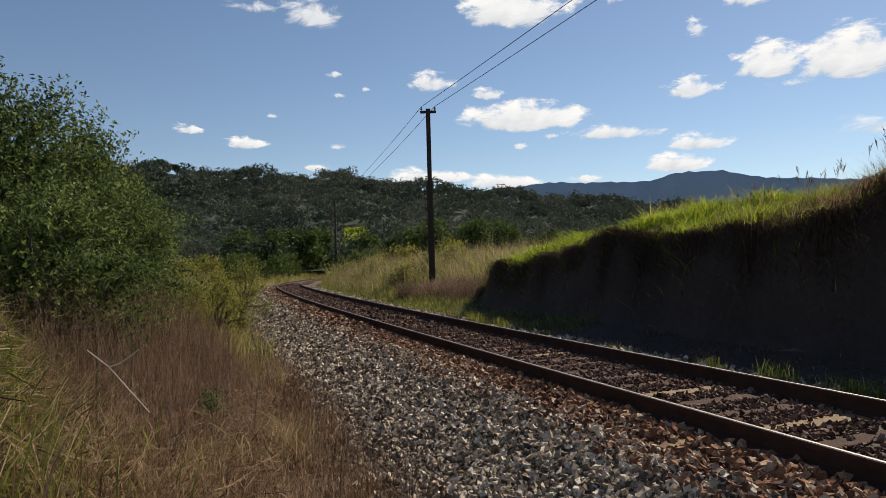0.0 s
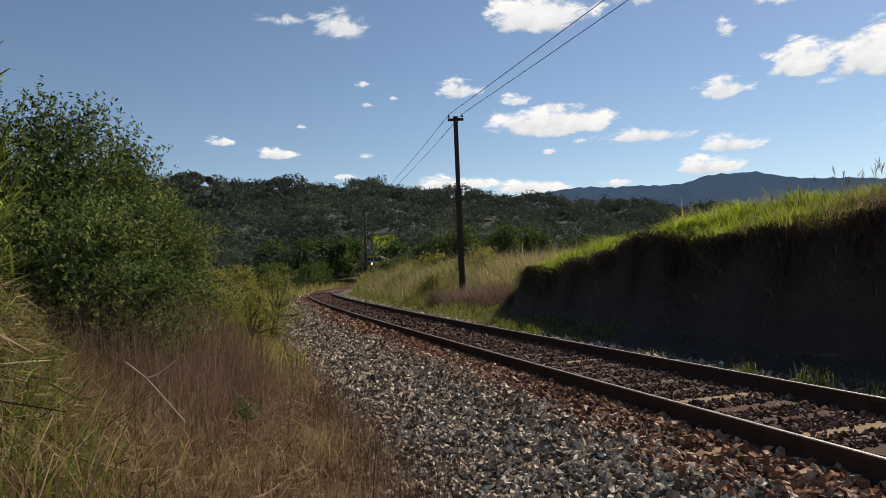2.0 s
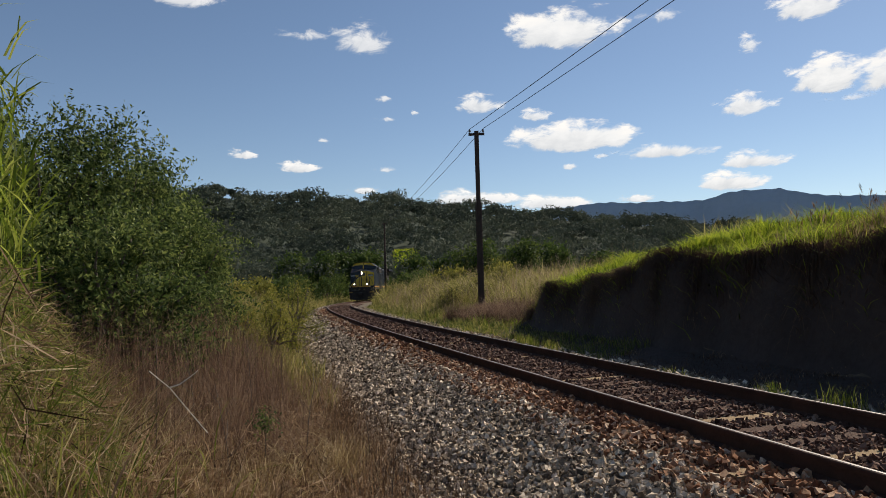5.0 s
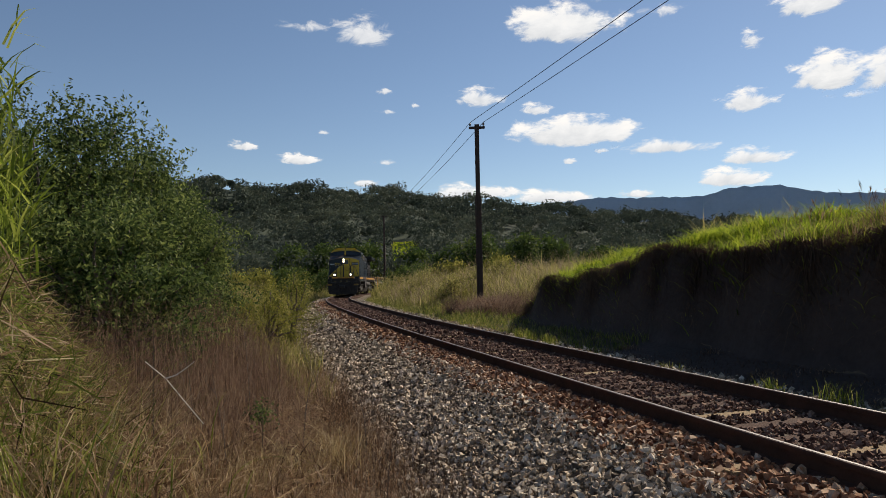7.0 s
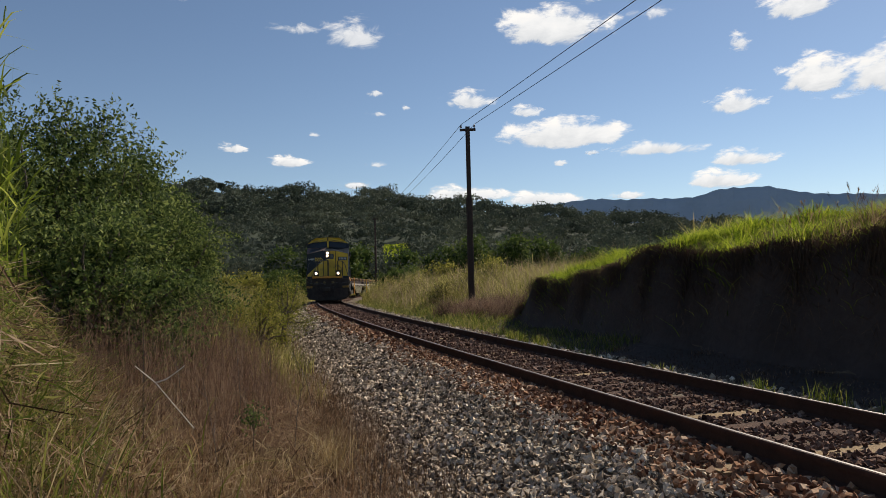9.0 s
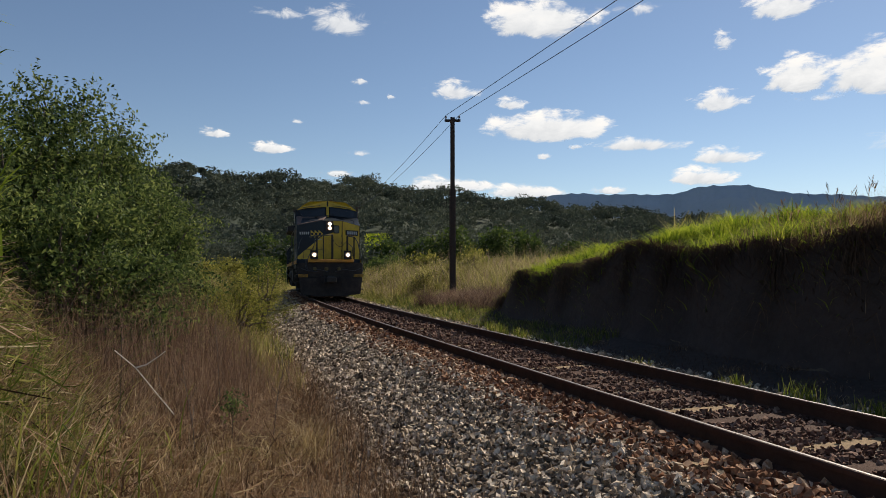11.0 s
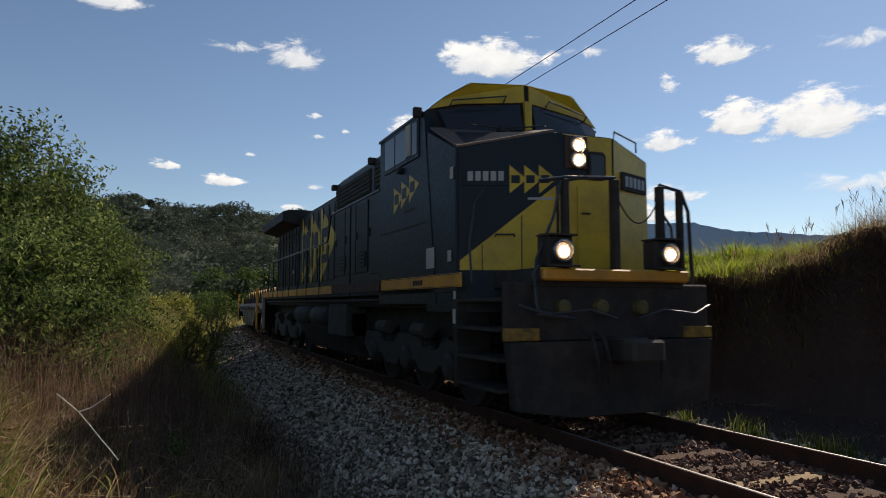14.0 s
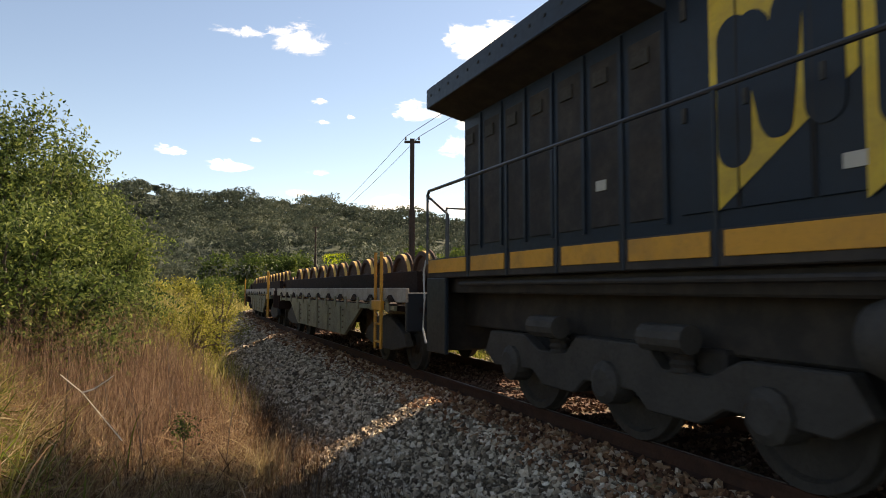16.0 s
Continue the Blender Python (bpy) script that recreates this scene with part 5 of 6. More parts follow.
def wheelset(parent, x, radius, gauge=0.82, mat=None, tread=None, name="wheelset", stand_z=None):
    """Axle with two flanged wheels; its origin is the axle's middle."""
    ob = new(name)
    ob.parent = parent
    ob.matrix_basis = pose(x, 0, radius if stand_z is None else stand_z)
    part("axle", lathe(bmesh.new(), [(-gauge - 0.2, 0.07), (-gauge + 0.1, 0.085), (gauge - 0.1, 0.085), (gauge + 0.2, 0.07)], "y", (0, 0, 0), 12), mat, ob, smooth_faces=True)
    for side in (-1, 1):
        g = gauge * side
        prof = [(g - 0.075 * side, 0.1), (g - 0.075 * side, 0.14), (g - 0.02 * side, 0.17), (g - 0.02 * side, radius - 0.1), (g - 0.07 * side, radius - 0.08),
                (g - 0.07 * side, radius + 0.026), (g - 0.045 * side, radius + 0.026), (g - 0.035 * side, radius), (g - 0.012 * side, radius - 0.001), (g + 0.052 * side, radius - 0.004), (g + 0.065 * side, radius - 0.006),
                (g + 0.07 * side, radius - 0.075), (g + 0.02 * side, radius - 0.1), (g + 0.02 * side, 0.17), (g + 0.08 * side, 0.14), (g + 0.08 * side, 0.1)]
        w = part("wheel", lathe(bmesh.new(), prof, "y", (0, 0, 0), 32), mat, ob)
        if tread:
            w.data.materials.append(tread)
            for f in w.data.polygons:
                c = f.center
                if abs(c.y - g - 0.0185 * side) < 0.012 and math.hypot(c.x, c.z) > radius - 0.02:
                    f.material_index = 1
    return ob


FACET_A, FACET_B, FACET_C, FACET_D = (-1.25, -1.44), (-0.74, -0.28), (-0.74, 0.56), (-1.12, 1.42)
DECK = 1.76


def on_facet(a, b, u, z, out=0.0):
    """A point on an upright facet of the nose: u is the sideways place, z the height."""
    k = (u - a[1]) / (b[1] - a[1])
    d = Vector((b[1] - a[1], -(b[0] - a[0]), 0)).normalized()
    return (a[0] + (b[0] - a[0]) * k + d.x * out, u + d.y * out, z)


def nose_body(loco):
    bm = bmesh.new()
    ring = [FACET_A, FACET_B, FACET_C, FACET_D, (-2.3, 1.44), (-2.3, -1.44)]
    tops = [3.31, 3.52, 3.52, 3.33, 3.78, 3.78]
    lo = [bm.verts.new((x, y, DECK - 0.5)) for x, y in ring]
    hi = [bm.verts.new((x, y, z)) for (x, y), z in zip(ring, tops)]
    for i in range(6):
        j = (i + 1) % 6
        bm.faces.new((lo[i], lo[j], hi[j], hi[i]))
    bm.faces.new(lo)
    mid = bm.verts.new((-2.3, 0.1, 3.84))
    top = [(hi[0], hi[1], mid, hi[5]), (hi[1], hi[2], mid), (hi[2], hi[3], hi[4], mid)]
    fs = [bm.faces.new(t) for t in top]
    bmesh.ops.bevel(bm, geom=[e for e in bm.edges if len(e.link_faces) == 2 and abs(e.verts[0].co.z - e.verts[1].co.z) > 1], offset=0.03, segments=2, affect="EDGES")
    nose = part("nose", bm, M_BLUE, loco)
    part("nose_top", panel([(-1.27, -1.42, 3.335), (-0.8, -0.28, 3.54), (-2.0, 0.0, 3.84), (-2.2, -1.42, 3.79)], 0.03, (0, 0, 1)), M_NOSETOP, nose, "dusty brown anti-slip nose top")
    a, b, c, d = FACET_A, FACET_B, FACET_C, FACET_D
    z0 = DECK + 0.02
    part("nose_panel", panel([on_facet(a, b, -1.40, z0), on_facet(a, b, -0.30, z0), on_facet(a, b, -0.30, 2.84), on_facet(a, b, -1.40, 1.90)], 0.004, (0.9, -0.4, 0)),
         M_YELLOW, nose, "yellow lower nose flash")
    part("nose_panel", panel([on_facet(b, c, -0.26, z0), on_facet(b, c, 0.54, z0), on_facet(b, c, 0.54, 3.12), on_facet(b, c, 0.42, 3.04), on_facet(b, c, -0.26, 2.86)], 0.004, (1, 0, 0)),
         M_YELLOW, nose, "yellow lower nose flash")
    part("nose_panel", panel([on_facet(b, c, 0.13, 3.40), on_facet(b, c, 0.42, 3.04), on_facet(b, c, 0.54, 3.12), on_facet(b, c, 0.54, 3.51), on_facet(b, c, -0.22, 3.51), on_facet(b, c, -0.1, 3.47)], 0.0045, (1, 0, 0)),
         M_YELLOW, nose, "yellow upper nose flash")
    part("nose_panel", panel([on_facet(c, d, 0.58, z0), on_facet(c, d, 1.39, z0), on_facet(c, d, 1.39, 3.32), on_facet(c, d, 0.58, 3.50)], 0.004, (0.9, 0.4, 0)), M_YELLOW, nose, "yellow nose flash")
    # front door with its small window
    part("nose_door", panel([on_facet(b, c, 0.0, DECK + 0.06, 0.006), on_facet(b, c, 0.52, DECK + 0.06, 0.006), on_facet(b, c, 0.52, 2.92, 0.006), on_facet(b, c, 0.0, 2.84, 0.006)], 0.015, (1, 0, 0)), M_YELLOW, nose)
    bm = bmesh.new()
    prism(bm, [(0.17, 2.98), (0.21, 2.94), (0.39, 2.94), (0.43, 2.98), (0.43, 3.27), (0.39, 3.31), (0.21, 3.31), (0.17, 3.27)], "x", -0.745, -0.71)
    w = part("window_frame", bm, M_BLACK, nose)
    bm = bmesh.new()
    prism(bm, [(0.2, 3.0), (0.22, 2.98), (0.38, 2.98), (0.4, 3.0), (0.4, 3.25), (0.38, 3.27), (0.22, 3.27), (0.2, 3.25)], "x", -0.712, -0.706)
    part("window_pane", bm, M_GLASS, nose)
    for z in (2.1, 2.45, 2.8):
        part("hinge", boxes((-0.74, -0.69, 0.53, 0.57, z, z + 0.1), bevel=0.006), M_GRIME, nose)
    part("door_latch", rail_bar([(-0.72, 0.06, 2.5), (-0.68, 0.06, 2.5), (-0.68, 0.16, 2.5)], 0.012), M_GRIME, nose)
    # number box and plain bars for the number
    part("number_box", panel([on_facet(c, d, 0.72, 2.86, 0.004), on_facet(c, d, 1.30, 2.86, 0.004), on_facet(c, d, 1.30, 3.1, 0.004), on_facet(c, d, 0.72, 3.1, 0.004)], 0.04, (0.9, 0.4, 0)), M_BLACK, nose, "dark number box with pale bars")
    for k in range(5):
        u = 0.78 + k * 0.1
        part("number_bar", panel([on_facet(c, d, u, 2.91, 0.046), on_facet(c, d, u + 0.07, 2.91, 0.046), on_facet(c, d, u + 0.07, 3.05, 0.046), on_facet(c, d, u, 3.05, 0.046)], 0.003, (0.9, 0.4, 0)), M_PALE, nose)
    part("number_box", panel([on_facet(a, b, -1.36, 2.84, 0.002), on_facet(a, b, -0.86, 2.84, 0.002), on_facet(a, b, -0.86, 3.08, 0.002), on_facet(a, b, -1.36, 3.08, 0.002)], 0.015, (0.9, -0.4, 0)), M_BLUE, nose)
    for k in range(5):
        u = -1.31 + k * 0.088
        part("number_bar", panel([on_facet(a, b, u, 2.9, 0.02), on_facet(a, b, u + 0.062, 2.9, 0.02), on_facet(a, b, u + 0.062, 3.02, 0.02), on_facet(a, b, u, 3.02, 0.02)], 0.003, (0.9, -0.4, 0)), M_PALE, nose)
    # company mark: three yellow pennants with dark bars
    for k in range(3):
        u = -0.83 + k * 0.17
        part("emblem", panel([on_facet(a, b, u, 2.74, 0.005), on_facet(a, b, u + 0.20, 2.92, 0.005), on_facet(a, b, u, 3.1, 0.005)], 0.003, (0.9, -0.4, 0)), M_YELLOW, nose, "yellow pennant mark")
        part("emblem_bar", panel([on_facet(a, b, u + 0.02, 2.87, 0.009), on_facet(a, b, u + 0.12, 2.87, 0.009), on_facet(a, b, u + 0.12, 2.97, 0.009), on_facet(a, b, u + 0.02, 2.97, 0.009)], 0.002, (0.9, -0.4, 0)), M_BLUE, nose)
    part("lettering_bar", panel([on_facet(a, b, -0.62, 2.66, 0.005), on_facet(a, b, -0.34, 2.66, 0.005), on_facet(a, b, -0.34, 2.69, 0.005), on_facet(a, b, -0.62, 2.69, 0.005)], 0.002, (0.9, -0.4, 0)), M_PALE, nose)
    # twin headlamps in their recess
    house = part("headlamp_housing", boxes((-0.76, -0.715, -0.17, 0.16, 3.07, 3.5), bevel=0.01), M_WAGON, nose, "brown recessed headlamp panel")
    for z in (3.37, 3.18):
        part("bezel", lathe(bmesh.new(), [(-0.72, 0.115), (-0.68, 0.115), (-0.675, 0.1), (-0.69, 0.09)], "x", (0, 0.0, z), 20), M_CHROME, house)
        part("headlamp", lathe(bmesh.new(), [(-0.7, 0.088), (-0.682, 0.08), (-0.672, 0.04), (-0.67, 0.004)], "x", (0, 0.0, z), 16), M_LAMP, house, "lit warm headlamp")
        part("bulb", lathe(bmesh.new(), [(-0.672, 0.066), (-0.662, 0.055), (-0.655, 0.004)], "x", (0, 0.0, z - 0.01), 12), M_CORE, house, "bright lamp core")
    for u, z in ((-1.0, 2.2), (-0.5, 2.2)):
        part("grab_iron", rail_bar([on_facet(a, b, u, z), on_facet(a, b, u, z + 0.02, 0.06), on_facet(a, b, u + 0.22, z + 0.02, 0.06), on_facet(a, b, u + 0.22, z)], 0.011), M_GRIME, nose)
    for u in (-1.15, -0.7):
        part("nose_seam", panel([on_facet(a, b, u, z0, 0.0042), on_facet(a, b, u + 0.012, z0, 0.0042), on_facet(a, b, u + 0.012, 2.1 + (u + 1.15) * 0.8, 0.0042), on_facet(a, b, u, 2.1 + (u + 1.15) * 0.8, 0.0042)], 0.003, (0.9, -0.4, 0)), M_GRIME, nose)
    part("top_rail", rail_bar([(-0.8, 0.62, 3.5), (-0.78, 0.62, 3.62), (-0.95, 1.1, 3.55), (-0.95, 1.1, 3.42)], 0.012), M_RAILING, nose)
    # wiper arms on the nose top
    part("wiper_motor", lathe(bmesh.new(), [(0, 0.05), (0.06, 0.07), (0.12, 0.05)], "z", (-1.75, -0.55, 3.68), 10), M_BLACK, nose)
    part("wiper_arm", rail_bar([(-1.75, -0.55, 3.78), (-1.5, -1.1, 3.72), (-1.9, -1.25, 3.9)], 0.01), M_BLACK, nose)
    part("wiper_arm", rail_bar([(-1.75, -0.55, 3.78), (-1.6, 0.05, 3.84), (-1.9, 0.3, 3.92)], 0.01), M_BLACK, nose)
    return nose


def cab_body(loco):
    bm = bmesh.new()
    # cross-sections from the front: windshield foot, windshield head, rear
    def section(xs, pts):
        return [bm.verts.new((x, y, z)) for x, (y, z) in zip(xs, pts)]
    prof = [(-1.45, DECK - 0.4), (-1.45, 4.08), (-1.22, 4.27), (-0.85, 4.49), (0.0, 4.54), (0.85, 4.49), (1.22, 4.27), (1.45, 4.08), (1.45, DECK - 0.4)]
    f = section([-1.9, -2.38, -2.3, -2.16, -2.05, -2.16, -2.3, -2.38, -1.9], prof)
    b = section([-4.45] * 9, prof)
    for i in range(8):
        bm.faces.new((f[i], f[i + 1], b[i + 1], b[i]))
    bm.faces.new(f)
    bm.faces.new(b)
    cab = part("cab", bm, M_BLUE, loco)
    # yellow visor over the windscreens
    part("visor", panel([(-2.33, -1.40, 4.11), (-2.21, -0.98, 4.2), (-2.02, -0.04, 4.27), (-2.03, -0.04, 4.53), (-2.13, -0.86, 4.48), (-2.28, -1.22, 4.26)], 0.03, (1, -0.15, 0)), M_YELLOW, cab, "yellow visor above the windscreen")
    part("visor", panel([(-2.33, 1.40, 4.11), (-2.21, 0.98, 4.2), (-2.02, 0.04, 4.27), (-2.03, 0.04, 4.53), (-2.13, 0.86, 4.48), (-2.28, 1.22, 4.26)], 0.03, (1, 0.15, 0)), M_YELLOW, cab, "yellow visor above the windscreen")
    part("roof_panel", panel([(-2.1, -0.84, 4.495), (-2.03, 0, 4.545), (-2.1, 0.84, 4.495), (-4.4, 0.84, 4.495), (-4.4, 0, 4.545), (-4.4, -0.84, 4.495)], 0.006, (0, 0, 1)), M_YELLOW, cab)
    part("roof_panel", panel([(-2.2, -1.2, 4.285), (-2.1, -0.86, 4.49), (-2.75, -0.86, 4.49), (-2.75, -1.2, 4.285)], 0.006, (0, -0.5, 0.9)), M_YELLOW, cab)
    part("window_post", panel([(-1.98, -0.05, 3.8), (-1.98, 0.05, 3.8), (-2.0, 0.06, 4.28), (-2.0, -0.06, 4.28)], 0.05, (1, 0, 0)), M_YELLOW, cab)
    for side in (-1, 1):
        part("windscreen", panel([(-1.93, 0.1 * side, 3.84), (-2.1, 1.2 * side, 3.76), (-2.28, 1.28 * side, 4.1), (-2.2, 0.96 * side, 4.18), (-2.03, 0.1 * side, 4.24)], 0.02, (1, 0.15 * side, 0.2)), M_GLASS, cab)
        part("visor_rail", rail_bar([(-2.05, 0.35 * side, 4.26), (-1.95, 0.35 * side, 4.32), (-2.12, 1.12 * side, 4.22), (-2.22, 1.12 * side, 4.16)], 0.011), M_RAILING, cab)
        y = 1.45 * side
        fr = part("window_frame", boxes((-4.17, -2.55, min(y, y + 0.02 * side), max(y, y + 0.02 * side), 3.47, 4.06), bevel=0.006), M_BLUE, cab)
        for x0, x1 in ((-4.1, -3.62), (-3.57, -3.08), (-2.8, -2.6)):
            yy = y + 0.022 * side
            part("window_pane", boxes((x0, x1, min(yy, yy + 0.006 * side), max(yy, yy + 0.006 * side), 3.53, 4.0)), M_GLASS, cab)
        yy = y + 0.022 * side
        part("window_bar", boxes((-3.05, -2.86, min(yy, yy + 0.02 * side), max(yy, yy + 0.02 * side), 3.55, 4.02)), M_STICKER, cab, "pale sliding window edge")
        part("gutter", boxes((-4.45, -2.4, min(y, y + 0.03 * side), max(y, y + 0.03 * side), 4.06, 4.10)), M_BLUE, cab)
        part("arm_rest", boxes((-3.4, -3.28, min(y, y + 0.07 * side), max(y, y + 0.07 * side), 3.36, 3.45), bevel=0.01), M_BLACK, cab)
        if side < 0:
            for k in range(3):
                u, z = -3.7 + k * 0.36, 2.86 + k * 0.045
                part("emblem", panel([(u, y - 0.001, z - 0.09), (u + 0.42, y - 0.001, z + 0.14), (u, y - 0.001, z + 0.33)], 0.003, (0, -1, 0)), M_YELLOW, cab, "yellow pennant mark")
                part("emblem_bar", boxes((u + 0.04, u + 0.24, y - 0.008, y - 0.005, z + 0.05, z + 0.21)), M_BLUE, cab)
            part("lettering_bar", boxes((-3.2, -2.75, y - 0.005, y - 0.001, 2.72, 2.77)), M_GRIME, cab)
            part("label", boxes((-2.26, -1.96, y - 0.005, y - 0.001, 1.84, 2.12)), M_STICKER, cab, "square white paper label")
            part("label", boxes((-1.5, -1.38, y - 0.005, y - 0.001, 1.9, 2.04)), M_STICKER, cab, "small white paper label")
            part("label", boxes((-1.42, -1.32, y - 0.005, y - 0.001, 2.95, 3.1)), M_STICKER, cab, "small white paper label")
            part("panel_seam", boxes((-4.4, -2.3, y - 0.006, y - 0.001, 2.48, 2.51)), M_GRIME, cab)
    part("roof_hatch", boxes((-3.9, -3.0, -0.5, 0.5, 4.53, 4.6), bevel=0.02), M_BLUE, cab)
    part("horn", lathe(bmesh.new(), [(-3.2, 0.03), (-2.9, 0.035), (-2.75, 0.08)], "x", (0, 0.2, 4.62), 10), M_GRIME, cab)
    part("mirror", boxes((-2.5, -2.42, -1.58, -1.46, 4.02, 4.16), bevel=0.01), M_BLACK, cab)
    return cab


def hoods(loco):
    # tall equipment section behind the cab
    prof = [(-1.3, DECK), (-1.3, 3.96), (-1.12, 4.12), (1.12, 4.12), (1.3, 3.96), (1.3, DECK)]
    sec = part("equipment_section", prism(bmesh.new(), prof, "x", -8.25, -4.45), M_BLUE, loco)
    for side in (-1, 1):
        y = 1.3 * side
        s = lambda a, b: (min(y + a * side, y + b * side), max(y + a * side, y + b * side))
        for x0, x1 in ((-5.25, -4.6), (-8.1, -5.5)):
            g = part("intake_grille", boxes((x0, x1, *s(0, 0.02), 3.42, 3.86), bevel=0.004), M_BLACK, sec, "black intake grille")
            for k in range(5):
                part("slat", boxes((x0 + 0.03, x1 - 0.03, *s(0.02, 0.035), 3.45 + k * 0.08, 3.49 + k * 0.08)), M_GRIME, g)
        for x0, x1 in ((-8.15, -7.35), (-7.3, -6.5), (-6.45, -5.65), (-5.55, -4.55)):
            d = part("door", boxes((x0, x1, *s(0, 0.02), 1.95 if x1 < -5.6 else 1.9, 3.3), bevel=0.006), M_BLUE, sec)
            part("door_handle", boxes((x0 + 0.06, x0 + 0.1, *s(0.02, 0.045), 2.6, 2.75)), M_GRIME, d)
        for x0 in (-7.7, -6.2):
            lv = part("louvre", boxes((x0, x0 + 0.5, *s(0.02, 0.026), 2.05, 2.35)), M_GRIME, sec)
            for k in range(4):
                part("slat", boxes((x0 + 0.02, x0 + 0.48, *s(0.026, 0.05), 2.07 + k * 0.07, 2.11 + k * 0.07)), M_BLUE, lv)
        part("lifting_lug", boxes((-8.3, -8.16, *s(-0.05, 0.1), 3.86, 3.98), bevel=0.01), M_GRIME, sec)
        part("lifting_lug", boxes((-5.42, -5.3, *s(-0.05, 0.1), 3.9, 4.02), bevel=0.01), M_GRIME, sec)
    # engine hood
    prof = [(-0.97, DECK), (-0.97, 3.96), (-0.75, 4.09), (0.75, 4.09), (0.97, 3.96), (0.97, DECK)]
    hood = part("engine_hood", prism(bmesh.new(), prof, "x", -18.35, -8.25), M_BLUE, loco)
    for side in (-1, 1):
        y = 0.97 * side
        s = lambda a, b: (min(y + a * side, y + b * side), max(y + a * side, y + b * side))
        x = -8.4
        while x > -13.9:
            d = part("door", boxes((x - 0.6, x - 0.02, *s(0, 0.018), 1.95, 3.85), bevel=0.006), M_BLUE, hood)
            part("door_latch", boxes((x - 0.56, x - 0.5, *s(0.018, 0.04), 3.55, 3.72), bevel=0.004), M_GRIME, d)
            part("door_handle", boxes((x - 0.56, x - 0.52, *s(0.018, 0.04), 2.7, 2.82)), M_GRIME, d)
            x -= 0.63
        x = -14.2
        while x > -18.1:
            d = part("radiator_door", boxes((x - 0.5, x - 0.05, *s(0, 0.018), 1.95, 3.58), bevel=0.006), M_BLACK, hood, "dark radiator door")
            part("rib", boxes((x - 0.05, x, *s(0, 0.026), 1.9, 3.72)), M_BLUE, hood)
            part("door_latch", boxes((x - 0.42, x - 0.2, *s(0.018, 0.04), 3.34, 3.48)), M_GRIME, d)
            x -= 0.6
    y = -0.97
    out = lambda pts, off: panel([(a, y - off, z) for a, z in pts], 0.003, (0, -1, 0))
    for k, (x0, tip) in enumerate(((-13.7, -12.0), (-12.45, -10.7), (-11.17, -9.4))):
        part("emblem", out([(x0, 1.9), (tip, 2.97), (x0, 3.88)] if k == 2 else [(x0, 1.9), (x0 + 1.22, 2.72), (x0 + 1.22, 3.2), (x0, 3.88)], 0.021), M_YELLOW, hood, "large yellow pennant mark across the hood doors")
    for k, x0 in enumerate((-13.62, -12.36, -11.05)):
        bars = ([(0, 0.32, 2.25, 3.4), (0.3, 0.58, 2.4, 3.38), (0.46, 0.72, 2.4, 3.42), (0.76, 1.06, 2.42, 3.45)], [(0, 0.28, 2.3, 3.35), (0.34, 0.85, 2.85, 3.3), (0.6, 0.85, 2.4, 2.85)],
                [(0, 0.85, 3.05, 3.3), (0, 0.25, 2.8, 3.1), (0.55, 0.85, 2.55, 2.85), (0, 0.85, 2.4, 2.62)])[k]
        for j, (a, b, z0, z1) in enumerate(bars):
            r = min(b - a, z1 - z0) / 2
            tilt = 0.12 if (k, j) == (0, 1) else -0.06 if (k, j) == (0, 2) else 0.0
            ends = ((x0 + b - r, z1 - r, 0.0), (x0 + a + r, z1 - r, 0.5), (x0 + a + r, z0 + r, 1.0), (x0 + b - r, z0 + r, 1.5))
            pts = []
            for cx, cz, t0 in ends:
                for i in range(7):
                    t = math.pi * (t0 + i / 12)
                    px, pz = cx + r * math.cos(t), cz + r * math.sin(t)
                    pts.append((px - tilt * (pz - (z0 + z1) / 2) / (z1 - z0) * 2, pz))
            part("emblem_bar", out(pts, 0.0245 + 0.0012 * j), M_BLUE, hood)
    x = -9.03
    while x > -13.7:
        part("door_seam", boxes((x + 0.004, x + 0.016, y - 0.0315, y - 0.018, 1.95, 3.85)), M_BLACK, hood)
        x -= 0.63
    for x0, z0 in ((-12.6, 2.1), (-10.9, 2.15), (-15.2, 2.3), (-9.9, 3.5)):
        part("label", boxes((x0, x0 + 0.16, y - 0.03, y - 0.02, z0, z0 + 0.1)), M_STICKER, hood, "small white label")
    # radiator wings
    prof = [(-0.97, 3.74), (-1.46, 3.86), (-1.5, 3.86), (-1.5, 4.14), (-1.3, 4.2), (1.3, 4.2), (1.5, 4.14), (1.5, 3.86), (1.46, 3.86), (0.97, 3.74)]
    wing = part("radiator_roof", prism(bmesh.new(), prof, "x", -18.45, -14.2), M_BLACK, loco, "overhanging radiator roof with riveted edge")
    for side in (-1, 1):
        yy = 1.5 * side
        part("fascia", boxes((-18.45, -14.2, min(yy, yy + 0.01 * side), max(yy, yy + 0.01 * side), 3.87, 4.13)), M_BLUE, wing)
        for k in range(14):
            part("rivet", boxes((-18.3 + k * 0.3, -18.27 + k * 0.3, min(yy, yy + 0.018 * side), max(yy, yy + 0.018 * side), 4.0, 4.03)), M_BLACK, wing)
    for x in (-10.0, -12.5):
        part("roof_fitting", boxes((x, x + 0.5, -0.35, 0.35, 4.09, 4.16), bevel=0.02), M_GRIME, hood)


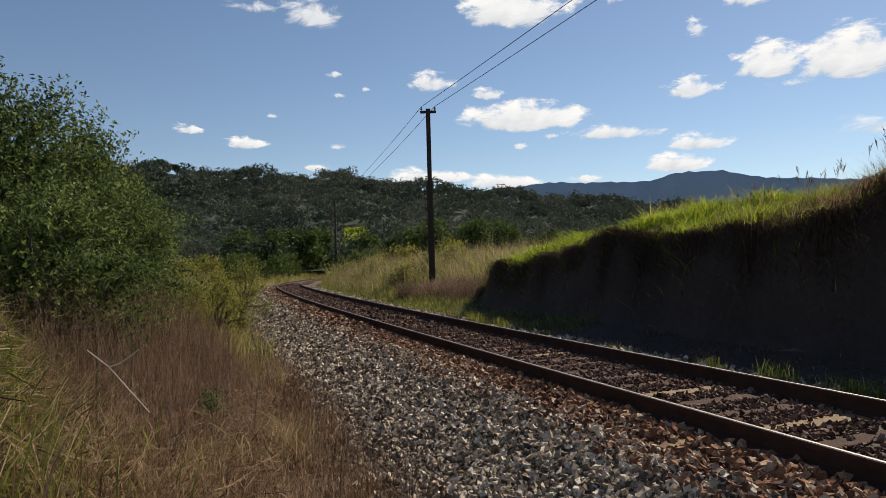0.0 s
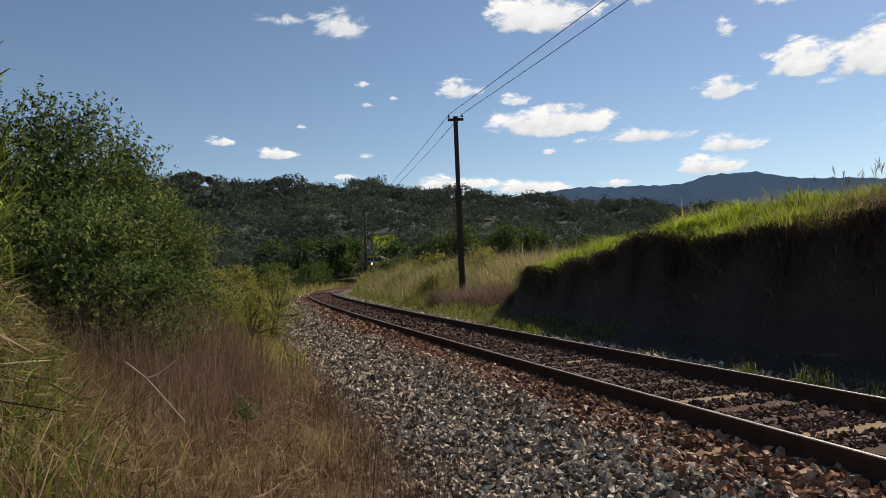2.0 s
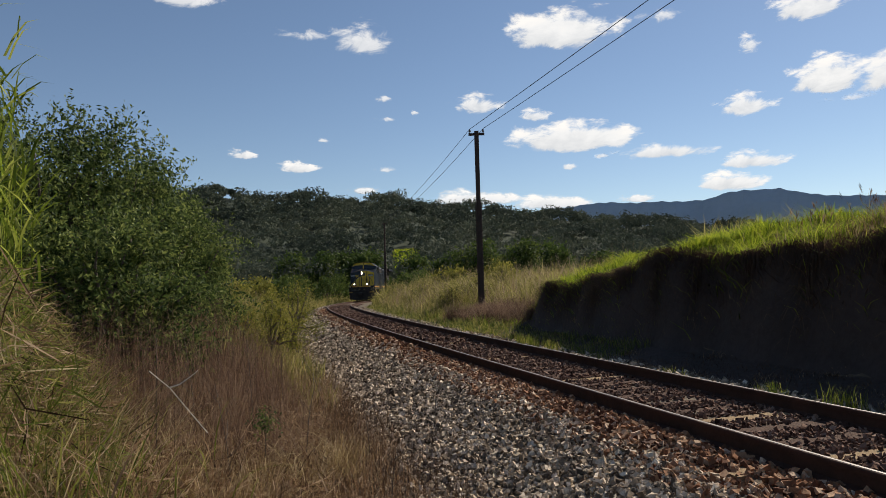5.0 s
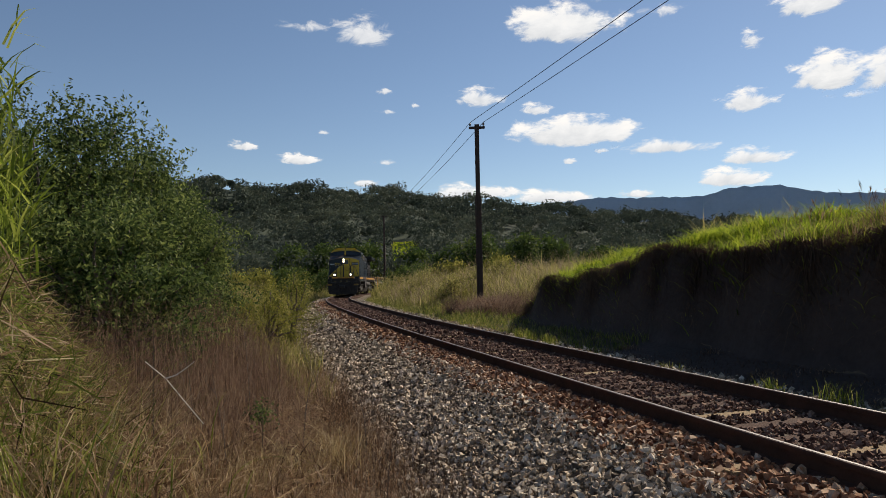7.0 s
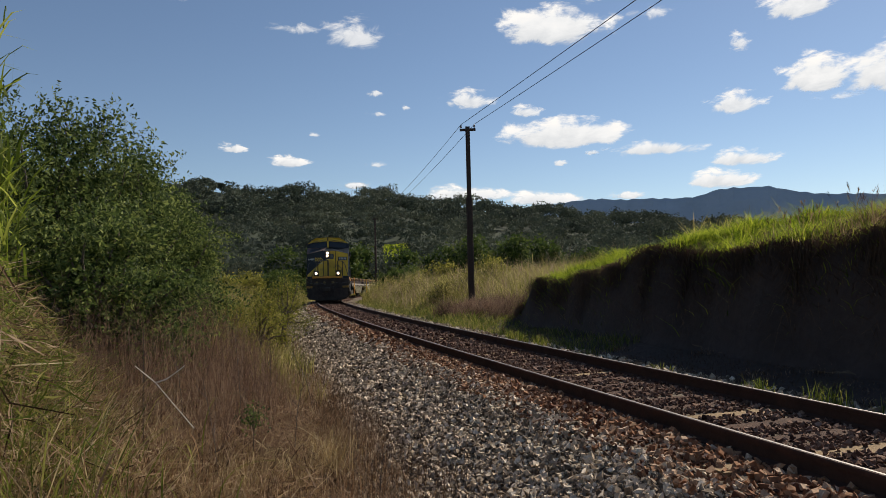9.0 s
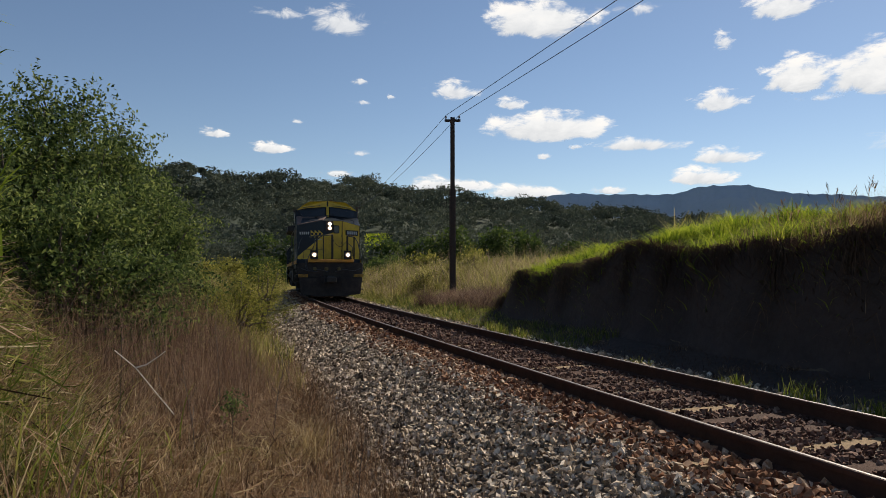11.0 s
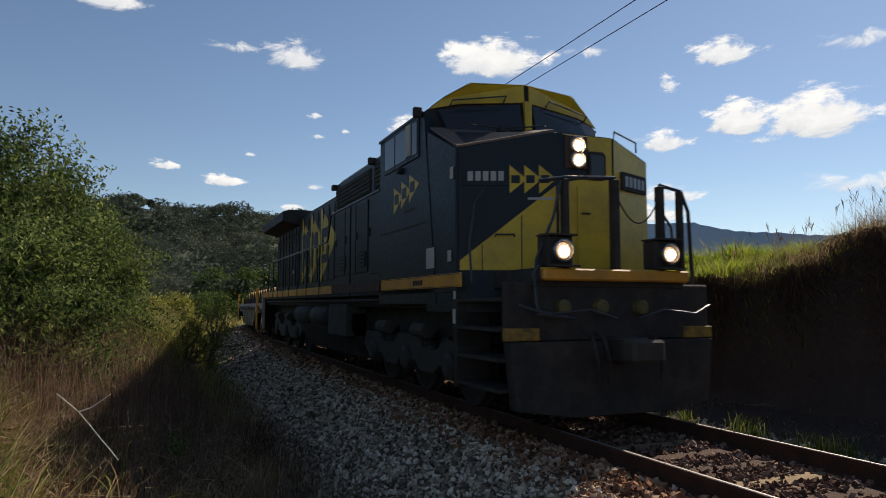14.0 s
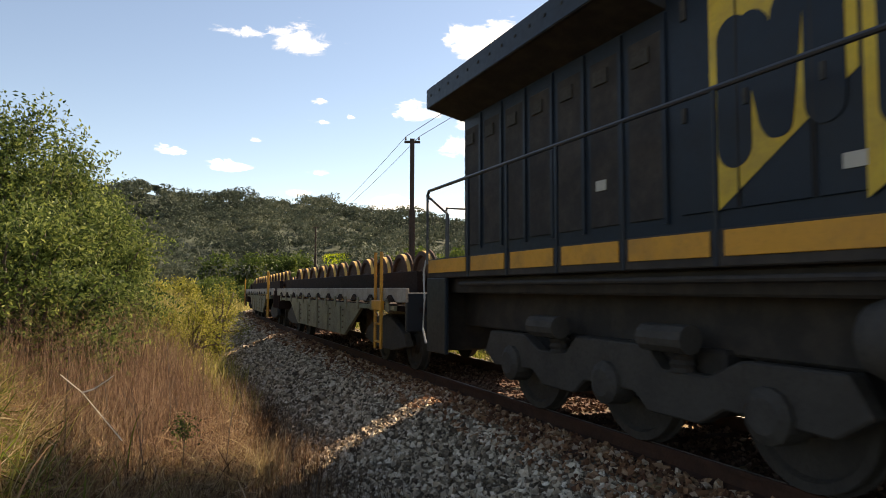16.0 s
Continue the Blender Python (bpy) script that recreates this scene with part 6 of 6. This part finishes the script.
def railings(loco):
    for side in (-1, 1):
        y = 1.45 * side
        part("handrail", rail_bar([(-4.46, y, 3.28), (-8.0, y, 3.28), (-8.12, y, 3.2), (-8.32, y, 2.78), (-8.45, y, 2.72), (-18.5, y, 2.72), (-18.56, y, 2.66), (-18.56, y, 1.7)], 0.022), M_RAILING, loco, "long side handrail")
        for x in (-6.4, -9.15, -10.65, -11.9, -13.2, -14.2, -15.2, -16.2, -17.2):
            part("stanchion", boxes((x - 0.022, x + 0.022, y - 0.016, y + 0.016, 1.5, 2.72 if x < -8.4 else 3.28), bevel=0.006), M_BLUE, loco)
        part("end_rail", rail_bar([(-18.56, y, 2.66), (-18.5, y * 0.8, 2.4), (-18.5, y * 0.8, 1.7)], 0.02), M_RAILING, loco)
        part("end_rail", rail_bar([(-18.56, y * 0.8, 1.7), (-18.56, y * 0.8, 2.5), (-18.56, y * 0.35, 2.5), (-18.56, y * 0.35, 1.7)], 0.02), M_RAILING, loco)
        part("grab_iron", rail_bar([(-18.6, y, 1.75), (-18.7, y, 1.6), (-18.66, y, 1.2), (-18.72, y, 0.8), (-18.6, y, 0.6)], 0.014), M_PALE, loco, "white grab iron")
    # front gate posts and chains
    for y0, top, w in ((-0.62, 2.78, 0.07), (0.06, 2.82, 0.09), (0.72, 2.78, 0.08), (1.02, 2.74, 0.05)):
        part("gate_post", boxes((-0.10, 0.0, y0 - w / 2, y0 + w / 2, DECK, top), bevel=0.008), M_BLACK, loco)
    part("front_rail", rail_bar([(-0.05, -0.95, 2.74), (-0.05, -0.6, 2.8), (-0.05, 0.08, 2.84)], 0.024), M_RAILING, loco)
    part("front_rail", rail_bar([(-0.05, 0.72, 2.8), (-0.05, 1.05, 2.74), (-0.1, 1.2, 2.5), (-0.3, 1.42, 1.7), (-0.3, 1.44, 1.2)], 0.024), M_RAILING, loco)
    part("front_rail", rail_bar([(-0.05, -0.66, 2.8), (-0.1, -0.74, 2.35), (-0.08, -0.98, 1.85), (0.03, -1.06, 1.5), (0.06, -1.02, 1.28), (0.1, -0.6, 1.2)], 0.018), M_RAILING, loco)
    part("front_rail", rail_bar([(-0.95, -1.2, 2.75), (-1.0, -1.3, 2.6), (-0.9, -1.42, 2.1), (-0.75, -1.46, 1.6)], 0.014), M_RAILING, loco)
    part("front_rail", rail_bar([(-0.05, 0.72, 2.5), (-0.12, 0.95, 2.3), (-0.12, 0.98, 1.9)], 0.018), M_RAILING, loco)
    part("safety_chain", rail_bar([(-0.05, 0.1 + 0.6 * k / 10, 2.62 - 0.3 * 4 * (k / 10) * (1 - k / 10)) for k in range(11)], 0.009), M_BLACK, loco)
    part("brake_pipe", rail_bar([(0.05, -1.02, 1.62), (0.1, -1.05, 1.78), (0.08, -1.12, 1.7), (0.1, -1.1, 1.45), (0.12, -1.08, 1.25), (0.12, -0.6, 1.2)], 0.016), M_RAILING, loco)


def front_end(loco):
    deck = part("deck", boxes((-18.5, -1.3, -1.45, 1.45, 1.5, DECK), (-1.3, 0.0, -1.02, 1.02, 1.55, DECK), bevel=0.01), M_BLACK, loco)
    part("anticlimber", boxes((-0.02, 0.12, -1.0, 1.0, 1.62, 1.755), bevel=0.02), M_ORANGE, loco, "orange-yellow front beam")
    for side in (-1, 1):
        y = 0.735 * side
        lamp = part("lamp_box", boxes((-0.2, 0.04, y - 0.165, y + 0.165, 1.78, 2.12), bevel=0.015), M_BLACK, loco)
        part("lamp_hood", boxes((-0.2, 0.12, y - 0.175, y + 0.175, 2.12, 2.14)), M_GRIME, lamp)
        part("lamp_step", boxes((0.02, 0.17, y - 0.17, y + 0.17, 1.77, 1.79)), M_GRIME, lamp)
        part("bezel", lathe(bmesh.new(), [(0.03, 0.13), (0.12, 0.13), (0.125, 0.11), (0.09, 0.1)], "x", (0, y, 1.95), 20), M_CHROME, lamp)
        part("ditch_lamp", lathe(bmesh.new(), [(0.07, 0.098), (0.1, 0.09), (0.115, 0.05), (0.12, 0.004)], "x", (0, y, 1.95), 16), M_LAMP, lamp, "lit warm lamp")
        part("bulb", lathe(bmesh.new(), [(0.108, 0.068), (0.122, 0.056), (0.13, 0.004)], "x", (0, y, 1.945), 12), M_CORE, lamp, "bright lamp core")
        part("step_patch", boxes((-0.06, 0.02, min(1.0 * side, 1.42 * side), max(1.0 * side, 1.42 * side), 0.96, 1.1), bevel=0.01), M_STEPEDGE, loco, "scuffed yellow step edge")
        for k in range(4):
            part("step", boxes((-1.2, -0.1, min(1.05 * side, 1.45 * side), max(1.05 * side, 1.45 * side), 0.4 + k * 0.33, 0.44 + k * 0.33)), M_BLACK, loco)
        part("step_side", boxes((-1.28, -1.2, min(1.0 * side, 1.46 * side), max(1.0 * side, 1.46 * side), 0.35, 1.6), bevel=0.008), M_BLACK, loco)
        part("uncoupling_lever", rail_bar([(0.1, 1.3 * side, 1.35), (0.2, 1.0 * side, 1.25), (0.25, 0.5 * side, 1.3), (0.25, 0.15 * side, 1.2)], 0.014), M_RAILING, loco)
        # side sill stripes
        yy = 1.45 * side
        s = (min(yy, yy + 0.015 * side), max(yy, yy + 0.015 * side))
        for x0, x1, m in ((-4.3, -1.05, M_ORANGE), (-7.85, -4.4, M_WHEELRUST), (-9.08, -7.9, M_ORANGE), (-10.58, -9.2, M_ORANGE), (-11.82, -10.7, M_ORANGE), (-13.12, -11.95, M_ORANGE),
                          (-14.12, -13.25, M_ORANGE), (-15.1, -14.25, M_ORANGE), (-16.1, -15.25, M_ORANGE), (-17.1, -16.25, M_ORANGE), (-18.48, -17.25, M_ORANGE)):
            part("sill_stripe", boxes((x0, x1, *s, 1.57, 1.745), bevel=0.004), m, loco, "orange-yellow sill stripe" if m is M_ORANGE else "")
        for z0 in (1.578, 1.728):
            part("stripe_line", boxes((-4.25, -1.1, min(yy + 0.0155 * side, yy + 0.018 * side), max(yy + 0.0155 * side, yy + 0.018 * side), z0, z0 + 0.008)), M_WAGON, loco, "thin red-brown line")
    part("label", boxes((-1.3, -1.22, -1.468, -1.462, 1.12, 1.3)), M_STICKER, loco, "small white paper label")
    part("label", boxes((-1.28, -1.22, -1.468, -1.462, 1.42, 1.52)), M_STICKER, loco, "small white paper label")
    for k in range(4):
        part("lettering_bar", boxes((-2.75 + k * 0.1, -2.68 + k * 0.1, -1.472, -1.466, 1.62, 1.69)), M_BLACK, loco)
    part("end_plate", boxes((-0.12, -0.02, -1.4, 1.4, 0.95, 1.6), bevel=0.02), M_BLACK, loco)
    plough = bmesh.new()
    prism(plough, [(-1.38, 0.95), (1.38, 0.95), (1.3, 0.22), (0.6, 0.12), (-0.6, 0.12), (-1.3, 0.22)], "x", -0.12, 0.06, 0.01)
    part("pilot_plough", plough, M_BLACK, loco)
    for y0 in (-0.7, -0.2, 0.35):
        part("jumper_socket", lathe(bmesh.new(), [(-0.02, 0.09), (0.06, 0.085), (0.07, 0.05)], "x", (0, y0, 1.33), 12), M_ORANGE_DIM, loco)
    cp = part("coupler", boxes((-0.1, 0.45, -0.14, 0.14, 0.72, 1.0), (0.4, 0.62, -0.22, 0.2, 0.74, 0.98), bevel=0.03), M_GRIME, loco)
    for y0 in (-0.45, -0.3, 0.4):
        part("brake_hose", rail_bar([(0.05, y0, 1.05), (0.2, y0, 1.0), (0.28, y0 + 0.02, 0.75), (0.24, y0 + 0.04, 0.5)], 0.022), M_BLACK, loco)
    part("rear_coupler", boxes((-19.1, -18.5, -0.14, 0.14, 0.72, 1.0), bevel=0.03), M_GRIME, loco)
    part("rear_end_plate", boxes((-18.5, -18.42, -1.4, 1.4, 0.5, 1.6), bevel=0.02), M_BLACK, loco)
    part("rear_side_plate", boxes((-18.55, -17.9, -1.46, -1.4, 0.5, 1.5), bevel=0.01), M_BLUE, loco)


def underframe(loco, wheels):
    part("fuel_tank", prism(bmesh.new(), [(-1.35, 0.85), (-1.05, 0.28), (1.05, 0.28), (1.35, 0.85), (1.35, 1.2), (-1.35, 1.2)], "x", -12.1, -6.7, 0.03), M_BLACK, loco)
    for side in (-1, 1):
        y = 1.25 * side
        for x0, x1 in ((-12.3, -10.4), (-10.2, -8.5)):
            part("air_reservoir", lathe(bmesh.new(), [(x0, 0.05), (x0 + 0.06, 0.2), (x0 + 0.2, 0.25), (x1 - 0.2, 0.25), (x1 - 0.06, 0.2), (x1, 0.05)], "x", (0, y, 1.08), 18), M_GRIME, loco, smooth_faces=True)
        part("equipment_box", boxes((-8.3, -6.7, min(y * 0.8, y * 1.14), max(y * 0.8, y * 1.14), 0.7, 1.35), bevel=0.02), M_GRIME, loco)
        part("long_pipe", rail_bar([(-17.5, 1.42 * side, 1.42), (-8.5, 1.42 * side, 1.42), (-4.5, 1.42 * side, 1.42)], 0.025), M_BLACK, loco)
    part("frame_sill", boxes((-18.4, -1.3, -0.95, 0.95, 0.85, 1.5), (-18.4, -1.3, -1.3, 1.3, 1.3, 1.5), bevel=0.02), M_BLACK, loco)
    for cx in (-3.7, -14.75):
        bogie = new("bogie")
        bogie.parent = loco
        bogie.matrix_basis = pose(cx, 0, 0)
        for side in (-1, 1):
            y0, y1 = sorted((1.08 * side, 1.22 * side))
            prof = [(-2.45, 0.62), (-2.3, 0.86), (-1.5, 0.86), (-1.2, 0.72), (-0.7, 0.72), (-0.5, 0.9), (0.5, 0.9), (0.7, 0.72), (1.2, 0.72), (1.5, 0.86), (2.3, 0.86), (2.45, 0.62),
                    (2.2, 0.46), (1.35, 0.5), (1.1, 0.36), (0.55, 0.36), (0.35, 0.5), (-0.35, 0.5), (-0.55, 0.36), (-1.1, 0.36), (-1.35, 0.5), (-2.2, 0.46)]
            part("side_frame", prism(bmesh.new(), prof, "y", y0, y1, 0.015), M_GRIME, bogie)
            for ax in (-1.75, 0.0, 1.75):
                part("axle_box", lathe(bmesh.new(), [(1.06 * side, 0.2), (1.26 * side, 0.19), (1.3 * side, 0.12), (1.3 * side, 0.01)], "y", (ax, 0, 0.53), 14), M_GRIME, bogie)
            for ax in (-0.88, 0.88):
                part("coil_spring", lathe(bmesh.new(), [(0.72 + 0.03 * k, 0.09 if k % 2 else 0.11) for k in range(9)], "z", (ax, 1.15 * side, 0), 12), M_BLACK, bogie)
                part("brake_cylinder", lathe(bmesh.new(), [(ax - 0.25, 0.11), (ax + 0.25, 0.11)], "x", (0, 1.3 * side, 0.98), 12), M_GRIME, bogie)
        part("bolster", boxes((-1.2, 1.2, -1.05, 1.05, 0.6, 0.9), bevel=0.03), M_BLACK, bogie)
        for ax in (-1.75, 0.0, 1.75):
            # unseen motor boxes, added so that no sun passes under the locomotive
            part("motor_sun_block", boxes((ax - 0.5, ax + 0.5, -0.62, 0.62, 0.24, 0.8), bevel=0.04), M_BLACK, bogie)
            wheels.append((wheelset(bogie, ax, 0.53, 0.835, M_GRIME), ax, 0.53))


def build_locomotive():
    loco = empty("locomotive", "dark slate-blue and yellow diesel freight locomotive with lit lamps", "locomotive")
    wheels = []
    front_end(loco)
    nose_body(loco)
    cab_body(loco)
    hoods(loco)
    railings(loco)
    underframe(loco, wheels)
    return loco, wheels


WAGON_LENGTH, LOAD_GAP = 13.2, 1.15


def build_wagon(first):
    """Low flat wagon with deep side plates; its load of wheelsets stands on it in a row and travels with it."""
    wagon = empty("flat_wagon", "cream and rust-brown flat wagon loaded with spare railway wheelsets", "wagon", "wagons behind the locomotive")
    wheels = []
    L = WAGON_LENGTH
    part("deck", boxes((-L, 0, -1.2, 1.2, 0.98, 1.08), bevel=0.01), M_CRADLE, wagon)
    for side in (-1, 1):
        y0, y1 = sorted((1.36 * side, 1.42 * side))
        sill = [(-0.6, 1.0), (-2.6, 1.0), (-3.9, 0.42), (-L + 3.9, 0.42), (-L + 2.6, 1.0), (-L + 0.6, 1.0), (-L + 0.6, 1.08), (-0.6, 1.08)]
        plate = part("side_plate", prism(bmesh.new(), sill, "y", y0, y1, 0.006), M_CREAM, wagon, "cream fishbelly side plate")
        part("side_beam", boxes((-L, 0, y0, y1, 1.14, 1.37), bevel=0.01), M_WHITE, wagon, "dirty white upper side beam")
        part("side_cradle", boxes((-L + 0.2, -0.2, 1.1 * side - 0.06, 1.1 * side + 0.06, 1.3, 1.64), bevel=0.01), M_CRADLE, wagon)
        x = -0.9
        yo = sorted((1.421 * side, 1.445 * side))
        while x > -L + 0.6:
            part("side_post", boxes((x - 0.07, x + 0.07, *yo, 0.98, 1.2), bevel=0.005), M_CREAM, plate)
            x -= 0.95
        x = -0.75
        while x > -L + 0.5:
            # dark wedge laid on the beam in place of a shaded triangular opening
            part("beam_opening_shade", prism(bmesh.new(), [(x - 0.26, 1.145), (x + 0.26, 1.145), (x + 0.05, 1.255), (x - 0.05, 1.255)], "y", *yo), M_CRADLE, wagon)
            x -= LOAD_GAP
        x = -4.2
        while x > -L + 4:
            part("rib", boxes((x - 0.03, x + 0.03, *yo, 0.45, 1.0)), M_CREAM, plate)
            for k in range(4):
                part("bolt", boxes((x + 0.2, x + 0.24, *yo, 0.55 + k * 0.12, 0.58 + k * 0.12)), M_WAGON, plate)
            x -= 1.2
        # hand posts and ladder at the leading end
        for x0 in (-1.15, -1.5):
            part("hand_post", rail_bar([(x0, 1.46 * side, 0.35), (x0, 1.46 * side, 1.98)], 0.028), M_ORANGE, wagon, "yellow hand post")
        part("step_plate", boxes((-1.6, -1.05, *sorted((1.44 * side, 1.5 * side)), 1.0, 1.16), bevel=0.006), M_ORANGE, wagon)
        for k in range(2):
            part("ladder_rung", boxes((-1.5, -1.15, *sorted((1.44 * side, 1.48 * side)), 0.45 + k * 0.3, 0.48 + k * 0.3)), M_ORANGE, wagon)
    part("end_beam", boxes((-0.1, 0, -1.4, 1.4, 0.7, 1.3), bevel=0.02), M_BLUE if first else M_CRADLE, wagon)
    part("end_beam", boxes((-L, -L + 0.1, -1.4, 1.4, 0.7, 1.3), bevel=0.02), M_CRADLE, wagon)
    part("coupler", boxes((0, 0.45, -0.14, 0.14, 0.72, 0.98), bevel=0.02), M_GRIME, wagon)
    part("coupler", boxes((-L - 0.45, -L, -0.14, 0.14, 0.72, 0.98), bevel=0.02), M_GRIME, wagon)
    for cx in (-1.9, -L + 1.9):
        bogie = new("bogie")
        bogie.parent = wagon
        bogie.matrix_basis = pose(cx, 0, 0)
        for side in (-1, 1):
            prof = [(-1.25, 0.42), (-1.1, 0.62), (-0.4, 0.86), (0.4, 0.86), (1.1, 0.62), (1.25, 0.42), (0.5, 0.3), (-0.5, 0.3)]
            part("side_frame", prism(bmesh.new(), prof, "y", *sorted((1.05 * side, 1.18 * side)), 0.015), M_GRIME, bogie)
        part("bolster", boxes((-0.2, 0.2, -1.1, 1.1, 0.5, 0.9), bevel=0.02), M_BLACK, bogie)
        for ax in (-0.85, 0.85):
            wheels.append((wheelset(bogie, ax, 0.43, 0.835, M_GRIME), ax, 0.43))
    return wagon, wheels


def build_load(count):
    loads = []
    for k in range(count):
        ob = empty("spare_wheelset", "rusty spare wheelset with ochre treads standing on the wagon", "wheelset", "wheelsets on the wagons")
        ws = wheelset(ob, 0, 0.46, 0.835, M_WHEELRUST, M_TREAD, "axle_with_wheels", 0.0)
        loads.append(ob)
    return loads


# ---- motion ----
TRAIN_T = [0, 3.5, 7, 10.5, 12.5, 13.5, 14, 14.3, 15, 16]
TRAIN_S = [122.5, 93.8, 64.9, 35.88, 20.29, 12.35, 8.33, 5.88, 0.2, -7.8]


def train_s(t):
    return float(np.interp(t, TRAIN_T, TRAIN_S))


def car_pose(s, pivot_front, pivot_rear, x_off=0.0, z=0.0):
    """Pose of a car whose leading end is at s, with its bogies on the line."""
    ax, ay = on_line(s + pivot_front)
    bx, by = on_line(s + pivot_rear)
    h = math.atan2(float(ay - by), float(ax - bx))
    d = pivot_front + x_off
    za, zb = float(line_z(s + pivot_front)), float(line_z(s + pivot_rear))
    rise = (za - zb) / (pivot_rear - pivot_front)
    return pose(float(ax) + math.cos(h) * d, float(ay) + math.sin(h) * d, z + za + rise * d, 0, -math.degrees(math.atan(rise)), math.degrees(h))


def spin_rows(x, radius, step=1 / 15):
    rows, n = [], int(round(16 / step))
    for i in range(n + 1):
        t = i * step
        rows.append((t, Matrix.Translation((x, 0, radius)) @ Matrix.Rotation((train_s(0) - train_s(t)) / radius, 4, "Y")))
    return rows


LOCO, LOCO_WHEELS = build_locomotive()
WAGONS = [build_wagon(True), build_wagon(False), build_wagon(False)]
LOADS = [build_load(11) for _ in WAGONS]


def near_stones(track):
    """The nearest loose stones, each a piece of its own."""
    rnd = np.random.RandomState(97)
    shapes, tri = rock_shapes(10, 98)
    meshes = [mesh_np("stone", v, tri, M_STONE_ONE) for v in shapes]
    for k in range(290):
        s, lat = 5.2 + 3.6 * rnd.rand(), -1.75 - 1.45 * rnd.rand()
        x, y = on_line(s, lat)
        r = 0.028 * (0.7 + 0.7 * rnd.rand())
        ob = new("stone", meshes[k % 10])
        a = rnd.rand(3) * 360
        ob.matrix_basis = pose(float(x), float(y), float(ground_z(s, lat)) + 0.8 * r, *a) @ Matrix.Scale(r, 4)
        ob.parent = track


near_stones(TRACK)


def motions():
    steps = [i * 0.25 for i in range(65)]
    walk(LOCO, [(t, car_pose(train_s(t), 3.7, 14.75)) for t in steps])
    for ob, x, r in LOCO_WHEELS:
        walk(ob, spin_rows(x, r))
    for k, ((wagon, wheels), load) in enumerate(zip(WAGONS, LOADS)):
        lead = 19.5 + k * (WAGON_LENGTH + 1.0)
        rows = [(t, car_pose(train_s(t) + lead, 1.9, WAGON_LENGTH - 1.9)) for t in steps]
        walk(wagon, rows)
        for j, ob in enumerate(load):
            walk(ob, [(t, m @ pose(-0.75 - LOAD_GAP * j, 0, 1.53)) for t, m in rows])
        for ob, x, r in wheels[:4]:
            walk(ob, spin_rows(x, r))


motions()
